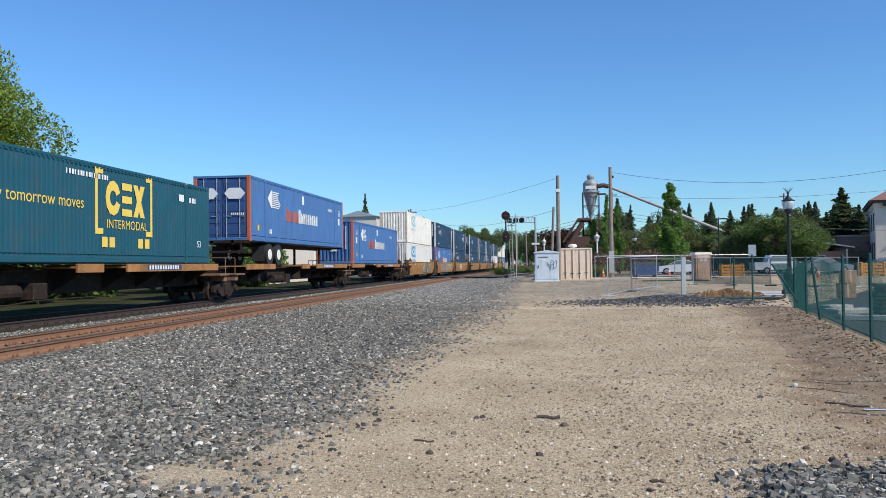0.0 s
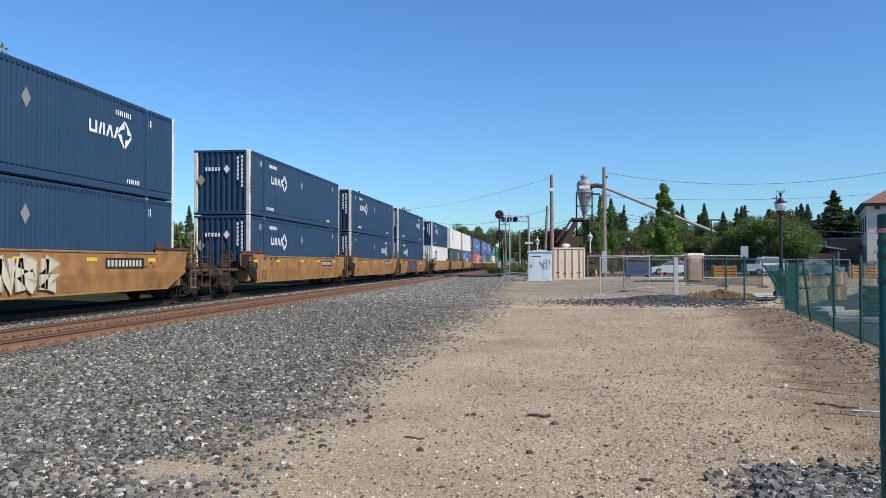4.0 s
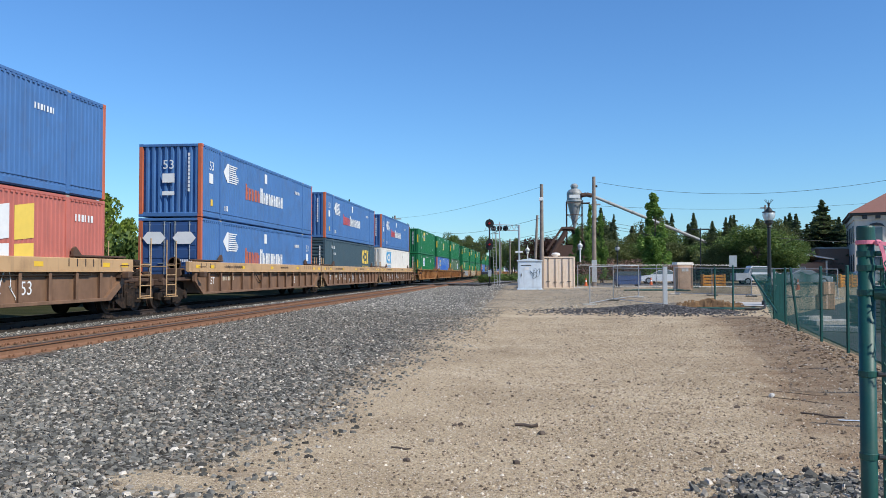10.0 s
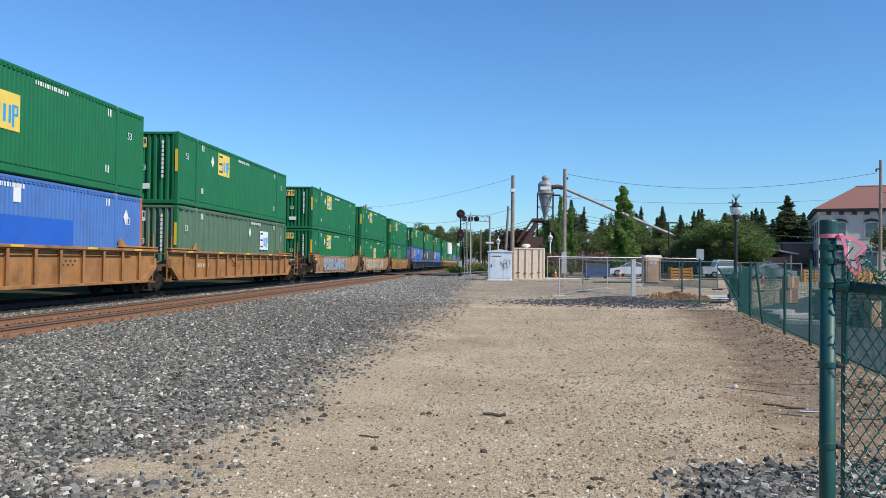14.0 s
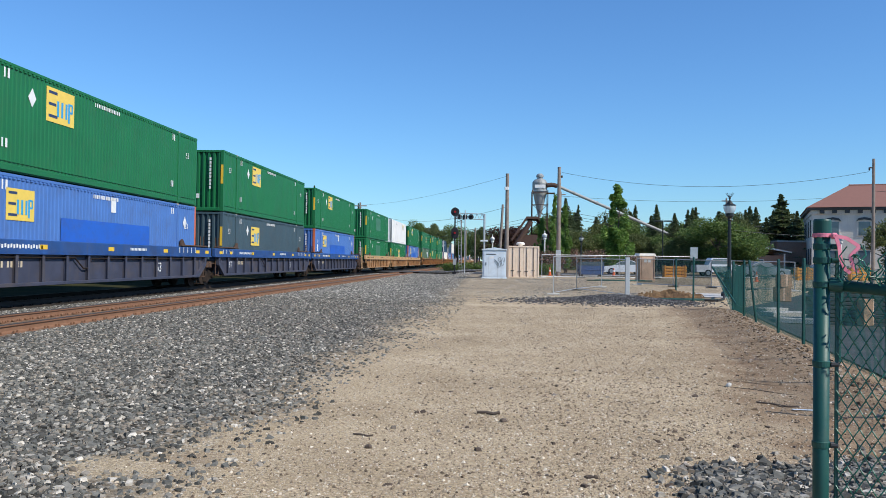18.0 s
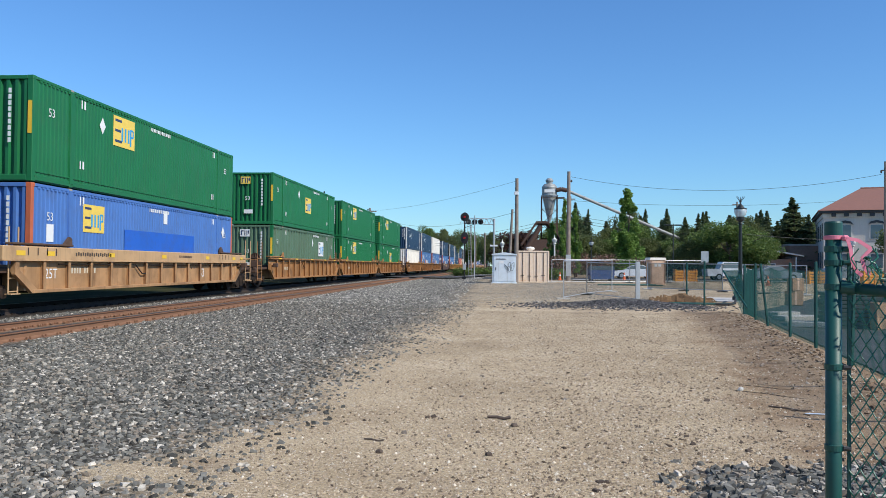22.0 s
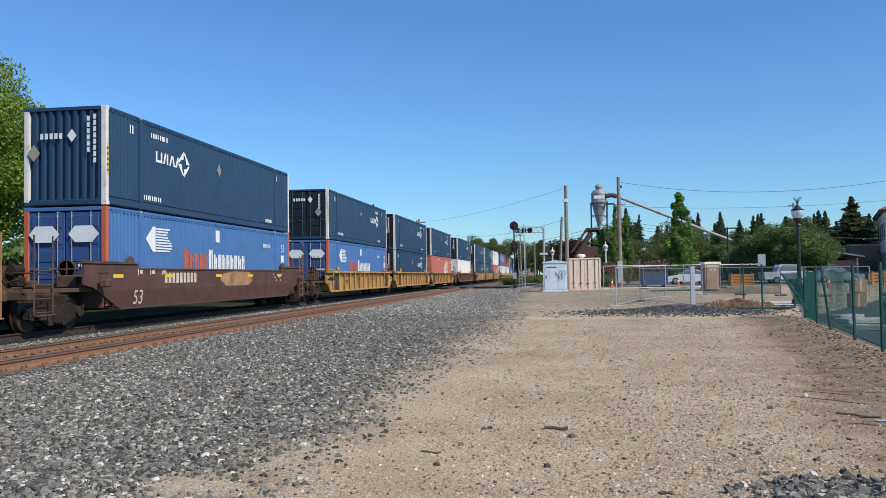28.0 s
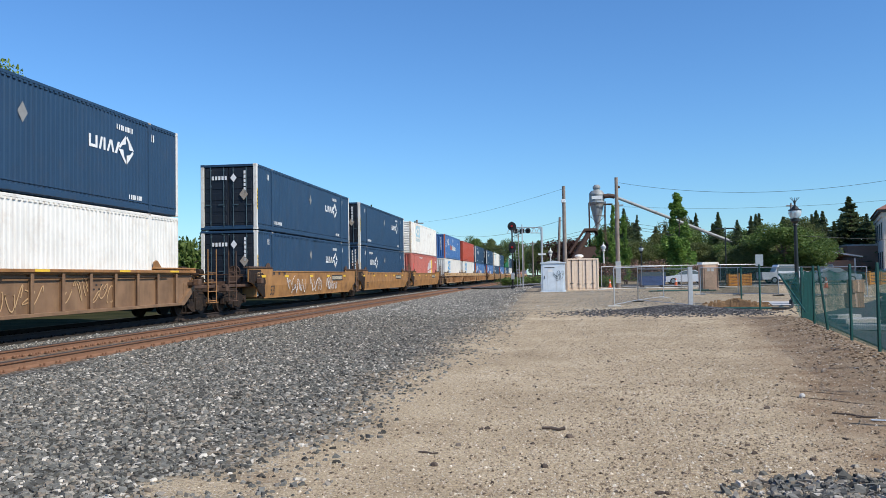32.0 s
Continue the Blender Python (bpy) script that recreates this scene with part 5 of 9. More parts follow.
def well_ribbed(mat, chord, label, ends, near=True, band=False, graffiti=0):
    """A well with set-back side sheets behind upright ribs, under a thin chord or a tall smooth band."""
    car = thing("well_car", label, "well car", group="well cars of the train")
    n, top = 13, 1.32 if band else 1.52
    for sx in (1, -1):
        flip = pose(0, 0, 0) if sx > 0 else Matrix.Translation((0, CL, 0)) @ pose(0, 0, 0, 0, 0, 180)

        def sheet():
            g = Geo().extrude(end_outline(0.5, top + 0.03, 0.9), "x", 1.325, 1.345)
            for i in range(0 if near else n):
                y = 0.45 + i * (CL - 0.9) / (n - 1)
                g.box(1.345, y - 0.04, 0.52, 1.455, y + 0.04, top)
            return g.mesh("side_sheet", M[mat])
        part("side_sheet", cached(("sheet", mat, near), sheet), None, car, m=flip)

        def beam():
            if band:
                return Geo().box(1.30, -1.45, 1.32, 1.475, CL + 1.45, 1.70, 0.02).box(1.36, -1.45, 1.30, 1.50, CL + 1.45, 1.335, 0.008).mesh("top_chord", M[chord])
            return Geo().box(1.34, -0.95, 1.54, 1.50, CL + 0.95, 1.63, 0.012).box(1.34, -0.9, 1.49, 1.43, CL + 0.9, 1.55, 0.01).mesh("top_chord", M[chord])
        part("top_chord", cached(("chord", chord, band), beam), None, car, m=flip)
        part("bottom_sill", cached(("sill", mat), lambda: Geo().box(1.33, -0.1, 0.43, 1.47, CL + 0.1, 0.53, 0.012).extrude([(-0.9, 1.3), (-0.9, 0.95), (-0.1, 0.43), (0.12, 0.43), (0.12, 0.53), (-0.72, 1.06), (-0.72, 1.3)], "x", 1.345, 1.46)
                                            .extrude([(CL + 0.9, 1.3), (CL + 0.9, 0.95), (CL + 0.1, 0.43), (CL - 0.12, 0.43), (CL - 0.12, 0.53), (CL + 0.72, 1.06), (CL + 0.72, 1.3)], "x", 1.345, 1.46).mesh("bottom_sill", M[mat])), None, car, m=flip)
        rib = cached(("rib", mat, band), lambda: Geo().box(1.345, -0.03, 0.53, 1.455, 0.03, top, 0.008).box(1.435, -0.06, 0.53, 1.465, 0.06, top, 0.006).mesh("rib", M[mat]))
        for i in range(n if sx > 0 and near else 0):
            part("rib", rib, None, car, m=Matrix.Translation((0, 0.45 + i * (CL - 0.9) / (n - 1), 0)))
        tz = 1.70 if band else 1.63
        for y, q in ((0.9, 1), (CL - 0.9, -1)):
            part("corner_guide", cached(("guide", chord, q, tz), lambda: Geo().box(1.22, -1.9, tz + 0.03, 1.47, 1.0, tz + 0.09, 0.015).box(1.25, -1.6, tz, 1.4, -1.5, tz + 0.04).box(1.25, 0.6, tz, 1.4, 0.7, tz + 0.04)
                                                .extrude([(0.55, tz + 0.08), (1.0, tz + 0.08), (0.98, tz + 0.26), (0.86, tz + 0.32), (0.74, tz + 0.24)], "x", 1.36, 1.43).mesh("corner_guide", M["truck_brown"] if band else M[chord])), None, car,
                 m=flip @ Matrix.Translation((0, y, 0)) @ Matrix.Diagonal((1, q, 1, 1)))
    finish_well(car, mat, chord, ends)
    face = 1.349
    if near:
        part("brake_pipe", cached(("pipe", band), lambda: Geo().path([(1.42, 1.2, top - 0.1), (1.42, 6.0, top - 0.1), (1.43, 6.3, top - 0.3), (1.43, 6.5, top - 0.42), (1.43, 6.75, top - 0.42), (1.43, 7.0, top - 0.12), (1.42, CL - 1.0, top - 0.1)], 0.022).mesh("brake_pipe", M["black_steel"])), None, car)
    gold = mat == "car_gold"
    if gold:
        for y in (0.52, CL - 1.66):
            part("end_panel", cached("end_panel", lambda: Geo().box(1.345, 0, 0.56, 1.375, 1.14, top - 0.02, 0.006).mesh("end_panel", M["panel_dark"])), None, car, m=pose(0, y, 0))
        face = 1.379
    if gold or band:
        part("lettering", text_mesh("53", 0.5, M["logo_white"] if band else M["car_tan"]), None, car, m=on_side(face, CL - 1.5, 0.8) if gold else on_side(face, CL - 4.1, 0.72))
        part("lettering", text_mesh("25T", 0.4, M["logo_white"] if band else M["car_tan"]), None, car, m=on_side(face, 0.62, 0.82))
    marking([rect(i * 0.15 + (0.12 if i > 3 else 0), 0, 0.09, 0.17) for i in range(9)], M["spray_cream" if not gold else "spray_black"], car, on_side(1.350, 2.0 if not gold else 3.2, 0.95))
    marking([rect(10.6 + 0.13 * i, 0.12 * (i % 2), 0.09, 0.05) for i in range(8)], M["spray_black"], car, on_side(1.350, 0, 1.05))
    if band:
        for y in (-0.9, 0.5, 4.0, 8.0, 12.4, CL - 0.4, CL + 0.7):
            decal("reflector", [rect(0, 0, 0.4, 0.13)], M["yellow"], car, on_side(1.479, y, 1.45))
        marking([rect(2.0 + i * 0.13, 0.02 * (i % 2), 0.08, 0.1) for i in range(17)] + [rect(CL - 2.2 + i * 0.42, 0, 0.05, 0.22) for i in range(5)] + [rect(-0.4 + i * 0.45, 0, 0.05, 0.2) for i in range(4)] + [rect(9.6 + i * 0.11, 0.03, 0.07, 0.09) for i in range(12)],
                M["logo_white" if mat == "car_dark" else "panel_dark"], car, on_side(1.479, 0, 1.46))
    else:
        for y in (0.6, 4.2, 8.1, 12.0, CL - 1.0):
            decal("reflector", [rect(0, 0, 0.6, 0.06)], M["yellow"], car, on_side(1.504, y, 1.56))
    if graffiti:
        spray(car, graffiti, 1.36)
    return car


def slab(mat):
    """One long side: an upright upper sheet and a lower one folded inwards below the crease."""
    up = [(-1.35, 1.75), (-1.35, 1.18), (-0.9, 1.1), (-0.673, 1.0), (CL + 0.673, 1.0), (CL + 0.9, 1.1), (CL + 1.35, 1.18), (CL + 1.35, 1.75), (CL - 1.5, 1.75), (CL - 1.55, 1.64), (1.55, 1.64), (1.5, 1.75)]
    low = [(-0.673, 1.0), (0.55, 0.46), (CL - 0.55, 0.46), (CL + 0.673, 1.0)]
    g = Geo().extrude(up, "x", 1.38, 1.45)
    k = len(g.v)
    g.extrude(low, "x", 1.36, 1.45)
    g.v[k:] = [(x - (0.07 * (1.0 - z) / 0.54 if x > 1.4 else 0.0), y, z) for x, y, z in g.v[k:]]
    return g.mesh("side_sill", M[mat])


def on_slab(y, z, off=0.0):
    """Lies on the folded lower sheet or, from the crease up, on the upright one."""
    return on_side(1.4535 + off, y, z) if z >= 1.0 else Matrix.Translation((1.4535 + off, y, 1.0)) @ Matrix.Rotation(math.atan(0.07 / 0.54), 4, "Y") @ Matrix.Translation((0, 0, z - 1.0)) @ SIDE


def well_smooth(mat, label, ends, graffiti=0, mural=()):
    car = thing("well_car", label, "well car", group="well cars of the train")
    for sx in (1, -1):
        flip = pose(0, 0, 0) if sx > 0 else Matrix.Translation((0, CL, 0)) @ pose(0, 0, 0, 0, 0, 180)
        part("side_sill", cached(("slab", mat), lambda: slab(mat)), None, car, m=flip)
        part("top_chord", cached(("slabchord", mat), lambda: Geo().box(1.36, 1.56, 1.60, 1.475, CL - 1.56, 1.66, 0.01).mesh("top_chord", M[mat])), None, car, m=flip)
        part("bottom_lip", cached(("lip", mat), lambda: Geo().box(1.31, 0.6, 0.42, 1.40, CL - 0.6, 0.47, 0.01).mesh("bottom_lip", M[mat])), None, car, m=flip)
    guide = cached("slab_guide", lambda: Geo().box(1.20, -1.38, 1.755, 1.49, 1.5, 1.80, 0.012).box(1.28, -1.3, 1.80, 1.44, 1.42, 1.84, 0.01)
                   .extrude([(0.9, 1.82), (1.4, 1.82), (1.36, 1.95), (1.2, 2.02), (1.05, 1.95)], "x", 1.33, 1.39).mesh("corner_guide", M["truck_brown"]))
    part("corner_guide", guide, None, car)
    part("corner_guide", guide, None, car, m=Matrix.Translation((0, CL, 0)) @ Matrix.Diagonal((1, -1, 1, 1)))
    finish_well(car, mat, mat, ends)

    def ladder():
        g = Geo()
        for y in (1.0, 1.4):
            g.box(1.462, CL + y - 0.025, 0.42, 1.50, CL + y + 0.025, 2.5 if y > 1.2 else 2.35, 0.008)
        for z in (0.45, 0.75, 1.05, 1.35, 1.65):
            g.tube((1.482, CL + 1.0, z), (1.482, CL + 1.4, z), 0.018, n=6)
        g.box(1.44, CL + 0.98, 0.40, 1.56, CL + 1.42, 0.43).tube((1.48, CL + 1.4, 2.2), (0.9, CL + 1.4, 2.2), 0.018, n=6).tube((0.9, CL + 1.4, 2.2), (0.9, CL + 1.4, 1.2), 0.018, n=6)
        return g.mesh("ladder", M["car_umber"])
    part("ladder", cached("slab_ladder", ladder), None, car)
    red = mat == "car_maroon"
    if not red:
        part("end_panel", cached("slab_end", lambda: Geo().extrude([(-1.355, 1.70), (-1.355, 1.185), (-0.9, 1.105), (-0.66, 1.0), (0.48, 1.0), (0.62, 1.12), (0.5, 1.45), (0.05, 1.62), (0.0, 1.70)], "x", 1.448, 1.457).mesh("end_panel", M["black_steel"])), None, car, "black painted end panel")
        part("end_panel", cached("slab_end_low", lambda: Geo().extrude([(-0.66, 0.998), (0.53, 0.47), (0.72, 0.50), (0.48, 0.998)], "x", 1.44, 1.4565).mesh("end_panel", M["black_steel"])), None, car,
             m=Matrix.Translation((1.45, 0, 1.0)) @ Matrix.Rotation(math.atan(0.07 / 0.54), 4, "Y") @ Matrix.Translation((-1.45, 0, -1.0)))
        part("end_panel", cached("slab_end_far", lambda: Geo().extrude([(CL + 0.72, 1.70), (CL + 0.62, 1.01), (CL + 0.68, 1.01), (CL + 0.9, 1.105), (CL + 1.355, 1.185), (CL + 1.355, 1.70)], "x", 1.448, 1.457).mesh("end_panel", M["black_steel"])), None, car, "black painted end panel")
        part("lettering", text_mesh("125 T", 0.26, M["chord_tan"]), None, car, m=on_side(1.461, -0.5, 1.42))
        for z in (1.22, 1.47):
            decal("reflector", [rect(0, 0, 0.2, 0.17)], M["yellow"], car, on_side(1.461, CL + 0.95, z))
    part("lettering", text_mesh("53", 0.62, M["spray_black"] if not red else M["spray_cream"]), None, car, m=on_slab(1.25, 0.56))
    for y in (0.1, 3.2, 7.2, 10.4, CL - 2.2):
        decal("reflector", [rect(0, 0, 0.55, 0.11)], M["yellow"], car, on_side(1.4575, y, 1.36))
    marking([rect(1.5 + i * 0.75, 0.02 * (i % 2), 0.05, 0.2) for i in range(3)] + [rect(1.6 + i * 0.75, 0.05, 0.2, 0.12) for i in range(3)] + [rect(13.4 + 0.18 * i, -0.13 * (i % 3), 0.14, 0.05) for i in range(7)], M["spray_cream" if red else "spray_black"], car, on_side(1.4535, 0, 1.43))
    if red:
        marking([rect(3.2 + i * 0.27, 0, 0.18, 0.34) for i in range(9)], M["spray_cream"], car, on_side(1.4535, 0, 1.18))
        decal("faded_patch", [[(7.9, 1.5), (9.0, 1.58), (10.6, 1.56), (10.9, 1.2), (10.4, 1.02), (8.2, 1.02), (7.6, 1.25)]], M["car_tan"], car, on_side(1.4535, 0, 0), "faded ochre paint patch")
    elif len(mural) < 2 and (not mural or mural[0][0] in (6, 7, 9)):
        decal("number_board", [rect(0, 0, 2.3, 0.33)], M["spray_black"], car, on_side(1.4605, 11.4, 1.14))
        marking([rect(0.1 + i * 0.21, 0.07, 0.13, 0.19) for i in range(10)], M["spray_cream"], car, on_side(1.464, 11.4, 1.14))
    for args in mural:
        sprayed_block(car, *args)
    if graffiti:
        spray(car, graffiti)
    return car


def stroke_quads(pts, r):
    edge, out = [], []
    for j, (px, pz) in enumerate(pts):
        (ax, az), (bx, bz) = pts[max(0, j - 1)], pts[min(len(pts) - 1, j + 1)]
        q = math.hypot(bx - ax, bz - az) or 1
        nx, nz = -(bz - az) / q * r / 2, (bx - ax) / q * r / 2
        edge.append(((px + nx, pz + nz), (px - nx, pz - nz)))
    for (a0, a1), (b0, b1) in zip(edge, edge[1:]):
        out.append([a0, b0, b1, a1])
    return out


def sprayed_block(car, seed, y0, n, w, z0, h, fill, line, back=""):
    """A row of fat sprayed shapes, no words: dark edge, lighter body and thin inner lines, at times on a painted ground."""
    rng = random.Random(seed)
    if back:
        for tone, grow, off in ((back, 0.35, 0.001), ("spray_black", 0.08, 0.002)):
            m = 14
            top = [(y0 - grow + (n * w + 2 * grow) * i / m, min(1.61, z0 + h + grow * 0.5 + rng.uniform(-0.06, 0.05))) for i in range(m + 1)]
            low = [(y0 - grow + (n * w + 2 * grow) * i / m, max(0.52, z0 - grow * 0.4 + rng.uniform(-0.05, 0.05))) for i in range(m + 1)]
            decal("graffiti", [low + top[::-1]], M[tone], car, on_side(1.4535 + off, 0, 0), "sprayed graffiti ground")
    fat, thin = [], []
    for i in range(n):
        x, lean = y0 + i * w, rng.uniform(-0.12, 0.18) * w
        a, b = x + 0.16 * w, x + 0.74 * w
        up = [(a, z0), (a + lean * 0.5, z0 + h * 0.5), (a + lean, z0 + h)]
        kind = rng.randrange(4)
        second = [[(b, z0), (b + lean, z0 + h)],
                  [(a + lean, z0 + h * 0.93), (b, z0 + h * 0.75), (b, z0 + h * 0.5), (a, z0 + h * 0.4), (b, z0)],
                  [(a + lean, z0 + h), (b, z0), (b + lean, z0 + h)],
                  [(a + lean, z0 + h * 0.9), (b, z0 + h * 0.9), (a, z0 + h * 0.5), (b, z0 + h * 0.5), (a, z0 + h * 0.1), (b, z0 + h * 0.08)]][kind]
        fat += [up, second]
        thin += [[(a + 0.06 * w, z0 + 0.04), (a + lean * 0.8 + 0.06 * w, z0 + h * 0.9)], [(b - 0.05 * w, z0 + 0.1), (b + lean * 0.6, z0 + h * 0.7)]]
    body = 0.36 * w
    for tone, r, off, runs in ((line, body + 0.13, 0.004, fat), (fill, body, 0.006, fat), (line, 0.035, 0.008, thin)):
        quads = [q for pts in runs for q in stroke_quads(pts, r)]
        quads = [[(px, min(1.60, max(0.53, pz))) for px, pz in q] for q in quads]
        tagged(decal("graffiti", quads, M[tone], car, on_side(1.4535 + off, 0, 0), "sprayed graffiti shapes"), kind="stuff")


MURALS = {3: ((1, 8.6, 5, 1.2, 0.6, 0.92, "spray_sage", "spray_black"),),
          4: ((2, 3.4, 5, 0.95, 0.62, 0.85, "spray_mauve", "spray_cream"), (3, 8.4, 3, 1.0, 0.6, 0.85, "spray_sage", "spray_mauve"), (5, 11.9, 3, 0.8, 0.75, 0.7, "spray_cream", "spray_black")),
          5: ((6, 5.6, 4, 0.9, 0.62, 0.8, "spray_cream", "spray_sage"),),
          8: ((7, 4.5, 5, 1.1, 0.58, 0.93, "spray_black", "spray_pale", "spray_red"),),
          19: ((11, 3.0, 8, 1.1, 0.62, 0.85, "spray_pale", "logo_blue"),),
          20: ((8, 1.8, 9, 1.25, 0.60, 0.9, "spray_cream", "car_tan"),),
          21: ((9, 4.6, 4, 1.0, 0.62, 0.85, "spray_gold", "spray_black"),)}


def spray(car, seed, face=1.4525):
    """Sprayed scrawl along the side, no words: fat outlined shapes or thin loose loops."""
    rng = random.Random(seed)
    fat = seed % 3 == 1 and face > 1.4
    strokes = []
    x = {4: 1.0, 19: 10.5, 7: 6.0}.get(seed, (2.6, 5.4, 3.4)[seed % 3])
    for i in range((16 if seed == 4 else 7) if fat else 19):
        w, h, base = (rng.uniform(0.7, 0.95), rng.uniform(0.55, 0.72), rng.uniform(0.58, 0.66)) if fat else (rng.uniform(0.3, 0.6), rng.uniform(0.35, 0.75), rng.uniform(0.58, 0.8))
        fa, fb, pa, pb = rng.uniform(0.35, 1.0), rng.uniform(0.5, 1.1), rng.uniform(0, 6.28), rng.uniform(0, 6.28)
        strokes.append([(x + w * (0.5 + 0.45 * math.cos(fa * j + pa)), base + h * (0.5 + 0.46 * math.sin(fb * j + pb))) for j in (np.arange(0, 5.1, 0.5) if fat else np.arange(0, 8.1, 0.5))])
        x += w * rng.uniform(0.75, 1.1) + (0.9 if not fat and i in (6, 12) else 0)
    dark, pale = (("panel_dark", "spray_pale"), ("panel_dark", "logo_white"), ("logo_navy", "chord_tan"), ("logo_red", "logo_white"))[seed % 4]
    for tone, r, off in ((dark, 0.27, 0.0), (pale, 0.17, 0.004)) if fat else (("logo_white" if seed % 4 else "chord_tan", 0.034, 0.0),):
        polys = []
        for pts in strokes:
            edge = []
            for j, (px, pz) in enumerate(pts):
                ax, az = pts[max(0, j - 1)]
                bx, bz = pts[min(len(pts) - 1, j + 1)]
                q = math.hypot(bx - ax, bz - az) or 1
                nx, nz = -(bz - az) / q * r / 2, (bx - ax) / q * r / 2
                edge.append(((px + nx, pz + nz), (px - nx, pz - nz)))
            for (a0, a1), (b0, b1) in zip(edge, edge[1:]):
                polys.append([a0, b0, b1, a1])
        tagged(decal("graffiti", polys, M[tone], car, on_side(face + 0.0035 + off, 0, 0), "sprayed graffiti strokes"), kind="stuff")


def finish_well(car, mat, chord, ends):
    part("well_floor", cached("floor", lambda: Geo().box(-1.36, 0.0, 0.44, -0.9, CL, 0.50).box(0.9, 0.0, 0.44, 1.36, CL, 0.50).box(-1.36, 0, 0.44, 1.36, 1.0, 0.52).box(-1.36, CL - 1.0, 0.44, 1.36, CL, 0.52)
                              .box(-1.36, 5.2, 0.42, 1.36, 5.6, 0.52).box(-1.36, 10.5, 0.42, 1.36, 10.9, 0.52).mesh("well_floor", M["black_steel"])), None, car)
    for y in (-0.35, CL + 0.25):
        part("bulkhead", cached(("bulk", mat), lambda: Geo().box(-1.38, 0, 0.5, 1.38, 0.1, 1.2, 0.02).mesh("bulkhead", M[mat])), None, car, m=pose(0, y, 0))
    for (kind, gap), y, sgn in ((ends[0], 0.0, -1), (ends[1], CL, 1)):
        reach = 1.55 if kind == "art" else gap / 2 - 0.45
        end_gear(car, y + sgn * 0.2, sgn, reach, chord if chord in ("car_orange", "chord_tan") else "truck_brown", kind != "art")
        if kind == "end":
            truck(car, y + sgn * 1.95)
            coupler(car, y + sgn * (gap / 2 - 0.75), sgn)
        elif sgn < 0:
            truck(car, y - gap / 2)


def spine_car(label, ends, first):
    car = thing("spine_car", label, "flat car", group="spine cars of the train")
    part("spine_beam", cached("spine", lambda: Geo().box(-0.32, -1.4, 0.62, 0.32, CL + 1.4, 1.30, 0.02).box(-0.5, -1.4, 1.24, 0.5, CL + 1.4, 1.31, 0.01).mesh("spine_beam", M["black_steel"])), None, car)
    deck = M["car_orange"]
    for y0, y1 in ((-0.6, 3.0), (7.3, 8.6), (CL - 6.2, CL + 0.6)):
        part("deck_wing", cached(("wing", y1 - y0), lambda: Geo().box(-1.35, 0, 1.32, 1.35, y1 - y0, 1.38, 0.01).box(1.31, 0, 1.20, 1.40, y1 - y0, 1.45, 0.01).box(-1.40, 0, 1.20, -1.31, y1 - y0, 1.45, 0.01).mesh("deck_wing", deck)), None, car, m=pose(0, y0, 0))
    brace = cached("brace", lambda: Geo().extrude([(0.3, 0.7), (0.36, 0.7), (1.34, 1.26), (1.34, 1.32), (0.3, 1.32)], "y", -0.05, 0.05).mesh("brace", M["black_steel"]))
    for y in (0.2, 2.2, 7.8, 10.4, 12.4, 14.4, CL):
        part("brace", brace, None, car, m=pose(0, y, 0))
        part("brace", brace, None, car, m=pose(0, y, 0, 0, 0, 180))
    tank = cached("tank", lambda: Geo().tube((0.75, 4.2, 0.72), (0.75, 5.6, 0.72), 0.2, n=12).box(0.4, 6.1, 0.5, 0.9, 6.7, 0.95, 0.03).path([(0.9, 3.2, 0.6), (1.1, 4.5, 0.42), (1.0, 6.0, 0.5), (1.0, 9.5, 0.5)], 0.02).mesh("brake_gear", M["black_steel"]))
    part("brake_gear", tank, None, car)
    decal("number_board", [rect(0.0, 0.03, 2.4, 0.18)], M["logo_navy"], car, on_side(1.404, CL - 5.0, 1.22))
    marking( [rect(0.1 + i * 0.18, 0.05, 0.11, 0.13) for i in range(12)], M["logo_white"], car, on_side(1.408, CL - 5.0, 1.22))
    for (kind, gap), y, sgn in ((ends[0], 0.0, -1), (ends[1], CL, 1)):
        part("platform", cached("spine_end", lambda: Geo().box(-1.3, 0.0, 0.75, 1.3, 0.25, 1.0, 0.02).box(-1.38, -0.6, 0.98, 1.38, 0.3, 1.06, 0.01).path([(1.25, 0.2, 1.0), (1.25, 0.2, 1.7), (-1.25, 0.2, 1.7), (-1.25, 0.2, 1.0)], 0.02).mesh("platform", M["car_umber"])), None, car,
             m=pose(0, y + sgn * (gap / 2 - 0.7), 0, 0, 0, 0 if sgn > 0 else 180))
        if kind == "end":
            truck(car, y + sgn * 1.4)
            coupler(car, y + sgn * (gap / 2 - 0.75), sgn)
        elif sgn < 0:
            truck(car, y - gap / 2)
    return car


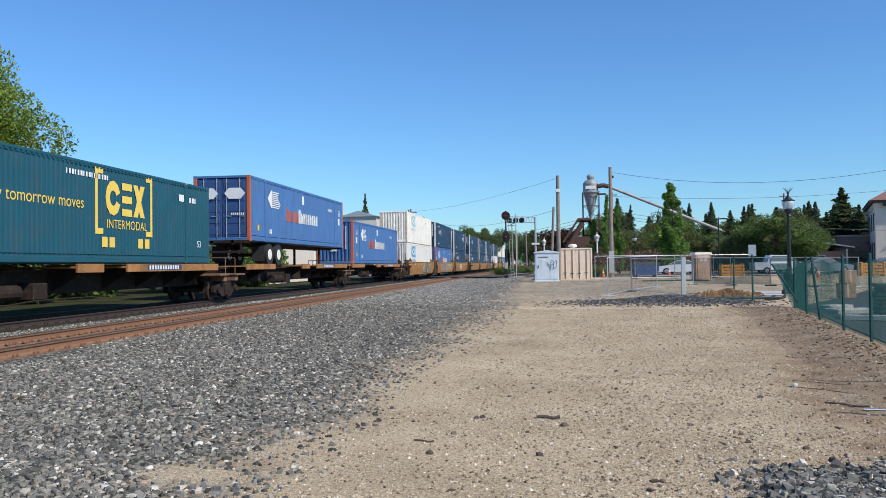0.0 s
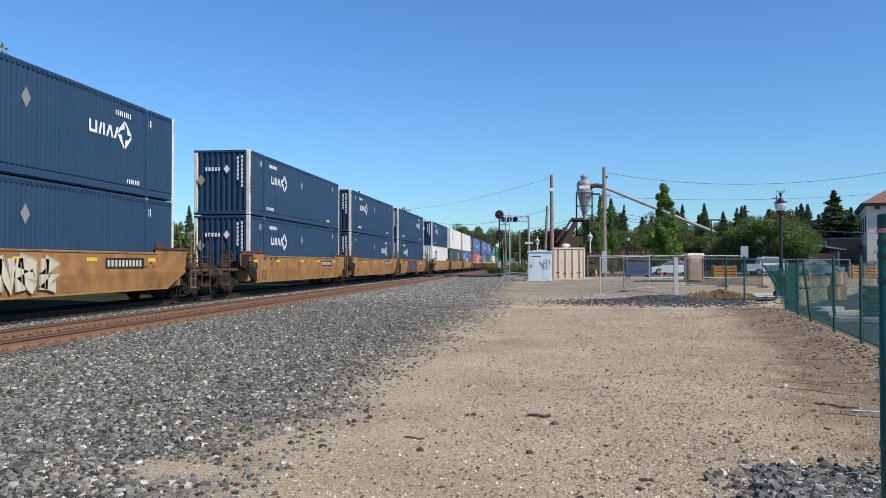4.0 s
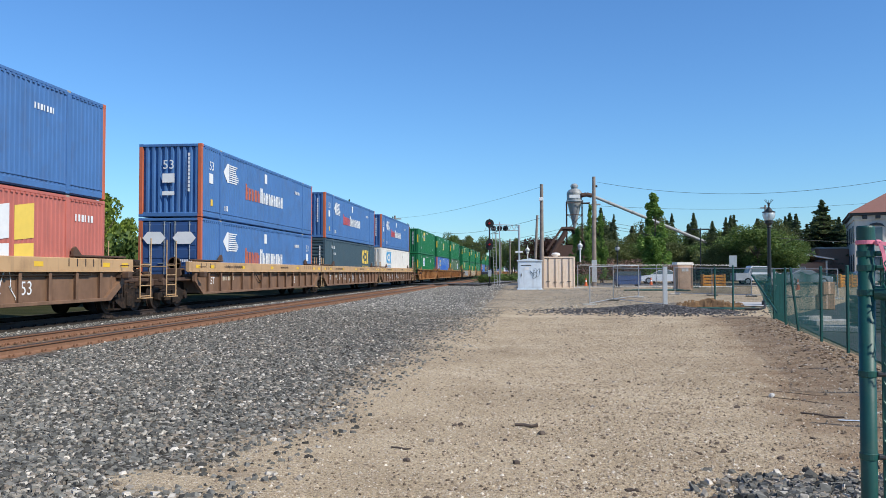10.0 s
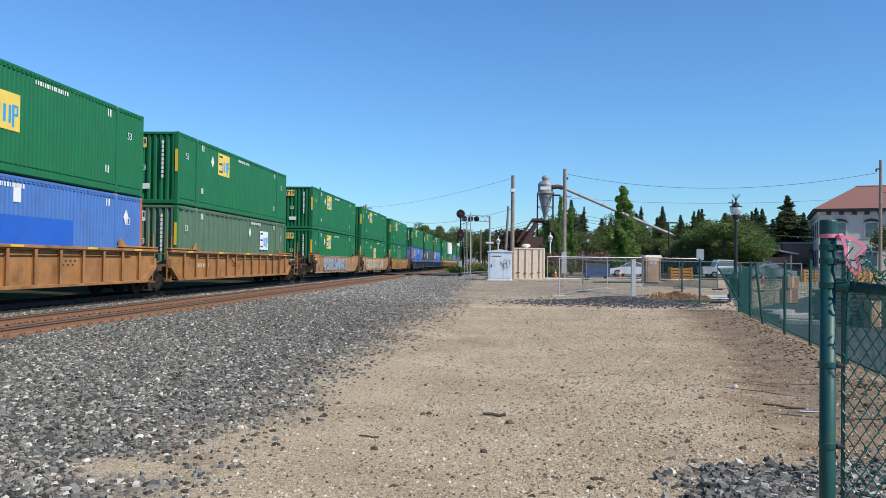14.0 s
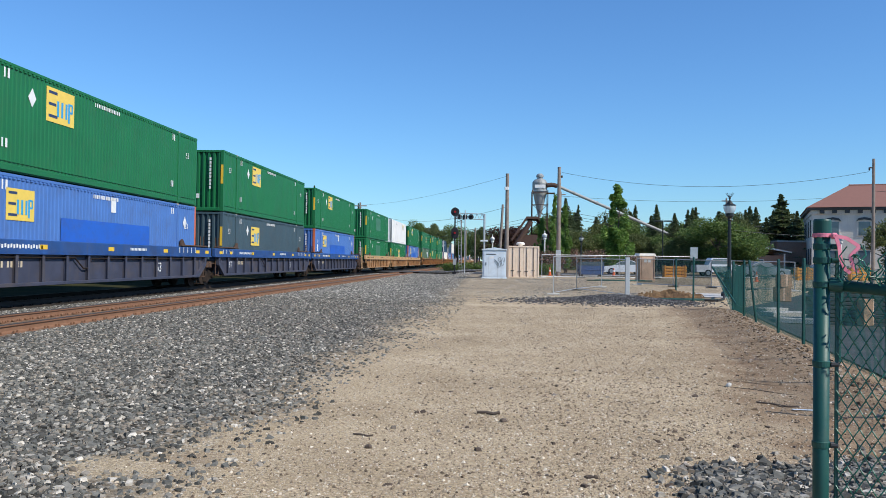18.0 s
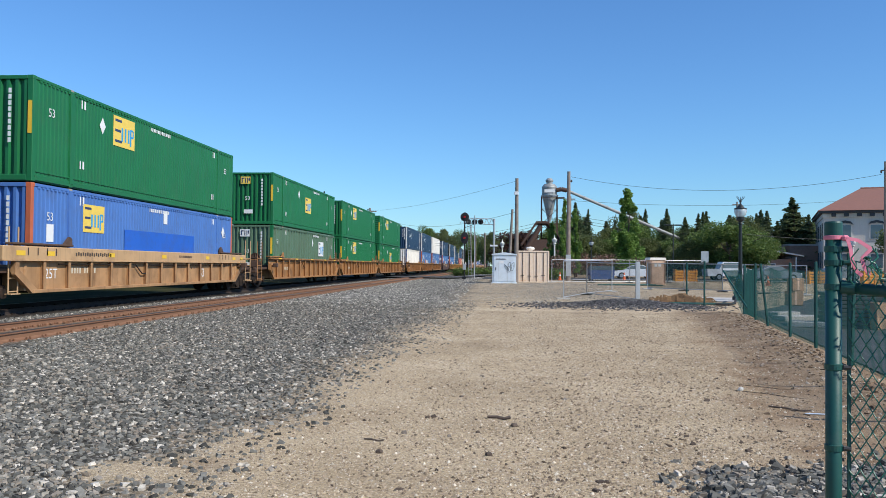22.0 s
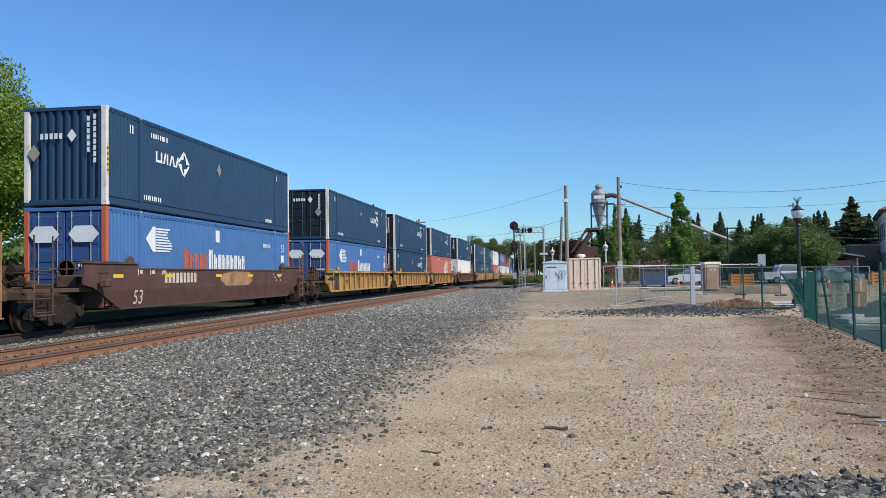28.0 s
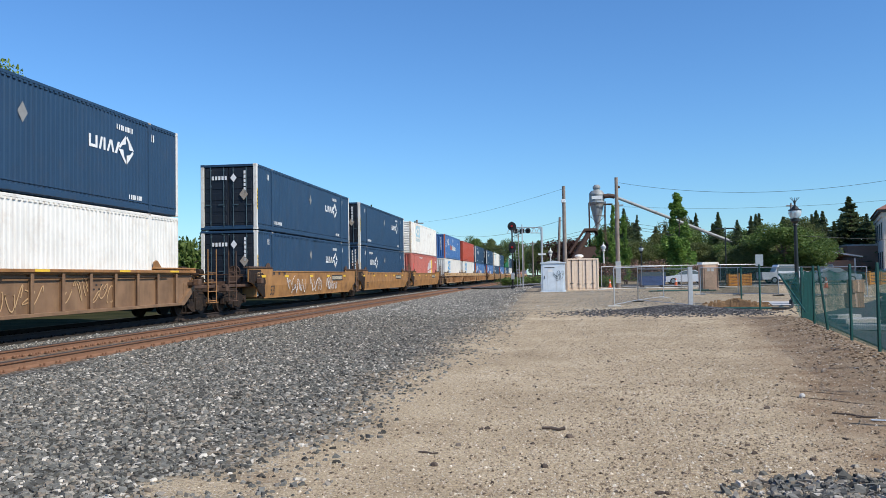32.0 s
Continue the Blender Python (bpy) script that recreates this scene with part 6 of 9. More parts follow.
def chassis():
    """The road chassis under the piggyback trailer, with its tandem wheels and landing legs."""
    ch = thing("trailer_chassis", "black steel trailer chassis with twin tandem wheels", "trailer chassis")
    part("frame_beams", Geo().box(-0.55, 0, 0.92, -0.4, CL, 1.12, 0.01).box(0.4, 0, 0.92, 0.55, CL, 1.12, 0.01).box(-1.25, 0, 0.98, 1.25, 0.2, 1.12, 0.01)
         .box(-1.2, 0.0, 0.55, 1.2, 0.1, 0.65, 0.01).box(-0.9, 0.02, 0.6, -0.82, 0.08, 1.0).box(0.82, 0.02, 0.6, 0.9, 0.08, 1.0).box(-1.2, CL - 0.2, 0.98, 1.2, CL, 1.12, 0.01), M["black_steel"], ch)
    for y in (2.6, 3.85):
        for x in (0.68, 0.98, -0.98, -1.28):
            w = part("wheel", cached("tyre", lambda: Geo().tube((0.0, 0, 0), (0.28, 0, 0), 0.5, n=24).mesh("tyre", M["rubber"])), None, ch, m=pose(x, y, 0.5))
            part("rim", cached("rim", lambda: Geo().tube((0.24, 0, 0), (0.295, 0, 0), 0.30, 0.24, n=20).tube((-0.01, 0, 0), (0.02, 0, 0), 0.29, n=16).mesh("rim", M["clean_white"])), None, w)
        part("axle", cached("axle", lambda: Geo().tube((-1.1, 0, 0), (1.1, 0, 0), 0.07, n=8).mesh("axle", M["black_steel"])), None, ch, m=pose(0, y, 0.5))
    for x in (-0.75, 0.75):
        part("landing_leg", cached("leg", lambda: Geo().box(-0.06, -0.06, 0.05, 0.06, 0.06, 0.98, 0.01).box(-0.16, -0.14, 0, 0.16, 0.14, 0.05, 0.01).mesh("landing_leg", M["black_steel"])), None, ch, m=pose(x, CL - 3.6, 0))
    for x in (0.65, -1.25):
        part("mudflap", Geo().box(x, 1.85, 0.2, x + 0.6, 1.88, 0.9), M["rubber"], ch)
    return ch


# ---- the consist: near end of each box along the train at 0 s, upper box, its end, lower box, its end, car, paint, graffiti ----
U = [13.18, 33.62, 52.48, 73.59, 93.02, 112.32, 135.92, 155.28, 173.95, 197.49, 216.74, 235.88, 259.17, 282.52, 301.81, 321.21, 344.51, 363.91, 383.22, 406.31, 425.76, 445.59,
     469.2, 488.78, 508.26, 531.54, 551.16, 571.01, 593.85, 612.98, 632.23, 655.37, 674.91, 693.38, 717.23, 740.24, 759.69, 779.08, 802.45, 826.07, 845.14, 864.84, 888.31, 907.9]
while len(U) < 57:
    U.append(U[-1] + (23.35 if len(U) in (45, 48, 51, 54) else 19.4))
CONSIST = """
- - teal r spine x 0
- - arrow d spine x 0
- - arrow r spine x 0
white r white_low r smooth brown 19
strokes r arrow r smooth brown 4
strokes_late r strokes r smooth brown 7
strokes r strokes r smooth brown 0
strokes r strokes_late r smooth brown 0
strokes_late r strokes r smooth brown 8
strokes r white_navy r smooth brown 9
white r slate h smooth brown 12
white r arrow r smooth brown 17
arrow_red r salmon r ribbed umber 21
arrow r arrow d ribbed umber 0
arrow_red r slate h ribbed umber 27
arrow_red r white_low r ribbed umber 33
green r green_white r ribbed orange 0
green_late r azure r ribbed orange 0
green r gray_green r ribbed orange 0
green r green r smooth tan 16
green r green_late r smooth tan 6
green r green_faded r smooth brown 10
green r azure r ribbed dark 0
green r slate_square r ribbed dark 0
green r azure r ribbed dark 0
green_faded r green_faded r ribbed tan 0
reefer r green_late r ribbed tan 0
green r azure r ribbed tan 0
green_late r gray_green r ribbed orange 0
green r green r ribbed orange 0
green h green_late r ribbed orange 0
strokes r white_blue_posts r ribbed orange 0
strokes r arrow r ribbed orange 0
white_plain h arrow r ribbed orange 0
strokes r arrow d smooth maroon 0
strokes_late d arrow d ribbed gold 0
strokes_late d strokes_late d ribbed gold 0
strokes_late d salmon d ribbed gold 0
strokes_late d white_plain d ribbed rust 36
strokes_late d strokes_late d smooth brown 11
strokes_late d strokes r smooth brown 0
white h salmon r smooth brown 0
arrow r white_low r ribbed tan 0
red r white_low r ribbed tan 0
strokes r arrow r ribbed tan 0
strokes d arrow r smooth brown 0
white r strokes r smooth brown 0
strokes r arrow r smooth brown 0
green r strokes r ribbed tan 0
strokes r white_low r ribbed tan 0
arrow r strokes r ribbed tan 0
strokes r strokes r smooth brown 0
white_plain r arrow r smooth brown 0
strokes r salmon r smooth brown 0
arrow r arrow r ribbed tan 0
strokes r strokes r ribbed tan 0
green r arrow r ribbed tan 0
""".split("\n")[1:-1]
TRAIN = []
PROTO = {}


def box_of(scheme, end, far=False):
    key = (scheme, end, far)
    if key in PROTO:
        return copy_thing(PROTO[key], pose(0, 0, 0))
    PROTO[key] = container(scheme, end, far)
    return PROTO[key]


def gap_of(k):
    if k < 0 or k + 1 >= len(U):
        return ("end", 7.2)
    g = U[k + 1] - U[k] - CL
    return ("art", g) if g < 4.4 else ("end", g)


CHORDS = {"gold": "car_gold", "umber": "chord_tan", "dark": "car_navy", "orange": "car_orange", "tan": "chord_tan", "rust": "car_orange"}
CAR_LABELS = {"brown": "brown slab-sided well car streaked with rust", "orange": "rusty orange-brown well car with upright side ribs", "tan": "faded tan well car with worn paint",
              "umber": "dark rusty brown ribbed well car with tan top chord", "dark": "grimy dark well car with blue top chord", "gold": "yellow-orange ribbed well car streaked with rust", "rust": "rusty brown ribbed well car with sprayed scrawls", "maroon": "maroon slab-sided well car with white markings"}
for k, row in enumerate(CONSIST):
    up, up_end, low, low_end, style, tone, spraying = row.split()
    ends = (gap_of(k - 1), gap_of(k))
    u = U[k]
    if style == "spine":
        TRAIN.append((spine_car("black and orange spine flat car carrying a box", ends, k == 0), u, 0.0))
        lift = 1.46
        if k == 1:
            TRAIN.append((chassis(), u, 1.39))
            lift = 2.45
        TRAIN.append((box_of(low, low_end), u, lift))
        continue
    if style == "smooth":
        car = well_smooth("car_" + tone, CAR_LABELS[tone] + (" and sprayed graffiti" if spraying != "0" or k in MURALS else ""), ends, 0 if k in MURALS else int(spraying), MURALS.get(k, ()))
    else:
        car = well_ribbed("car_" + tone, CHORDS[tone], CAR_LABELS[tone], ends, k < 44, tone in ("dark", "tan", "umber"), int(spraying))
    TRAIN.append((car, u, 0.0))
    TRAIN.append((box_of(low, low_end, k > 42), u, CB))
    TRAIN.append((box_of(up, up_end, k > 42), u, CB + CH + 0.035))

# seconds and metres that the train has gone
RUN_T = [0, 1, 2, 3, 6, 8, 10, 12, 14, 17, 19, 21, 23, 25, 28, 30, 32]
RUN_S = [-0.0, 25.54, 51.1, 76.4, 151.77, 202.22, 252.24, 302.16, 352.14, 426.72, 476.45, 525.64, 574.64, 623.17, 695.65, 743.99, 792.38]


def motions():
    for ob, u, z in TRAIN:
        walk(ob, [(t, pose(TRACK_X, u - s, RAIL_Z + z)) for t, s in zip(RUN_T, RUN_S)])


# ---- materials of the surroundings ----
def mesh_fabric_glass():
    """Clear, slightly milky lamp glass."""
    m = bpy.data.materials.new("lamp_glass")
    m.use_nodes = True
    b = m.node_tree.nodes["Principled BSDF"]
    b.inputs["Base Color"].default_value = (0.75, 0.78, 0.78, 1)
    b.inputs["Roughness"].default_value = 0.12
    b.inputs["Alpha"].default_value = 0.55
    return m


M["old_zinc"] = material("old_zinc", (0.33, 0.34, 0.33), rough=0.55, metal=0.25, dirt=(0.14, 0.12, 0.09), dirt_amount=0.5, dirt_scale=1.5, streaks=0.35, streak_color=(0.13, 0.11, 0.09))
M["wood_pole"] = material("wood_pole", (0.25, 0.205, 0.17), rough=0.9, vary=0.2, vary_scale=3, streaks=0.5, streak_color=(0.09, 0.065, 0.05), bump=0.5, grain=30)
M["galvanized"] = material("galvanized", (0.52, 0.53, 0.53), rough=0.45, metal=0.5, dirt=GRIME, dirt_amount=0.25, dirt_scale=6)
M["silver_paint"] = material("silver_paint", (0.68, 0.75, 0.80), rough=0.45, metal=0.15, dirt=(0.25, 0.22, 0.18), dirt_amount=0.3, dirt_scale=3, streaks=0.2, streak_color=(0.2, 0.17, 0.13))
M["beige_paint"] = material("beige_paint", (0.87, 0.68, 0.51), rough=0.55, dirt=RUST, dirt_amount=0.2, dirt_scale=3, streaks=0.25, streak_color=(0.3, 0.16, 0.08))
M["green_paint"] = material("green_paint", (0.006, 0.072, 0.06), rough=0.5, dirt=(0.16, 0.14, 0.1), dirt_amount=0.2, dirt_scale=9, vary=0.12, bump=0.12)
M["green_wire"] = material("green_wire", (0.02, 0.15, 0.10), rough=0.4, vary=0.15)
M["wire"] = material("wire", (0.03, 0.03, 0.03), rough=0.6, bump=0)
M["signal_black"] = material("signal_black", (0.015, 0.015, 0.015), rough=0.55, vary=0.1)
M["black_iron"] = material("black_iron", (0.014, 0.018, 0.016), rough=0.45, vary=0.1)
M["frosted"] = material("frosted", (0.72, 0.74, 0.74), rough=0.25, vary=0.04, bump=0)
M["lamp_glass"] = mesh_fabric_glass()
M["plywood"] = material("plywood", (0.66, 0.44, 0.30), rough=0.7, dirt=(0.3, 0.2, 0.12), dirt_amount=0.3, streaks=0.3, streak_color=(0.33, 0.21, 0.12))
M["blue_steel"] = material("blue_steel", (0.035, 0.08, 0.2), rough=0.45, dirt=RUST, dirt_amount=0.25, dirt_scale=4, streaks=0.2)
M["orange_plastic"] = material("orange_plastic", (0.72, 0.30, 0.03), rough=0.5, dirt=GRIME, dirt_amount=0.2)
M["cone_orange"] = material("cone_orange", (0.75, 0.14, 0.03), rough=0.5)
M["stucco"] = material("stucco", (0.66, 0.60, 0.52), rough=0.9, vary=0.05, dirt=(0.4, 0.35, 0.3), dirt_amount=0.2, streaks=0.15, bump=0.3)
M["roof_red"] = material("roof_red", (0.26, 0.12, 0.085), rough=0.8, vary=0.12, dirt=(0.16, 0.09, 0.07), dirt_amount=0.3)
M["shingle"] = material("shingle", (0.40, 0.27, 0.2), rough=0.9, vary=0.15)
M["brick_wall"] = material("brick_wall", (0.36, 0.22, 0.16), rough=0.9, vary=0.15)
M["dark_glass"] = material("dark_glass", (0.10, 0.14, 0.16), rough=0.08, vary=0.05, bump=0, spec=0.8)
M["trim_dark"] = material("trim_dark", (0.05, 0.05, 0.05), rough=0.6)
M["asphalt"] = material("asphalt", (0.045, 0.047, 0.049), rough=0.9, vary=0.12, vary_scale=1, dirt=(0.2, 0.18, 0.15), dirt_amount=0.3, dirt_scale=0.5, bump=0.4)
M["concrete"] = material("concrete", (0.50, 0.48, 0.44), rough=0.9, vary=0.08, dirt=(0.3, 0.26, 0.2), dirt_amount=0.4, dirt_scale=0.8, bump=0.3)
M["car_white"] = material("car_white", (0.72, 0.73, 0.74), rough=0.2, vary=0.02, bump=0)
M["car_silver"] = material("car_silver", (0.35, 0.37, 0.40), rough=0.25, metal=0.5, vary=0.02, bump=0)
M["old_rust"] = material("old_rust", (0.09, 0.05, 0.036), rough=0.85, vary=0.25, streaks=0.4, streak_color=(0.07, 0.04, 0.03))
M["pink_tape"] = material("pink_tape", (0.75, 0.22, 0.30), rough=0.55, vary=0.1)
M["cardboard"] = material("cardboard", (0.36, 0.22, 0.13), rough=0.85, vary=0.15)
M["mulch"] = material("mulch", (0.27, 0.165, 0.085), rough=0.95, vary=0.3, vary_scale=20, bump=0.8, grain=30, bump_dist=0.02)
M["bark"] = material("bark", (0.12, 0.09, 0.07), rough=0.95, vary=0.2, bump=0.6, grain=20, bump_dist=0.02)
lit = bpy.data.materials.new("signal_red_light")
lit.use_nodes = True
lit.node_tree.nodes["Principled BSDF"].inputs["Base Color"].default_value = (0.4, 0.02, 0.02, 1)
lit.node_tree.nodes["Principled BSDF"].inputs["Emission Color"].default_value = (1.0, 0.06, 0.08, 1)
lit.node_tree.nodes["Principled BSDF"].inputs["Emission Strength"].default_value = 0.22


def net_material():
    """Green privacy netting: fine open weave."""
    m = bpy.data.materials.new("green_net")
    m.use_nodes = True
    n, l = m.node_tree.nodes, m.node_tree.links
    b = n["Principled BSDF"]
    b.inputs["Base Color"].default_value = (0.005, 0.075, 0.06, 1)
    b.inputs["Roughness"].default_value = 0.6
    tc = n.new("ShaderNodeTexCoord")
    no = n.new("ShaderNodeTexNoise")
    no.inputs["Scale"].default_value = 1.3
    l.new(tc.outputs["Object"], no.inputs["Vector"])
    mr = n.new("ShaderNodeMapRange")
    mr.inputs["From Min"].default_value, mr.inputs["From Max"].default_value = 0.3, 0.7
    mr.inputs["To Min"].default_value, mr.inputs["To Max"].default_value = 0.45, 0.65
    l.new(no.outputs["Fac"], mr.inputs["Value"])
    l.new(mr.outputs[0], b.inputs["Alpha"])
    return m


M["green_net"] = net_material()
M["net_thread"] = material("net_thread", (0.006, 0.075, 0.062), rough=0.55, vary=0.2, vary_scale=2, bump=0)


def mesh_fabric(name, color, alpha):
    """Chain-link seen from afar, too fine to build wire by wire."""
    m = bpy.data.materials.new(name)
    m.use_nodes = True
    b = m.node_tree.nodes["Principled BSDF"]
    b.inputs["Base Color"].default_value = (*color, 1)
    b.inputs["Metallic"].default_value = 0.5
    b.inputs["Roughness"].default_value = 0.5
    b.inputs["Alpha"].default_value = alpha
    return m


M["far_link"] = mesh_fabric("far_link", (0.14, 0.14, 0.14), 0.09)


def leaf_material(name, dark, light, yellow=None):
    m = bpy.data.materials.new(name)
    m.use_nodes = True
    n, l = m.node_tree.nodes, m.node_tree.links
    b = n["Principled BSDF"]
    b.inputs["Roughness"].default_value = 0.6
    b.inputs["Specular IOR Level"].default_value = 0.3
    geo = n.new("ShaderNodeNewGeometry")
    r = n.new("ShaderNodeValToRGB")
    r.color_ramp.elements[0].color = (*dark, 1)
    r.color_ramp.elements[1].color = (*light, 1)
    if yellow:
        r.color_ramp.elements.new(0.92).color = (*light, 1)
        r.color_ramp.elements[2].color = (*yellow, 1)
    l.new(geo.outputs["Random Per Island"], r.inputs[0])
    l.new(r.outputs[0], b.inputs["Base Color"])
    tr = n.new("ShaderNodeBsdfTranslucent")
    l.new(r.outputs[0], tr.inputs["Color"])
    mx = n.new("ShaderNodeMixShader")
    mx.inputs[0].default_value = 0.36
    l.new(b.outputs[0], mx.inputs[1])
    l.new(tr.outputs[0], mx.inputs[2])
    l.new(mx.outputs[0], n["Material Output"].inputs["Surface"])
    return m


LEAF = {
    "broad": leaf_material("broad_leaf", (0.06, 0.115, 0.025), (0.19, 0.26, 0.07)),
    "bright": leaf_material("bright_leaf", (0.09, 0.16, 0.02), (0.30, 0.37, 0.06), (0.42, 0.46, 0.09)),
    "poplar": leaf_material("poplar_leaf", (0.09, 0.19, 0.035), (0.26, 0.39, 0.09)),
    "conifer": leaf_material("conifer_leaf", (0.055, 0.085, 0.038), (0.165, 0.20, 0.085)),
    "olive": leaf_material("olive_leaf", (0.07, 0.10, 0.03), (0.21, 0.235, 0.085)),
    "purple": leaf_material("purple_leaf", (0.05, 0.022, 0.02), (0.11, 0.06, 0.04)),
    "oleander": leaf_material("oleander_leaf", (0.05, 0.07, 0.025), (0.30, 0.17, 0.13), (0.62, 0.32, 0.32)),
}


# ---- trees ----
def leaves(name, pts, size, mat, rng, flat=0.0):
    """Small bent leaf faces at pts, each a clump seen as one."""
    k = len(pts)
    a = rng.normal(size=(k, 3))
    a /= np.linalg.norm(a, axis=1)[:, None]
    b = rng.normal(size=(k, 3))
    b[:, 2] *= 1 - flat
    b -= (a * b).sum(1)[:, None] * a
    b /= np.linalg.norm(b, axis=1)[:, None]
    s = size * rng.uniform(0.5, 1.2, (k, 1))
    v = np.stack([pts - a * s, pts + b * s * 0.55, pts + a * s, pts - b * s * 0.55 + np.cross(a, b) * s * 0.25], 1)
    me = bpy.data.meshes.new(name)
    me.vertices.add(k * 4)
    me.vertices.foreach_set("co", v.reshape(-1))
    me.loops.add(k * 4)
    me.loops.foreach_set("vertex_index", np.arange(k * 4))
    me.polygons.add(k)
    me.polygons.foreach_set("loop_start", np.arange(0, k * 4, 4))
    me.update(calc_edges=True)
    me.materials.append(mat)
    return me


def tree_points(kind, h, w, rng, n):
    """Where the leaves of a crown of height h and width w stand."""
    if kind == "conifer":
        tiers, per = 38, 9
        tz = np.linspace(0.06, 0.985, tiers) * h
        tr = w / 2 * ((1 - tz / h) ** 0.95 + 0.01) * rng.uniform(0.7, 1.12, tiers)
        i = np.minimum((rng.random(n) ** 1.35 * tiers).astype(int), tiers - 1)
        j = rng.integers(0, per, n)
        ang = (np.arange(tiers) * 2.4)[:, None] + rng.uniform(0, 6.283, (tiers, per))
        length = rng.uniform(0.3, 1.35, (tiers, per))
        t = rng.random(n) ** 0.6
        a = ang[i, j] + rng.normal(0, 0.16, n)
        r = tr[i] * length[i, j] * t
        z = tz[i] - 0.22 * r + rng.normal(0, 0.01 * h, n) * (1.15 - t) + rng.normal(0, 0.004 * h, n)
        return np.stack([r * np.cos(a), r * np.sin(a), np.clip(z, 0.02 * h, h)], -1)
    if kind == "poplar":
        c = 64
        cz = h * (0.08 + 0.9 * rng.random(c))
        prof = w / 2 * np.minimum(1, cz / h / 0.16) * np.clip(1.02 - cz / h, 0, 1) ** 0.62
        ca = rng.uniform(0, 6.283, c)
        cr = prof * rng.uniform(0.1, 0.95, c)
        rad = np.maximum(0.2, 0.27 * prof) * rng.uniform(0.6, 1.25, c)
        i = rng.integers(0, c, n)
        d = rng.normal(size=(n, 3))
        d /= np.linalg.norm(d, axis=1)[:, None]
        q = rad[i][:, None] * (rng.random((n, 1)) ** 0.4) * d * (1, 1, 1.9)
        return np.stack([cr[i] * np.cos(ca[i]), cr[i] * np.sin(ca[i]), cz[i]], -1) + q
    c = 34
    d = rng.normal(size=(c, 3))
    d /= np.linalg.norm(d, axis=1)[:, None]
    cen = d * (w / 2 * 0.72, w / 2 * 0.72, h * 0.36) * rng.uniform(0.55, 1.05, (c, 1)) + (0, 0, h * 0.58)
    cen[:, 2] = np.maximum(cen[:, 2], h * 0.16)
    rad = w * rng.uniform(0.10, 0.19, c)
    i = rng.integers(0, c, n)
    d = rng.normal(size=(n, 3))
    d /= np.linalg.norm(d, axis=1)[:, None]
    return cen[i] + rad[i][:, None] * d * (0.55 + 0.5 * rng.random((n, 1))) * (1, 1, 0.8)


def tree(kind, h, w, n, leaf, mat, seed, label, name="tree"):
    rng = np.random.default_rng(seed)
    t = thing(name, label, "tree" if name != "shrub" else "shrub")
    rt = max(0.09, w * 0.03)
    g = Geo()
    top = h * (0.95 if kind in ("conifer", "poplar") else 0.6)
    bends = [(0, 0, -0.4)] + [(rng.normal(0, 0.012) * h, rng.normal(0, 0.012) * h, top * q) for q in (0.25, 0.5, 0.75, 1.0)]
    for j, (a, b) in enumerate(zip(bends, bends[1:])):
        g.tube(a, b, rt * (1 - 0.22 * j), rt * (1 - 0.22 * (j + 1)), n=8, caps=False)
    part("trunk", g, M["bark"], t)
    for j in range(6 if kind == "broad" else 0):
        ang, z0 = rng.uniform(0, 6.283), top * rng.uniform(0.35, 0.9)
        e = (math.cos(ang) * w * 0.36, math.sin(ang) * w * 0.36, z0 + h * rng.uniform(0.12, 0.3))
        m = (e[0] * 0.45, e[1] * 0.45, z0 + (e[2] - z0) * 0.35)
        part("limb", Geo().tube((0, 0, z0), m, rt * 0.5, rt * 0.35, n=6, caps=False).tube(m, e, rt * 0.35, rt * 0.12, n=6, caps=False), M["bark"], t)
    part("crown", leaves("crown", tree_points(kind, h, w, rng, n), leaf, LEAF[mat], rng), None, t)
    return t


TREES = {}
def plant(key, x, y, top, width, turn=0.0, base=None):
    """A copy of a grown tree, scaled to its top height and width, on the ground at x, y."""
    src, h, w = TREES[key]
    z = ground_z(x, y) if base is None else base
    sc = Matrix.Diagonal((width / w, width / w, (top - z) / h, 1))
    ob = src if not src.get("planted") else copy_thing(src, pose(0, 0, 0))
    src["planted"] = 1
    ob.matrix_basis = pose(x, y, z, 0, 0, turn) @ sc
    return ob


TREES["broad_a"] = (tree("broad", 8, 8, 15000, 0.135, "broad", 11, "broad leafy green tree with a rounded uneven crown"), 8, 8)
TREES["broad_b"] = (tree("broad", 8, 8, 14000, 0.135, "olive", 12, "dusty olive-green leafy tree"), 8, 8)
TREES["bright"] = (tree("broad", 12, 12, 62000, 0.108, "bright", 13, "tall bright yellow-green leafy tree beside the line"), 12, 12)
TREES["small"] = (tree("broad", 5, 4, 5000, 0.13, "bright", 14, "small bright green leafy tree behind the tracks"), 5, 4)
TREES["poplar"] = (tree("poplar", 9, 3, 11000, 0.11, "poplar", 15, "tall narrow green poplar"), 9, 3)
TREES["conifer_a"] = (tree("conifer", 11, 6, 16000, 0.13, "conifer", 16, "dark green conifer with a pointed crown"), 11, 6)
TREES["conifer_b"] = (tree("conifer", 11, 4, 11000, 0.12, "conifer", 17, "slim dark conifer with tiered branches"), 11, 4)
TREES["purple"] = (tree("broad", 8, 7, 6000, 0.18, "purple", 18, "dark purple-leaved tree beyond the crossing"), 8, 7)
TREES["oleander"] = (tree("broad", 2.4, 4, 3500, 0.12, "oleander", 19, "flowering oleander shrub with pink blossoms", "shrub"), 2.4, 4)
TREES["scrub"] = (tree("broad", 2.5, 5, 4000, 0.18, "broad", 21, "dense green scrub along the far side of the line", "shrub"), 2.5, 5)
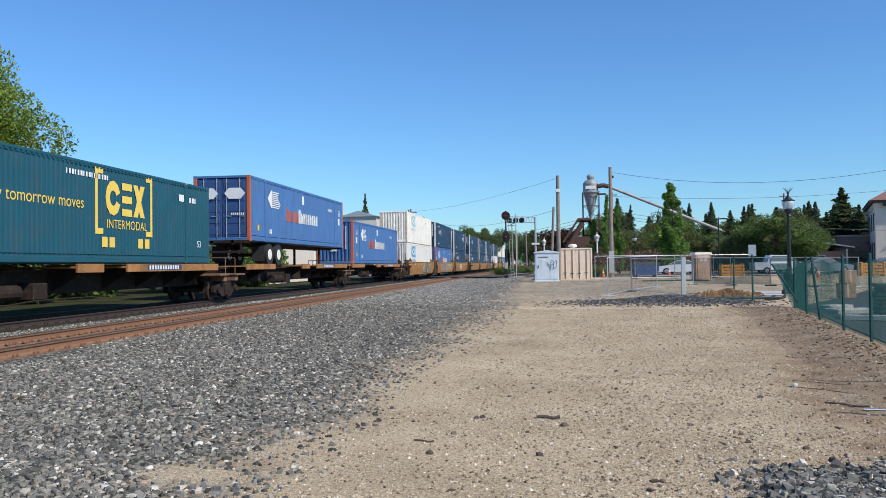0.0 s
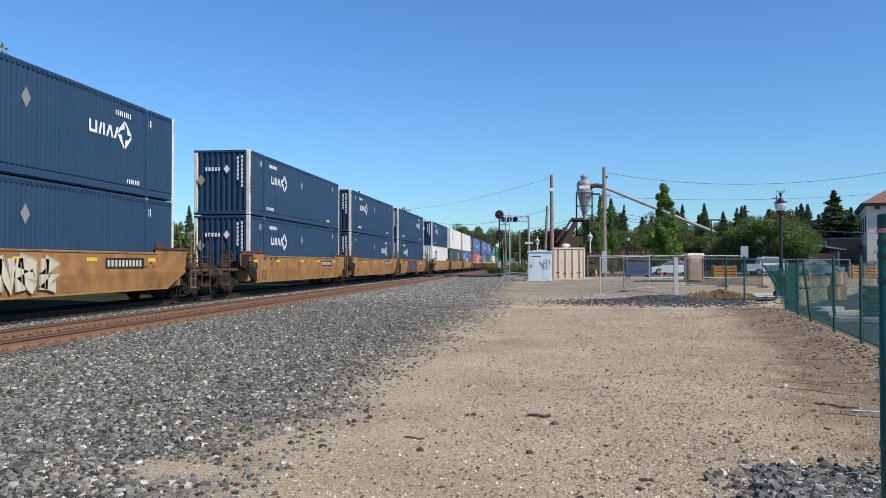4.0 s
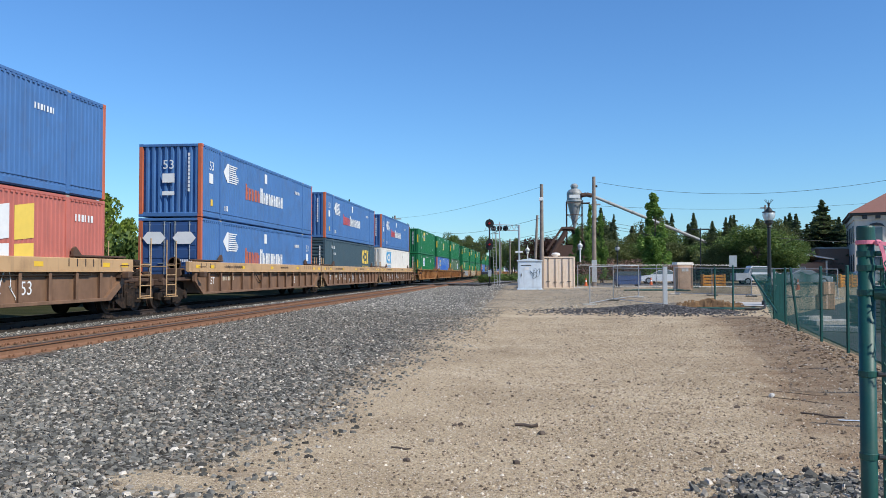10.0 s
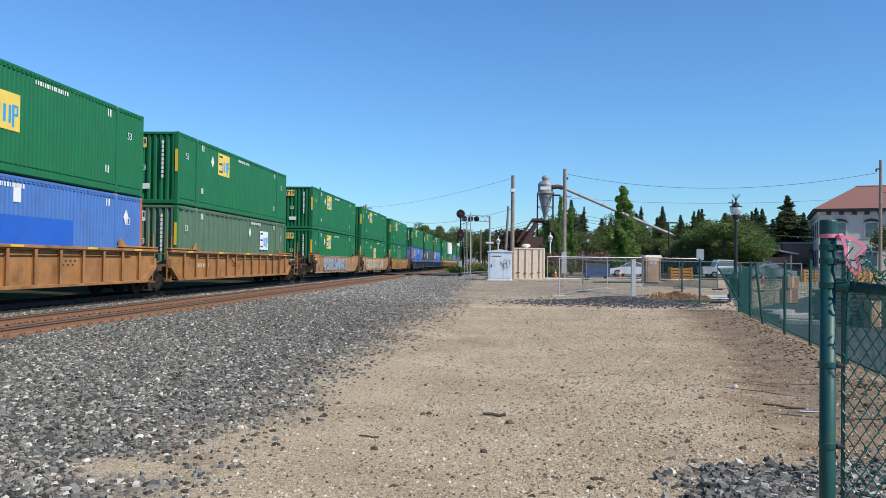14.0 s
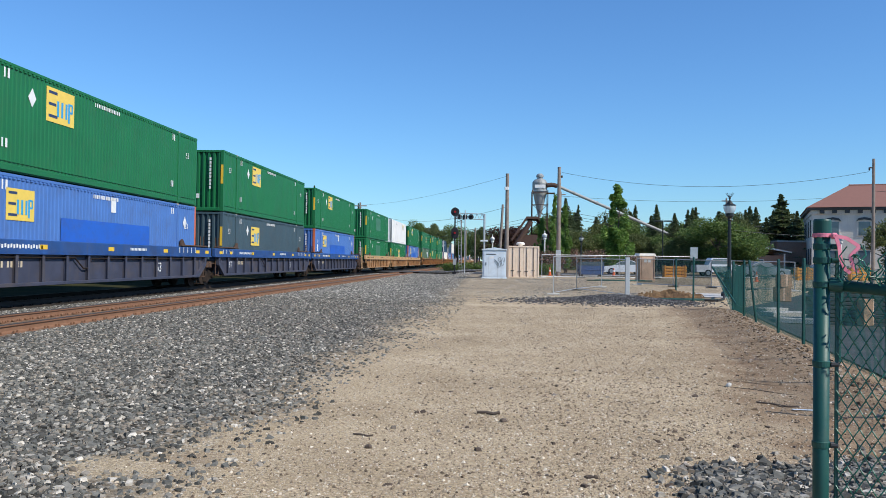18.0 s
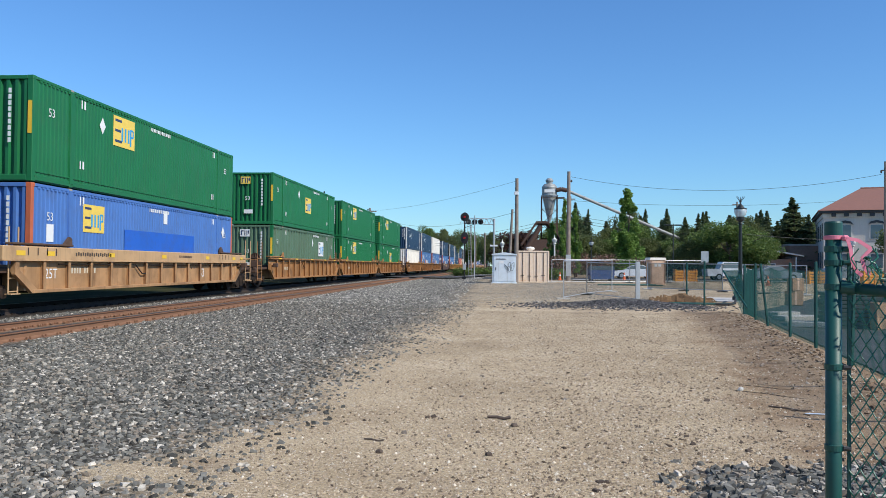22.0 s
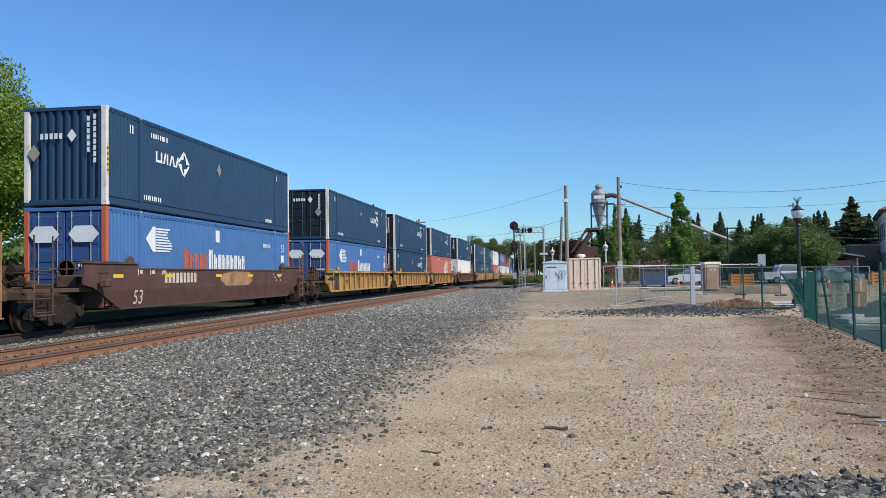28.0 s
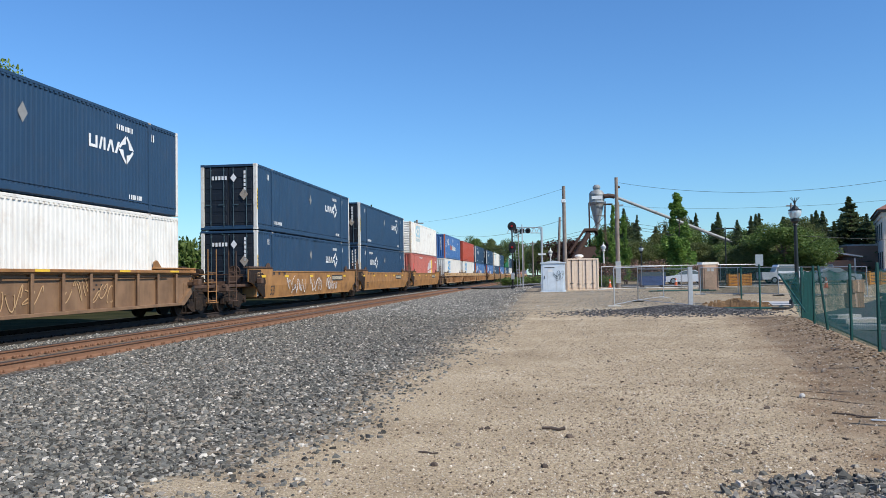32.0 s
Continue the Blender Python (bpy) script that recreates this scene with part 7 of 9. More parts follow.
TREES["hedge"] = (tree("broad", 1.4, 4, 2500, 0.11, "broad", 20, "low clipped green shrub", "shrub"), 1.4, 4)

# beside and behind the train
plant("bright", -35.2, 43, 14.2, 14.5)
plant("bright", -39, 33, 15, 13, 70)
plant("bright", -39.8, 46.5, 18.8, 13, 210)
plant("bright", -36, 24, 14, 12, 130)
plant("small", -32.0, 56, 8.2, 4.4)
plant("small", -32.4, 60, 6.6, 4.0, 50)
for x, y, h, w, k in ((-36.3, 80, 7.6, 3.6, "conifer_a"), (-27.3, 120, 12.6, 4.0, "conifer_b"), (-21.6, 126, 10.4, 3.6, "conifer_b"), (-19.8, 128, 9.8, 4.5, "broad_b"), (-23, 150, 10.6, 6, "broad_b"), (-20.5, 152, 9.8, 4, "broad_b"),
                      (-18, 185, 11.0, 8, "broad_a"), (-15.5, 215, 12, 9, "broad_b"), (-12, 260, 13.5, 14, "broad_a"), (-6, 275, 13, 13, "broad_b"), (0, 290, 13, 13, "broad_a"), (-20, 240, 12, 10, "broad_b"),
                      (-32, 150, 10, 8, "broad_a"), (-45, 110, 9, 9, "broad_b"), (-52, 90, 9, 9, "broad_a"), (-60, 60, 10, 10, "broad_a")):
    plant(k, x, y, h, w, (x * 37 + y * 11) % 360)
for i in range(15):
    plant("scrub", -22.6 - 0.9 * (i % 3), 6 + i * 4.4, 2.3 + 0.5 * ((i * 3) % 4), 5.2, i * 71)
# beyond the crossing and along the street
for x, y, h, w, k in ((1.8, 128, 7.6, 9.5, "purple"), (-3.5, 190, 10, 7, "broad_b"), (4.2, 150, 8.0, 7, "broad_a"), (5.2, 88, 6.2, 2.6, "poplar"), (6.5, 87, 8.7, 2.2, "poplar"), (7.7, 89, 7.8, 2.2, "poplar"), (12.9, 85, 9.6, 4.6, "poplar"),
                      (9.8, 112, 10.4, 6.5, "conifer_a"), (13.2, 128, 10.6, 4.4, "conifer_b"), (10.4, 100, 5.6, 6.5, "broad_b"), (14.6, 100, 5.9, 6, "broad_a"), (17.6, 98, 5.3, 6, "broad_b"), (20.6, 96, 5.0, 6.4, "broad_a"),
                      (18.2, 126, 11.0, 4.0, "conifer_b"), (20.0, 132, 12.2, 3.6, "conifer_b"), (16.6, 122, 8.6, 5, "conifer_a"), (23.8, 108, 8.2, 5.5, "conifer_a"), (26.0, 110, 8.8, 5, "conifer_b"), (28.6, 116, 8.2, 4.4, "conifer_b"),
                      (24.2, 88, 6.6, 10.5, "broad_a"), (27.0, 90, 5.8, 6.5, "broad_a"), (20.8, 90, 4.8, 7, "broad_b"), (31.5, 108, 8.8, 6, "broad_b"), (34.2, 112, 9.0, 5, "conifer_b"), (38.2, 110, 11.0, 11.5, "conifer_a"), (39.4, 112, 9.2, 9.0, "conifer_a"),
                      (36.0, 109, 7.8, 6, "conifer_b"), (41.0, 116, 9.4, 6, "conifer_b"), (44.0, 120, 9.4, 7, "conifer_a"), (22.6, 114, 9.2, 5, "conifer_b"),
                      (11.6, 122, 8.6, 6, "conifer_a"), (15.2, 118, 7.6, 7, "broad_b"), (19.0, 116, 8.0, 7, "broad_a"), (21.4, 124, 10.4, 5, "conifer_a"), (25.0, 126, 10.6, 6, "conifer_a"), (27.6, 104, 7.2, 7, "broad_b"), (30.0, 124, 10.0, 6, "conifer_a"), (32.6, 120, 9.4, 7, "broad_b"), (39.4, 124, 10.2, 7, "conifer_a"), (7.6, 124, 8.0, 6, "broad_a"), (36.4, 74, 6.6, 7.5, "broad_b"), (40.6, 76, 6.4, 7, "broad_b")):
    plant(k, x, y, h, w, (x * 53 + y * 17) % 360)
for x, y, h, w in ((5.4, 80, 2.6, 4.5), (8.2, 92, 3.0, 5), (11.4, 93, 2.9, 5.5), (15.4, 94, 2.6, 5), (19.4, 94, 2.4, 5), (3.2, 84, 2.2, 4)):
    plant("oleander", x, y, h, w, x * 40)
for i in range(16):
    plant(("conifer_a", "broad_b", "conifer_b", "broad_a")[(i * 3 + i // 3) % 4], 7.5 + i * 3.3, 136 + (i * 7) % 9, 8.9 + 2.4 * ((i * 5) % 7) / 6 + 0.02 * i, 7.5 + (i * 3) % 4, i * 47)
for x, y, h, w in ((-2.2, 104, 1.3, 5), (-0.2, 100, 1.1, 4), (4.6, 74, 1.3, 2.6), (-6, 112, 1.2, 4)):
    plant("hedge", x, y, h, w, x * 33)


# ---- road, crossing, pavement ----
def sheet(name, label, cat, x0, x1, y0, y1, mat, lift, step=2.0):
    xs, ys = np.arange(x0, x1 + 0.01, step), np.arange(y0, y1 + 0.01, step)
    v = [(x, y, ground_z(x, y) + lift) for y in ys for x in xs]
    w = len(xs)
    f = [(j * w + i, j * w + i + 1, j * w + w + i + 1, j * w + w + i) for j in range(len(ys) - 1) for i in range(w - 1)]
    g = Geo()
    g.v, g.f = v, f
    return tagged(new(name, g.mesh(name, mat)), label, cat, kind="structure")


sheet("road", "grey asphalt street beyond the lot", "road", -2, 80, 74, 88, M["asphalt"], 0.03)
def yard():
    """Asphalt that starts at the green fence and runs off to the east."""
    ys = np.arange(4, 52.1, 1.5)
    g = Geo()
    cols = [0, 0.6, 1.5, 3, 6, 12, 24, 50]
    g.v = [(x, y, ground_z(x, y) + 0.025) for y in ys for x in [3.25 + 0.1805 * y + max(0.0, 0.35 * (y - 28)) + c for c in cols]]
    w = len(cols)
    g.f = [(j * w + i, j * w + i + 1, j * w + w + i + 1, j * w + w + i) for j in range(len(ys) - 1) for i in range(w - 1)]
    tagged(new("road", g.mesh("road", M["asphalt"])), "dark asphalt construction yard behind the green fence", "road", kind="structure")


yard()
sheet("road", "street over the railway crossing", "road", -30, -2, 88, 96, M["asphalt"], 0.15)
sheet("pavement", "pale concrete pavement along the street", "pavement", 6, 70, 70, 73, M["concrete"], 0.08, 1.0)
sheet("pavement", "pale concrete pavement beyond the crossing", "pavement", -6, 8, 97, 100, M["concrete"], 0.14, 1.0)
sheet("pavement", "pale concrete slab beside the fence", "pavement", 9.6, 11.6, 37, 41, M["concrete"], 0.035, 1.0)
for i, (x, y, a, w, d) in enumerate(((8.6, 24.2, 14, 1.3, 0.7), (8.0, 21.5, -20, 1.2, 0.6), (8.9, 26.4, 30, 1.0, 0.5))):
    s = thing("concrete_slab", "loose pale concrete slab lying in the yard", "slab", group="slabs in the yard", m=pose(x, y, ground_z(x, y) + 0.03, 0, 0, a))
    part("slab", Geo().box(-w / 2, -d / 2, 0, w / 2, d / 2, 0.14, 0.015), M["concrete"], s)


# ---- near fence: post, rail, chain link, pink tape ----
def near_fence():
    base = Vector((1.2, 3.0, 0))
    along = Vector((0.90, -0.43, 0)).normalized()
    f = thing("chain_link_fence", "green chain-link fence with round post and bent mesh", "fence")
    part("post", Geo().lathe([(0.0275, -0.3), (0.0275, 1.665)], 32, base), M["green_paint"], f, smooth=True)
    part("post_cap", Geo().lathe([(0.0285, 1.652), (0.0305, 1.655), (0.0305, 1.708), (0.028, 1.714), (0.0, 1.716)], 32, base), M["green_paint"], f)
    for z in (1.615, 1.565, 1.478, 1.19, 0.90, 0.42):
        band = part("tension_band", Geo().lathe([(0.0285, z - 0.012), (0.031, z - 0.010), (0.031, z + 0.010), (0.0285, z + 0.012)], 20, base), M["green_paint"], f)
        p = base + along * 0.031
        part("bolt", Geo().tube((p.x, p.y - 0.006, z), (p.x + along.x * 0.024, p.y - 0.006 + along.y * 0.024, z), 0.007, n=6).box(p.x - 0.004, p.y - 0.012, z - 0.009, p.x + 0.022, p.y + 0.004, z + 0.009, 0.002), M["green_paint"] if z > 1.2 else M["trim_dark"], band)
    a = base + along * 0.025
    b = base + along * 1.6
    part("top_rail", Geo().tube((a.x, a.y, 1.478), (b.x, b.y, 1.33), 0.0205, n=18), M["green_paint"], f, smooth=True)
    part("rail_end", Geo().tube((a.x, a.y, 1.478), (a.x + along.x * 0.045, a.y + along.y * 0.045, 1.474), 0.025, n=18), M["green_paint"], f)
    c = base + along * 0.05
    part("tension_bar", Geo().box(c.x - 0.007, c.y - 0.003, 0.08, c.x + 0.007, c.y + 0.003, 1.60, 0.002), M["green_paint"], f)
    # woven wires, each a zigzag that locks into the next
    step, h = 0.039, 0.068
    rng = random.Random(5)
    for i in range(24):
        s0 = 0.056 + i * step * 0.5
        pts = []
        zt = 1.44 + (0.19 if i % 3 != 2 else 0.12)
        n = int((zt - 0.05) / (h / 4))
        for j in range(n + 1):
            z = 0.05 + j * h / 4
            loose = max(0.0, z - 1.44)
            ph = math.cos(j * math.pi / 2 + (math.pi if i % 2 else 0))
            s = s0 + step * 0.27 * ph + loose * (0.35 * math.sin(i * 2.1) + 0.1)
            out = 0.005 * math.sin(j * math.pi / 2) + loose * 0.4 * math.sin(i * 1.3 + z * 9)
            q = base + along * s
            pts.append((q.x + along.y * out, q.y - along.x * out, z + loose * 0.15 * math.sin(i * 3)))
        part("wire", Geo().path(pts, 0.0024, n=5), M["green_wire"], f)
    for i in range(11):
        q = base + along * (0.05 + 0.028 * i)
        pts = []
        for j in range(9):
            w = j / 8
            pts.append((q.x + along.x * 0.10 * w + rng.uniform(-0.014, 0.014), q.y + along.y * 0.10 * w + rng.uniform(-0.02, 0.02), 1.53 + 0.075 * math.sin(w * 3.0 + i) * (0.5 + 0.5 * w) + 0.004 * i + rng.uniform(-0.012, 0.012)))
        part("bent_wire", Geo().path(pts, 0.0024, n=5), M["green_wire"], f)
    # plastic tape tied round the post
    t = thing("flagging_tape", "pink plastic flagging tape tied round the green post", "tape")
    part("knot_band", Geo().lathe([(0.0308, 1.648), (0.0335, 1.649), (0.0335, 1.662), (0.0308, 1.663)], 24, base).box(base.x + 0.016, base.y - 0.043, 1.642, base.x + 0.04, base.y - 0.026, 1.664, 0.006), M["pink_tape"], t)

    def ribbon(pts, w):
        g = Geo()
        for (p, q) in zip(pts, pts[1:]):
            d = Vector((q[0] - p[0], 0, q[2] - p[2])).normalized()
            o = Vector((-d.z, 0.0, d.x)) * w / 2
            g.quad(Vector(p) - o, Vector(q) - o, Vector(q) + o, Vector(p) + o)
            g.quad(Vector(p) - o + Vector((0, 0.003, 0)), Vector(p) + o + Vector((0, 0.003, 0)), Vector(q) + o + Vector((0, 0.003, 0)), Vector(q) - o + Vector((0, 0.003, 0)))
        return g
    k = (base.x + 0.03, base.y - 0.045, 1.652)
    part("tape_end", ribbon([k, (k[0] + 0.012, k[1], 1.615), (k[0] + 0.014, k[1] - 0.006, 1.575), (k[0] + 0.03, k[1] - 0.004, 1.535), (k[0] + 0.05, k[1] - 0.004, 1.52)], 0.0125), M["pink_tape"], t)
    part("tape_end", ribbon([k, (k[0] + 0.04, k[1] + 0.004, 1.645), (k[0] + 0.085, k[1] + 0.006, 1.615), (k[0] + 0.052, k[1] + 0.004, 1.58), (k[0] + 0.06, k[1], 1.545), (k[0] + 0.078, k[1], 1.522)], 0.0125), M["pink_tape"], t)


near_fence()


# ---- green net fence along the yard ----
def net_fence():
    f = thing("green_net_fence", "temporary green posts with sagging green privacy netting", "fence")
    spots = [(7.95, 27.2, 0), (7.72, 26.5, 0), (7.1, 23.3, 0), (6.68, 20.9, -7), (6.17, 17.85, 0), (5.77, 15.35, 0), (5.3, 12.7, 2), (4.86, 10.2, -1), (4.45, 7.8, 0)]
    post = cached("net_post", lambda: Geo().box(-0.022, -0.022, -0.2, 0.022, 0.022, 1.62, 0.006).box(-0.032, -0.006, 0.0, 0.032, 0.006, 1.6, 0.002).mesh("post", M["green_paint"]))
    for x, y, lean in spots:
        part("post", post, None, f, m=pose(x, y, ground_z(x, y) - 0.02, 0, lean, 8))
    # netting hung between them
    for (x0, y0, _), (x1, y1, _) in zip(spots, spots[1:]):
        g = Geo()
        n = 10
        rows = []
        for i in range(n + 1):
            w = i / n
            x, y = x0 + (x1 - x0) * w, y0 + (y1 - y0) * w
            zb = ground_z(x, y)
            sag = 0.07 * math.sin(w * math.pi)
            bow = 0.05 * math.sin(w * math.pi * 2 + y)
            rows.append([(x + 0.035 + bow * q, y, zb + 0.02 + (1.47 - sag) * q) for q in (0, 0.33, 0.66, 1)])
        # upright threads close together, lighter cross threads
        length = math.hypot(x1 - x0, y1 - y0)
        k = round(length / 0.058)
        for i in range(k + 1):
            w = i / k
            x, y = x0 + (x1 - x0) * w, y0 + (y1 - y0) * w
            zb, top = ground_z(x, y) + 0.02, 1.47 - 0.07 * math.sin(w * math.pi)
            bow = 0.05 * math.sin(w * math.pi * 2 + y)
            g.tube((x + 0.035, y, zb), (x + 0.035 + bow * 0.5, y + 0.01, zb + top * 0.5), 0.0034, n=3, caps=False)
            g.tube((x + 0.035 + bow * 0.5, y + 0.01, zb + top * 0.5), (x + 0.035 + bow, y, zb + top), 0.0034, n=3, caps=False)
        for j in range(8):
            q = j / 7
            pts = [tuple(Vector(r[0]).lerp(Vector(r[3]), q)) for r in rows]
            for p0, p1 in zip(pts, pts[1:]):
                g.tube(p0, p1, 0.002 if j < 7 else 0.004, n=3, caps=False)
        part("netting", g, M["net_thread"], f)
    # the rolled end of the net, leaning
    part("brace", Geo().tube((7.35, 27.6, 1.45), (7.75, 25.6, 0.0), 0.03, n=8), M["green_paint"], f)
    part("folded_net", Geo().quad((7.32, 27.5, 1.48), (7.86, 27.3, 1.5), (7.84, 26.6, 0.05), (7.7, 26.3, 0.05)).quad((7.36, 27.56, 1.44), (7.9, 27.4, 1.47), (7.88, 27.0, 0.05), (7.72, 26.7, 0.05)), M["green_net"], f)


net_fence()


# ---- loose chain-link panels in the lot ----
def link_panel(x0, y0, x1, y1, h, label, posts=2, mat="galvanized", feet=True, fabric="far_link", tall=0.0):
    f = thing("fence_panel", label, "fence panel", group="temporary fence panels in the lot")
    d = Vector((x1 - x0, y1 - y0, 0))
    L = d.length
    d.normalize()
    for i in range(posts):
        w = i / (posts - 1)
        x, y = x0 + (x1 - x0) * w, y0 + (y1 - y0) * w
        z = ground_z(x, y)
        part("post", Geo().tube((x, y, z - 0.05), (x, y, z + h + tall), 0.024, n=8), M[mat], f)
        if feet:
            part("foot", Geo().box(x - 0.3, y - 0.12, z - 0.01, x + 0.3, y + 0.12, z + 0.07, 0.02), M["concrete"], f)
    za, zb = ground_z(x0, y0), ground_z(x1, y1)
    part("top_rail", Geo().tube((x0, y0, za + h), (x1, y1, zb + h), 0.02, n=8), M[mat], f)
    part("bottom_rail", Geo().tube((x0, y0, za + 0.1), (x1, y1, zb + 0.1), 0.02, n=8), M[mat], f)
    part("chain_link", Geo().quad((x0, y0, za + 0.1), (x1, y1, zb + 0.1), (x1, y1, zb + h), (x0, y0, za + h)), M[fabric], f)
    return f


link_panel(2.8, 38.0, 4.35, 42.6, 1.8, "galvanized chain-link panel standing on concrete feet")
link_panel(4.35, 42.6, 6.1, 46.0, 1.8, "galvanized chain-link panel open like a gate")
link_panel(4.35, 42.6, 6.05, 37.2, 1.7, "low sagging chain-link panel beside the pale post")
for x in (3.6, 6.6, 9.6, 12.6):
    link_panel(x, 60 + x * 0.25, x + 3.0, 60.75 + x * 0.25, 1.75, "galvanized chain-link fence along the street")
for i in range(4):
    link_panel(8.7 + i * 1.9, 49.5 - i * 1.2, 10.6 + i * 1.9, 48.3 - i * 1.2, 1.6, "chain-link panel hung with green netting", fabric="green_net" if i < 2 else "far_link")
wp = thing("pale_gate_post", "broad pale galvanized gate post in the lot", "post", m=pose(6.1, 37.2, ground_z(6.1, 37.2), 0, 0, 8))
part("post", Geo().box(-0.10, -0.05, -0.1, 0.10, 0.05, 1.78, 0.012).box(-0.02, -0.055, 0.05, 0.02, -0.047, 1.7), M["galvanized"], wp)
part("cap", Geo().box(-0.11, -0.06, 1.78, 0.11, 0.06, 1.80, 0.005), M["galvanized"], wp)
for x, y, h in ((8.6, 38.6, 1.75), (8.1, 33.2, 1.78)):
    p = thing("green_post", "dark green steel fence post standing alone", "post", group="green posts", m=pose(x, y, ground_z(x, y)))
    part("post", Geo().lathe([(0.038, -0.2), (0.038, h)], 12), M["green_paint"], p)
    part("cap", Geo().lathe([(0.043, h - 0.03), (0.043, h + 0.01), (0.02, h + 0.03)], 12), M["green_paint"], p)
sg = thing("road_sign", "small grey sign plate seen from behind on a post", "sign", m=pose(8.2, 33.6, ground_z(8.2, 33.6) - 0.15, 0, 0, 10))
part("post", Geo().box(-0.02, -0.02, -0.2, 0.02, 0.02, 2.3, 0.004), M["galvanized"], sg)
part("plate", Geo().box(-0.16, -0.03, 1.90, 0.16, -0.022, 2.36, 0.004), M["steel"], sg)
hp = thing("mulch_heap", "low heap of orange-brown mulch and straw", "heap", m=pose(8.1, 37.2, ground_z(8.1, 37.2) - 0.02))
g = Geo()
rng0 = random.Random(8)
for i in range(420):
    a, r = rng0.uniform(0, 6.28), rng0.random() ** 0.6
    x, y = math.cos(a) * r * 1.45, math.sin(a) * r * 1.3
    s = rng0.uniform(0.03, 0.10)
    g.box(x - s, y - s * 0.25, -0.02, x + s, y + s * 0.25, 0.02 + rng0.uniform(0.15, 0.42) * (1 - r), 0.0, m=pose(0, 0, 0, rng0.uniform(-8, 8), rng0.uniform(-8, 8), rng0.uniform(-20, 20)))
tagged(part("straw", g, M["mulch"], hp), kind="stuff")
hs = thing("hose", "black drain hose lying across the dirt", "hose")
part("tube", Geo().path([(8.6, 33.4, 0.07), (9.1, 33.4, 0.06), (9.5, 33.9, 0.1), (9.8, 34.8, 0.28), (10.1, 36.0, 0.45), (10.4, 37.2, 0.42)], 0.05, n=8), M["rubber"], hs)
st = thing("green_rail", "green fence rail lying on the ground", "rail", m=pose(7.9, 33.6, ground_z(7.9, 33.6) + 0.05, 0, 0, -4))
part("tube", Geo().tube((-1.5, 0, 0), (1.3, 0, 0), 0.03, n=8).tube((-1.1, 0.25, 0.02), (1.5, 0.2, 0.02), 0.03, n=8), M["green_paint"], st)
st = thing("green_rail", "green fence rails lying by the toilet", "rail", m=pose(8.5, 55.0, ground_z(8.5, 55) + 0.04, 0, 0, 4))
part("tube", Geo().tube((-2.2, 0, 0), (2.2, 0, 0), 0.04, n=8).tube((-1.6, 0.2, 0.02), (1.8, 0.25, 0.02), 0.04, n=8), M["green_paint"], st)


# ---- cabinet, storage container, toilet, bins ----
def cabinet():
    c = thing("relay_cabinet", "silver-painted steel railway relay cabinet with scrawled graffiti", "cabinet", m=pose(0.02, 57.0, ground_z(0, 57) - 0.02, 0, 0, 0))
    part("body", Geo().box(-0.84, 0, 0.05, 0.84, 1.5, 2.02, 0.02).box(-0.9, -0.05, 0, 0.9, 1.55, 0.08, 0.01), M["silver_paint"], c)
    part("roof", Geo().extrude([(-0.9, 2.02), (-0.9, 2.08), (0, 2.22), (0.9, 2.08), (0.9, 2.02)], "y", -0.08, 1.58), M["silver_paint"], c)
    d = part("door", Geo().box(-0.74, -0.03, 0.15, 0.72, 0.0, 1.93, 0.01), M["silver_paint"], c)
    part("handle", Geo().box(-0.62, -0.07, 0.95, -0.56, -0.03, 1.15, 0.01), M["trim_dark"], d)
    part("vent", Geo().box(-0.6, -0.045, 1.7, 0.1, -0.03, 1.76, 0.004), M["trim_dark"], d)
    decal("notice", [rect(-0.35, 0, 0.32, 0.18)], M["logo_white"], d, on_end(0, -0.036, 1.42))
    for cx, cz, r, w in ((0.16, 1.15, 0.16, 1.0), (0.36, 1.3, 0.14, 0.8), (0.36, 1.02, 0.15, 1.1), (0.58, 1.2, 0.2, 0.7)):
        pts = [(cx + r * w * math.cos(0.7 * i + cx * 9), -0.037, cz + r * 1.5 * math.sin(0.62 * i)) for i in range(12)]
        part("graffiti", Geo().path(pts, 0.011, n=4), M["slate"], d, "loose looping sprayed scrawl")


cabinet()


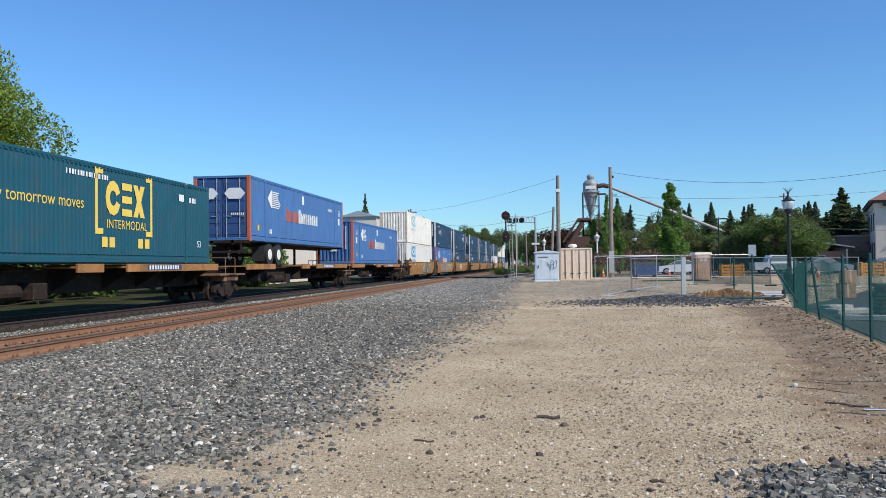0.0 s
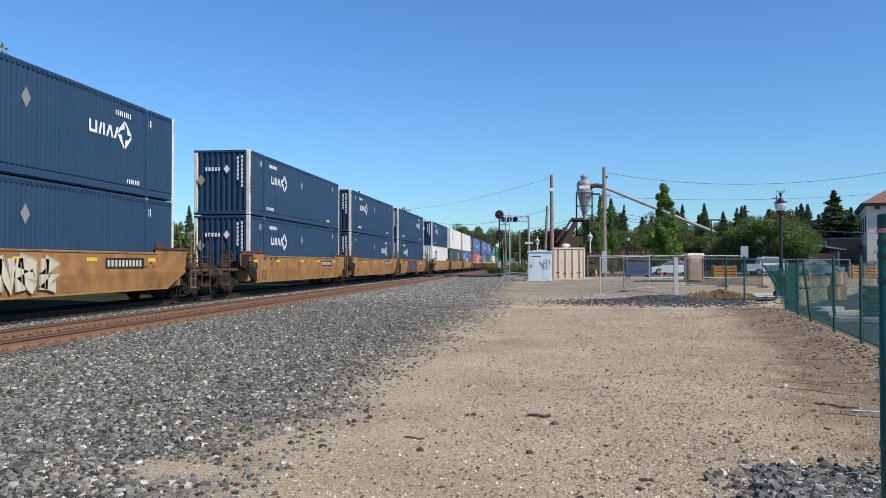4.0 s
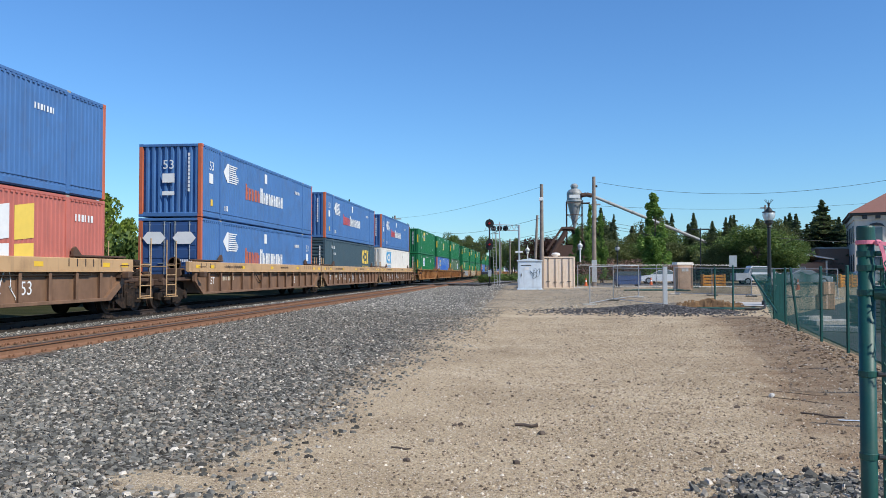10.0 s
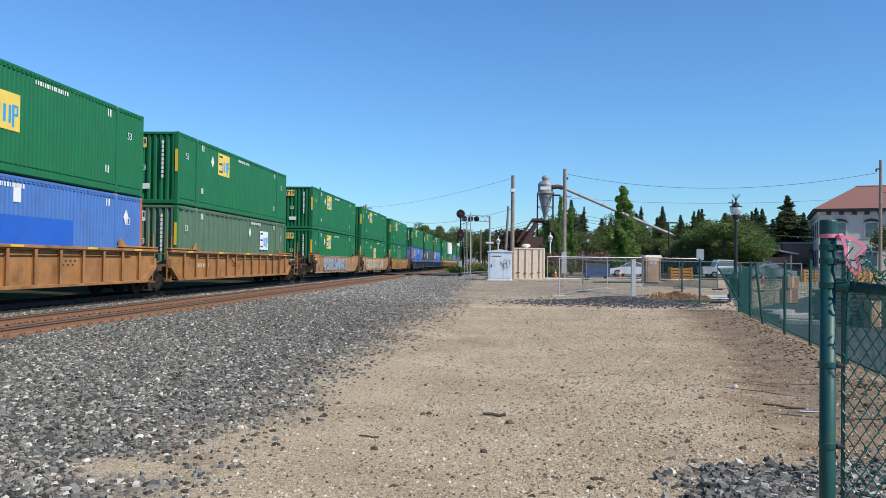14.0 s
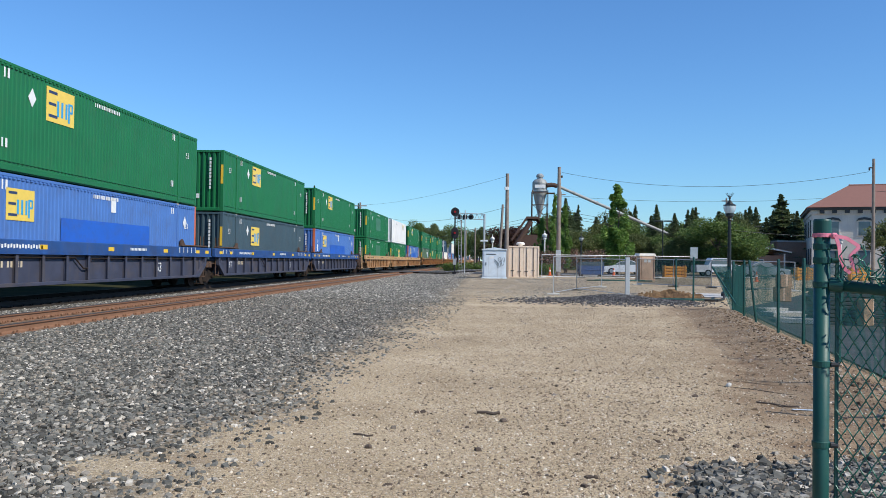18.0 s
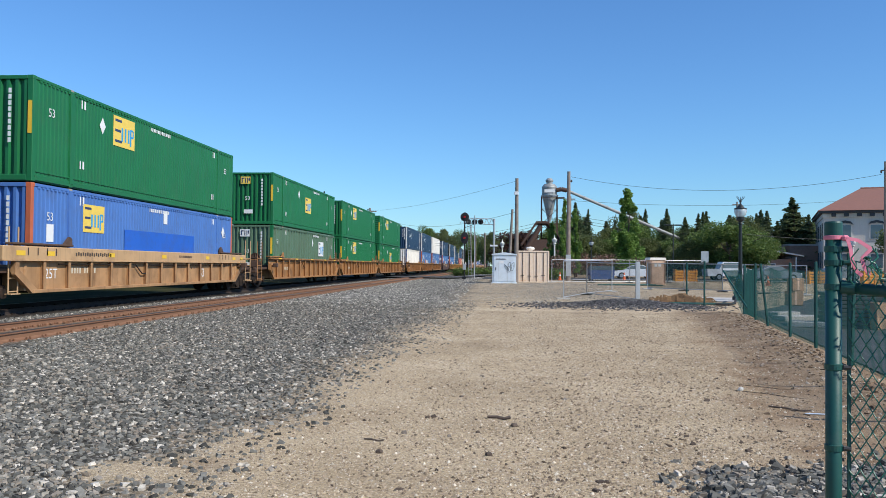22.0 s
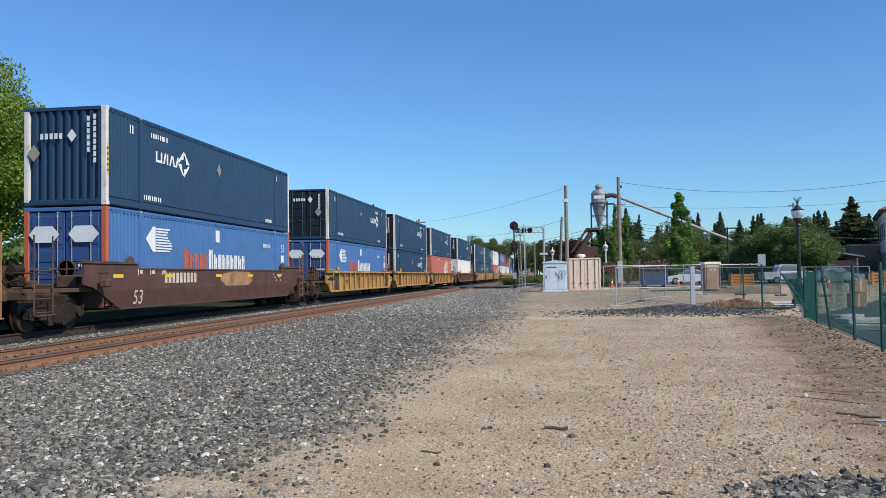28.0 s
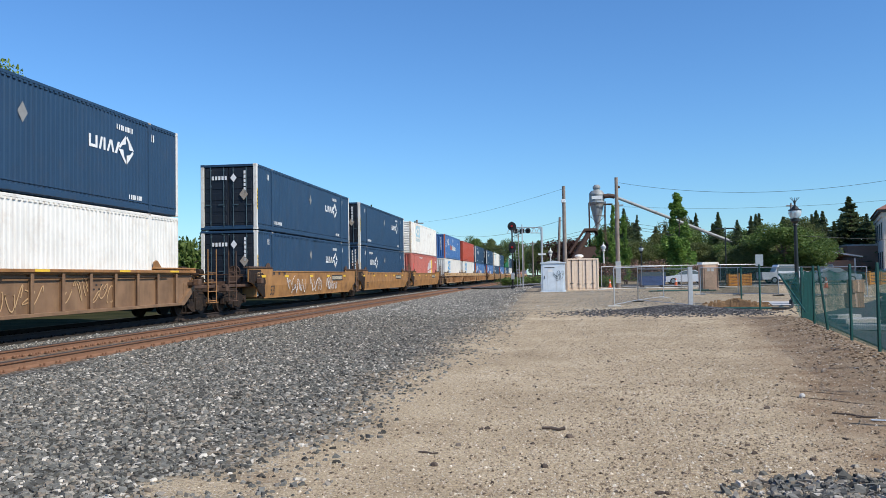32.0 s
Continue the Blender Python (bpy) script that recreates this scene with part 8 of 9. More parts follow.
def storage():
    c = thing("storage_container", "beige steel storage container with rust-stained doors", "container", m=pose(2.2, 61.0, ground_z(2.2, 61) - 0.03, 0, 0, -1))
    w, h, L = 1.2, 2.42, 6.0
    pts = []
    for i in range(20):
        a = 0.1 + i * 0.29
        pts += [(a, 0.0), (a + 0.1, 0.0), (a + 0.13, 0.035), (a + 0.25, 0.035)]
    g = Geo()
    for sx in (1, -1):
        for (a, p), (b, q) in zip(pts, pts[1:]):
            g.quad((sx * (w - p), a, 0.12), (sx * (w - q), b, 0.12), (sx * (w - q), b, h - 0.08), (sx * (w - p), a, h - 0.08))
    g.box(-w, 0.05, h - 0.06, w, L, h - 0.01).box(-w, 0.05, 0.05, w, L, 0.12).box(-w, L - 0.05, 0.1, w, L, h - 0.05)
    part("body", g, M["beige_paint"], c)
    for x in (-w, w - 0.12):
        part("corner_post", Geo().box(x, -0.02, 0, x + 0.12, 0.12, h, 0.012), M["beige_paint"], c)
    part("header", Geo().box(-w, -0.015, h - 0.12, w, 0.08, h, 0.01), M["beige_paint"], c)
    part("sill", Geo().box(-w, -0.015, 0, w, 0.08, 0.14, 0.01), M["beige_paint"], c)
    for sx in (-1, 1):
        g = Geo().box(0.01 if sx > 0 else -1.07, 0.02, 0.16, 1.07 if sx > 0 else -0.01, 0.06, h - 0.14, 0.01)
        d = part("door", g, M["beige_paint"], c)
        for x in (0.26, 0.78):
            part("locking_bar", Geo().tube((sx * x, -0.01, 0.1), (sx * x, -0.01, h - 0.1), 0.02, n=6), M["old_rust"], d)
            part("bar_handle", Geo().box(sx * x - 0.16, -0.035, 0.45 + 0.1 * x, sx * x + 0.1, -0.02, 0.5 + 0.1 * x, 0.004), M["trim_dark"], d)
    part("roof_vent", Geo().lathe([(0.18, 0), (0.18, 0.1), (0.32, 0.14), (0.34, 0.24), (0.24, 0.33), (0.0, 0.36)], 14, (-0.2, 1.2, h - 0.02)), M["clean_white"], c)


storage()


def toilet():
    c = thing("portable_toilet", "tan portable toilet with a pale roof", "portable toilet", m=pose(10.55, 57.0, ground_z(10.5, 57), 0, 0, 6) @ Matrix.Diagonal((0.86, 0.9, 1.02, 1)))
    part("body", Geo().box(-0.6, -0.6, 0.08, 0.6, 0.6, 1.72, 0.03).box(-0.64, -0.64, 0, 0.64, 0.64, 0.1, 0.02), M["plywood"], c)
    part("roof", Geo().extrude([(-0.68, 1.70), (-0.62, 1.86), (0.62, 1.86), (0.68, 1.70)], "y", -0.68, 0.68), M["white"], c)
    d = part("door", Geo().box(-0.48, -0.64, 0.12, 0.45, -0.6, 1.66, 0.015), M["plywood"], c)
    decal("notice", [rect(-0.28, 0, 0.24, 0.2), rect(0.02, 0, 0.24, 0.2)], M["logo_white"], d, on_end(0, -0.645, 1.25))
    for x in (-0.6, 0.55):
        part("corner_rib", Geo().box(x, -0.655, 0.1, x + 0.05, -0.6, 1.7, 0.01), M["plywood"], c)


toilet()
db = thing("dumpster", "blue steel dumpster with a dark lid", "dumpster", m=pose(8.2, 69.0, ground_z(8.2, 69), 0, 0, 3))
part("body", Geo().extrude([(-0.95, 0.2), (0.95, 0.2), (1.05, 0.85), (1.05, 0.95), (-1.05, 0.95), (-1.05, 0.85)], "y", -0.7, 0.7), M["blue_steel"], db)
part("lid", Geo().extrude([(-0.72, 0.95), (0.72, 0.95), (0.72, 1.1), (-0.72, 1.28)], "x", -1.03, 1.03), M["slate"], db)
for x in (-0.8, 0.8):
    part("leg", Geo().box(x - 0.08, -0.6, 0, x + 0.08, 0.6, 0.22, 0.02), M["trim_dark"], db)
    part("side_pocket", Geo().box(x * 1.32 - 0.06, -0.4, 0.5, x * 1.32 + 0.06, 0.4, 0.68, 0.02), M["blue_steel"], db)
part("panel_rib", Geo().box(-1.0, -0.73, 0.55, 1.0, -0.69, 0.62, 0.01), M["blue_steel"], db)


def barrier(x, y, turn):
    b = thing("orange_barrier", "stacked orange plastic traffic barriers", "barrier", group="orange barriers in the street", m=pose(x, y, ground_z(x, y), 0, 0, turn))
    for i in range(4):
        part("plank", Geo().box(-0.95, -0.3, 0.06 + i * 0.24, 0.95, 0.3, 0.25 + i * 0.24, 0.03), M["orange_plastic"], b)
    for s in (-0.85, 0.0, 0.85):
        part("upright", Geo().box(s - 0.06, -0.33, 0, s + 0.06, 0.33, 1.06, 0.02), M["orange_plastic"], b)


for x, y, t in ((15.0, 68, 4), (25.0, 66, 4), (29.2, 66, 0)):
    barrier(x, y, t)


def cone(x, y, h=0.75):
    c = thing("traffic_cone", "orange traffic cone with a pale collar", "traffic cone", group="traffic cones", m=pose(x, y, ground_z(x, y) + 0.02))
    part("base", Geo().box(-0.19, -0.19, 0, 0.19, 0.19, 0.04, 0.012), M["cone_orange"], c)
    part("body", Geo().lathe([(0.14, 0.03), (0.03, h)], 12), M["cone_orange"], c)
    part("collar", Geo().lathe([(0.088, h * 0.5), (0.068, h * 0.68)], 12), M["logo_white"], c)


for x, y in ((16.2, 56), (18.2, 57), (4.9, 71), (10.9, 74)):
    cone(x, y, 0.72)


def car(x, y, turn, mat, label, kind="sedan"):
    c = thing("car" if kind != "pickup" else "pickup_truck", label, "car" if kind != "pickup" else "pickup truck", m=pose(x, y, ground_z(x, y) + 0.03, 0, 0, turn))
    if kind == "sedan":
        low = [(-2.2, 0.25), (2.2, 0.25), (2.25, 0.55), (2.1, 0.78), (1.0, 0.92), (-1.6, 0.95), (-2.2, 0.9), (-2.28, 0.5)]
        cab = [(1.15, 0.9), (0.35, 1.36), (-0.75, 1.42), (-1.75, 0.94)]
    else:
        low = [(-2.5, 0.4), (2.5, 0.4), (2.55, 0.75), (2.45, 1.05), (1.2, 1.12), (-2.55, 1.1)]
        cab = [(1.35, 1.1), (0.7, 1.75), (-1.0, 1.78), (-1.3, 1.1)]
    part("body", Geo().extrude(low, "y", -0.86, 0.86), M[mat], c)
    top = part("cabin", Geo().extrude(cab, "y", -0.72, 0.72), M[mat], c)
    ins = [(px * 0.9 + 0.02, 0.96 + (pz - 0.9) * 0.78 if kind == "sedan" else 1.16 + (pz - 1.1) * 0.8) for px, pz in cab]
    for s in (-1, 1):
        part("side_window", Geo().extrude(ins, "y", s * 0.715, s * 0.735), M["dark_glass"], top)
    for px in (-1.4, 1.4):
        for s in (-0.78, 0.78):
            w = part("wheel", Geo().tube((px, s - 0.1, 0.32), (px, s + 0.1, 0.32), 0.32, n=18), M["rubber"], c)
            part("hub", Geo().tube((px, s - 0.115, 0.32), (px, s + 0.115, 0.32), 0.2, n=12), M["steel"], w)
    for s in (-0.6, 0.6):
        part("headlight", Geo().box(2.12, s - 0.2, 0.6, 2.27, s + 0.2, 0.74, 0.03), M["frosted"], c)
        part("taillight", Geo().box(-2.3, s - 0.2, 0.68, -2.2, s + 0.2, 0.84, 0.02), M["logo_red"], c)


car(13.4, 84.0, 180, "car_white", "white sedan parked along the street")
car(22.0, 80.0, 4, "car_white", "white pickup truck beyond the barriers", "pickup")
car(34.5, 86.0, 0, "car_silver", "silver car parked by the brown house")
car(25.5, 78, 5, "car_silver", "grey car passing behind the fence")
for i, (x, y, s) in enumerate(((12.0, 34.3, 0.3), (12.05, 34.25, 0.26), (9.5, 21.2, 0.34))):
    b = thing("carton", "brown cardboard carton in the yard", "carton", group="cartons", m=pose(x, y, ground_z(x, y) + (0.03 if i != 1 else 0.63), 0, 0, 12 * i))
    part("box", Geo().box(-s, -s * 0.8, 0, s, s * 0.8, s * 2, 0.015), M["cardboard"], b)
    part("tape", Geo().box(-0.04, -s * 0.8 - 0.003, 0.02, 0.04, s * 0.8 + 0.003, s * 2 + 0.003), M["plywood"], b)


# ---- dark timber stacked behind the net ----
pk = thing("plank_stack", "stack of dark weathered planks behind the green net", "plank stack", m=pose(9.6, 21.5, ground_z(9.6, 21.5) + 0.02, 0, 0, -10))
rng1 = random.Random(3)
for i in range(9):
    o = rng1.uniform(-0.08, 0.08)
    part("plank", Geo().box(-1.3 + o, -0.55, i * 0.105, 1.5 + o, 0.55, i * 0.105 + 0.085, 0.008), M["trim_dark"], pk)
for x in (-0.9, 1.0):
    part("bearer", Geo().box(x - 0.06, -0.5, -0.03, x + 0.06, 0.5, 0.0), M["bark"], pk)


# ---- poles, signal, crossing, lamps ----
def pole(name, label, x, y, h, r, lean=(0, 0), parts=()):
    p = thing(name, label, "utility pole", group="utility poles", m=pose(x, y, ground_z(x, y), 0, 0, 0))
    part("shaft", Geo().tube((0, 0, -0.5), (lean[0], lean[1], h), r * 1.15, r * 0.8, n=12), M["wood_pole"], p)
    return p


p1 = pole("utility_pole", "weathered wooden pole beside the relay cabinet", 0.92, 60.0, 7.75, 0.15)
part("insulator", Geo().box(-0.2, -0.2, 6.5, 0.12, -0.12, 6.75, 0.03), M["frosted"], p1)
p2 = pole("utility_pole", "tall weathered wooden pole in the lot", 5.39, 68, 9.2, 0.17)
part("insulator", Geo().lathe([(0.06, 0), (0.09, 0.1), (0.06, 0.2)], 8, (0.22, 0, 8.3)), M["trim_dark"], p2)
part("guard", Geo().box(-0.22, -0.2, 0.4, 0.2, -0.16, 2.2, 0.01), M["galvanized"], p2)
p3 = pole("utility_pole", "leaning old wooden pole behind the cabinet", 0.4, 75, 6.5, 0.13, (0.35, 0))
p4 = pole("utility_pole", "dark slim pole at the edge of the street", 27.4, 60, 9.0, 0.12)
part("bracket", Geo().box(-0.28, -0.06, 8.3, 0.0, 0.0, 8.4, 0.01).lathe([(0.05, 8.15), (0.07, 8.25), (0.05, 8.38)], 8, (-0.3, 0, 0)), M["trim_dark"], p4)
p5 = pole("utility_pole", "distant wooden pole with a cross-arm", -20.6, 122, 10.2, 0.17)
part("cross_arm", Geo().box(-1.0, -0.08, 9.6, 1.0, 0.08, 9.75, 0.02), M["wood_pole"], p5)
for x, y, h in ((35.3, 125, 11.3), (9.6, 118, 11.5), (-3.6, 150, 7.5), (-6.2, 175, 8.2), (-9.5, 230, 13), (3.4, 180, 7.6)):
    q = pole("utility_pole", "distant wooden utility pole", x, y, h, 0.15)
    part("cross_arm", Geo().box(-0.7, -0.06, h - 0.5, 0.7, 0.06, h - 0.35, 0.01), M["wood_pole"], q)


def wire(a, b, sag, r=0.016, label="thin black overhead wire between poles"):
    t = thing("overhead_wire", label, "wire", group="overhead wires")
    pts = []
    for i in range(25):
        w = i / 24
        p = Vector(a).lerp(Vector(b), w)
        p.z -= sag * 4 * w * (1 - w)
        pts.append(tuple(p))
    part("strand", Geo().path(pts, r * 0.75, n=5), M["wire"], t)


wire((5.6, 68, 9.1), (27.1, 60, 8.4), 1.15, 0.018)
wire((0.9, 60, 7.9), (-20.6, 122, 9.9), 0.5, 0.014)
wire((0.9, 60, 5.6), (-20.6, 122, 9.6), 1.6, 0.016)
wire((27.4, 60, 7.0), (60, 50, 8.5), 1.2, 0.02)
for z in (6.1, 5.6, 5.2):
    wire((-22, 160, z - 0.4), (9.6, 118, z + 3.0), 0.8, 0.03)
    wire((9.6, 118, z + 3.0), (48, 122, z + 2.0), 1.6, 0.03)
wire((9.6, 118, 11.2), (60, 118, 12.4), 1.2, 0.026)
wire((24, 86, 5.2), (46, 92, 4.7), 0.3, 0.03)


def block_signal():
    s = thing("block_signal", "black railway block signal with two heads and a lit red lamp", "railway signal", m=pose(-3.84, 78, ground_z(-3.8, 78), 0, 0, 0))
    part("mast", Geo().tube((0, 0, -0.2), (0, 0, 6.5), 0.07, n=10).box(-0.2, -0.2, 0, 0.2, 0.2, 0.25, 0.03), M["signal_black"], s)
    part("mast_case", Geo().box(-0.16, -0.14, 0.9, 0.16, 0.14, 1.5, 0.02), M["galvanized"], s)
    for z, rx, rz in ((6.05, 0.42, 0.42), (4.0, 0.36, 0.58)):
        g = Geo()
        n = 22
        rim = [(rx * math.cos(6.283 * i / n), z + rz * math.sin(6.283 * i / n)) for i in range(n)]
        g.extrude(rim, "y", -0.06, -0.02)
        tgt = part("target", g, M["signal_black"], s)
        part("lamp_housing", Geo().tube((0, 0.25, z), (0, -0.06, z), 0.17, n=12), M["signal_black"], tgt)
        part("hood", Geo().tube((0, -0.32, z + 0.02), (0, -0.06, z), 0.12, 0.14, n=12, caps=False), M["signal_black"], tgt)
        part("lens", Geo().tube((0, -0.1, z), (0, -0.075, z), 0.115, n=14), lit, tgt)
    lad = part("ladder", Geo().tube((0.45, 0.35, 0), (0.2, 0.25, 6.0), 0.02, n=6).tube((0.75, 0.35, 0), (0.5, 0.25, 6.0), 0.02, n=6), M["galvanized"], s)
    for i in range(18):
        w = i / 18
        part("rung", Geo().tube((0.45 - 0.25 * w, 0.35 - 0.1 * w, 0.3 + 5.6 * w), (0.75 - 0.25 * w, 0.35 - 0.1 * w, 0.3 + 5.6 * w), 0.012, n=5), M["galvanized"], lad)
    part("bracket", Geo().tube((0, 0, 5.0), (0.9, 0.1, 5.35), 0.025, n=6).tube((0, 0, 5.4), (0.9, 0.1, 5.35), 0.025, n=6), M["signal_black"], s)
    m = thing("thin_mast", "thin grey mast beside the signal", "mast", m=pose(-2.9, 79, ground_z(-3, 79)))
    part("tube", Geo().tube((0, 0, -0.2), (0, 0, 6.2), 0.05, n=8), M["galvanized"], m)


block_signal()


def crossing_gantry():
    s = thing("crossing_gantry", "galvanized cantilever with flashing crossing lights over the street", "crossing signal", m=pose(-1.2, 95, ground_z(-1.2, 95)))
    part("mast", Geo().tube((0, 0, 0), (0, 0, 6.7), 0.13, n=10), M["galvanized"], s)
    for z in (6.1, 6.75):
        part("chord", Geo().tube((0.1, 0, z), (-3.6, 0, z + 0.12), 0.05, n=6), M["galvanized"], s)
    for i in range(7):
        x = -i * 0.58
        part("lattice", Geo().tube((x, 0, 6.1), (x - 0.29, 0, 6.78), 0.028, n=5).tube((x - 0.29, 0, 6.78), (x - 0.58, 0, 6.12), 0.028, n=5), M["galvanized"], s)
    for x in (-1.6, -2.3, -3.0):
        lp = part("lamp", Geo().tube((x, -0.1, 6.4), (x, -0.02, 6.4), 0.32, n=16), M["signal_black"], s)
        part("hood", Geo().tube((x, -0.35, 6.42), (x, -0.1, 6.4), 0.15, 0.17, n=10, caps=False), M["signal_black"], lp)
    part("base", Geo().box(-0.25, -0.25, 0, 0.25, 0.25, 0.4, 0.04), M["galvanized"], s)
    part("sign_plate", Geo().box(-0.45, -0.2, 3.5, 0.45, -0.16, 3.7, 0.01, pose(0, 0, 0)), M["logo_white"], s)


crossing_gantry()


def street_lamp(x, y, h, label, dark=True):
    s = thing("street_lamp", label, "street lamp", group="ornamental street lamps", m=pose(x, y, ground_z(x, y)))
    k = h / 4.75
    mat = M["black_iron"] if dark else M["clean_white"]
    part("base", Geo().lathe([(0.36 * k, -0.05), (0.36 * k, 0.2 * k), (0.29 * k, 0.25 * k), (0.25 * k, 0.95 * k), (0.15 * k, 1.1 * k), (0.11 * k, 1.25 * k)], 14), mat, s)
    part("pole", Geo().lathe([(0.095 * k, 1.2 * k), (0.075 * k, 3.55 * k), (0.1 * k, 3.6 * k), (0.07 * k, 3.68 * k)], 12), mat, s)
    part("collar", Geo().lathe([(0.07 * k, 3.66 * k), (0.19 * k, 3.78 * k), (0.19 * k, 3.88 * k), (0.12 * k, 3.92 * k)], 14), mat, s)
    part("globe", Geo().lathe([(0.13 * k, 3.9 * k), (0.24 * k, 4.0 * k), (0.28 * k, 4.16 * k), (0.27 * k, 4.28 * k)], 18), M["lamp_glass"], s, smooth=True)
    part("bulb", Geo().lathe([(0.05 * k, 3.9 * k), (0.07 * k, 4.05 * k), (0.05 * k, 4.18 * k), (0, 4.2 * k)], 10), M["frosted"], s)
    part("rim", Geo().lathe([(0.29 * k, 4.26 * k), (0.29 * k, 4.30 * k), (0.2 * k, 4.33 * k)], 14), mat, s)
    part("hood", Geo().lathe([(0.19 * k, 4.32 * k), (0.12 * k, 4.42 * k), (0.045 * k, 4.5 * k), (0.03 * k, 4.56 * k), (0.06 * k, 4.62 * k), (0.03 * k, 4.68 * k), (0.0, 4.82 * k)], 14), mat, s)
    for a in range(5 if dark else 0):
        part("bird_spike", Geo().tube((0, 0, 4.6 * k), (0.2 * math.cos(a * 1.26), 0.2 * math.sin(a * 1.26), 4.86 * k), 0.012, n=5), mat, s)
    return s


street_lamp(10.95, 38.2, 4.75, "black ornamental street lamp with a clear globe")
street_lamp(5.1, 82, 4.4, "pale ornamental street lamp by the oleanders", False)
street_lamp(-0.2, 90, 4.2, "pale ornamental street lamp behind the cabinet", False)
street_lamp(9.0, 84, 4.2, "dark ornamental street lamp along the street")
street_lamp(33.5, 80, 4.3, "pale ornamental street lamp by the cream building", False)
lp = thing("parking_lamp", "tall dark lamp with twin flat heads", "street lamp", m=pose(16.5, 80, ground_z(16.5, 80)))
part("pole", Geo().tube((0, 0, 0), (0, 0, 5.35), 0.06, n=8), M["black_iron"], lp)
for sx in (-1, 1):
    part("lamp_head", Geo().box(sx * 0.1, -0.15, 5.3, sx * 0.85, 0.15, 5.42, 0.02), M["black_iron"], lp)
part("finial_pole", Geo().tube((0, 0, 5.3), (0, 0, 5.5), 0.05, n=6), M["black_iron"], lp)


# ---- mill cyclone and its pipe ----
def cyclone():
    c = thing("mill_cyclone", "pale sheet-metal dust cyclone on a steel frame", "cyclone", m=pose(6.1, 110, 0.3))
    part("drum", Geo().lathe([(1.02, 10.9), (1.02, 12.0)], 28), M["old_zinc"], c, smooth=False)
    decal("painted_band", [rect(-0.72, 0, 1.44, 0.42)], M["logo_white"], c, on_end(0, -1.04, 11.25))
    part("shoulder", Geo().lathe([(1.05, 11.95), (1.0, 12.1), (0.72, 12.45), (0.45, 12.5)], 28), M["old_zinc"], c)
    part("cowl", Geo().lathe([(0.42, 12.45), (0.42, 12.75), (0.52, 12.8), (0.52, 13.0), (0.3, 13.25), (0.0, 13.3)], 16), M["old_zinc"], c)
    part("cone", Geo().lathe([(0.18, 7.3), (1.0, 10.9)], 28), M["old_zinc"], c)
    part("rim", Geo().lathe([(1.1, 10.85), (1.1, 10.95)], 20), M["galvanized"], c)
    for x in (-1.05, 1.05):
        for y in (-1.05, 1.05):
            part("leg", Geo().tube((x, y, 0), (x, y, 10.9), 0.06, n=6), M["old_rust"], c)
    for z in (5, 7, 9, 10.6):
        for a, b in (((-1.05, -1.05), (1.05, -1.05)), ((1.05, -1.05), (1.05, 1.05)), ((1.05, 1.05), (-1.05, 1.05)), ((-1.05, 1.05), (-1.05, -1.05))):
            part("girt", Geo().tube((*a, z), (*b, z), 0.035, n=5), M["old_rust"], c)
    for z in (5, 7):
        part("brace", Geo().tube((-1.05, -1.05, z), (1.05, -1.05, z + 2), 0.03, n=5).tube((1.05, -1.05, z), (-1.05, -1.05, z + 2), 0.03, n=5), M["old_rust"], c)
    part("gallery", Geo().box(0.9, -0.9, 10.55, 2.0, 0.9, 10.63, 0.01), M["old_rust"], c)
    p = part("inlet_elbow", Geo().path([(0.9, -0.6, 11.6), (1.6, -0.6, 11.72), (2.3, -0.6, 11.55)], 0.3, n=12), M["old_rust"], c)
    part("duct", Geo().path([(2.2, -0.6, 11.6), (18.2, 0.5, 4.9)], 0.2, n=14), M["old_zinc"], c)
    part("duct", Geo().path([(18.2, 0.5, 4.9), (19.4, 0.8, 4.2), (20.2, 1.0, 3.0)], 0.26, n=12), M["plywood"], c)
    for i in range(5):
        w = 0.15 + i * 0.19
        q = Vector((2.2, -0.6, 11.6)).lerp(Vector((18.2, 0.5, 4.9)), w)
        part("flange", Geo().tube(tuple(q), tuple(q + Vector((0.09, 0.006, -0.038))), 0.26, n=12), M["old_zinc"], c)
    part("hanger", Geo().path([(9.0, -0.2, 8.6), (8.8, -0.2, 8.0), (9.4, -0.2, 7.85), (9.5, -0.2, 8.4)], 0.03, n=5), M["old_rust"], c)
    b = thing("mill_shed", "rusty steep-roofed mill shed under the cyclone", "shed", m=pose(4.6, 108, 0.3))
    part("wall", Geo().box(-1.6, -1.5, 0, 2.6, 3.5, 4.8, 0.02), M["old_rust"], b)
    part("roof", Geo().extrude([(-2.4, 4.2), (-0.4, 7.2), (1.2, 7.2), (2.9, 4.9), (2.9, 4.7), (1.1, 6.9), (-0.3, 6.9), (-2.2, 4.0)], "y", -1.8, 3.8), M["old_rust"], b)
    part("chute", Geo().tube((-1.9, -1.6, 3.2), (0.2, -1.6, 6.6), 0.35, n=10), M["old_rust"], b)


cyclone()


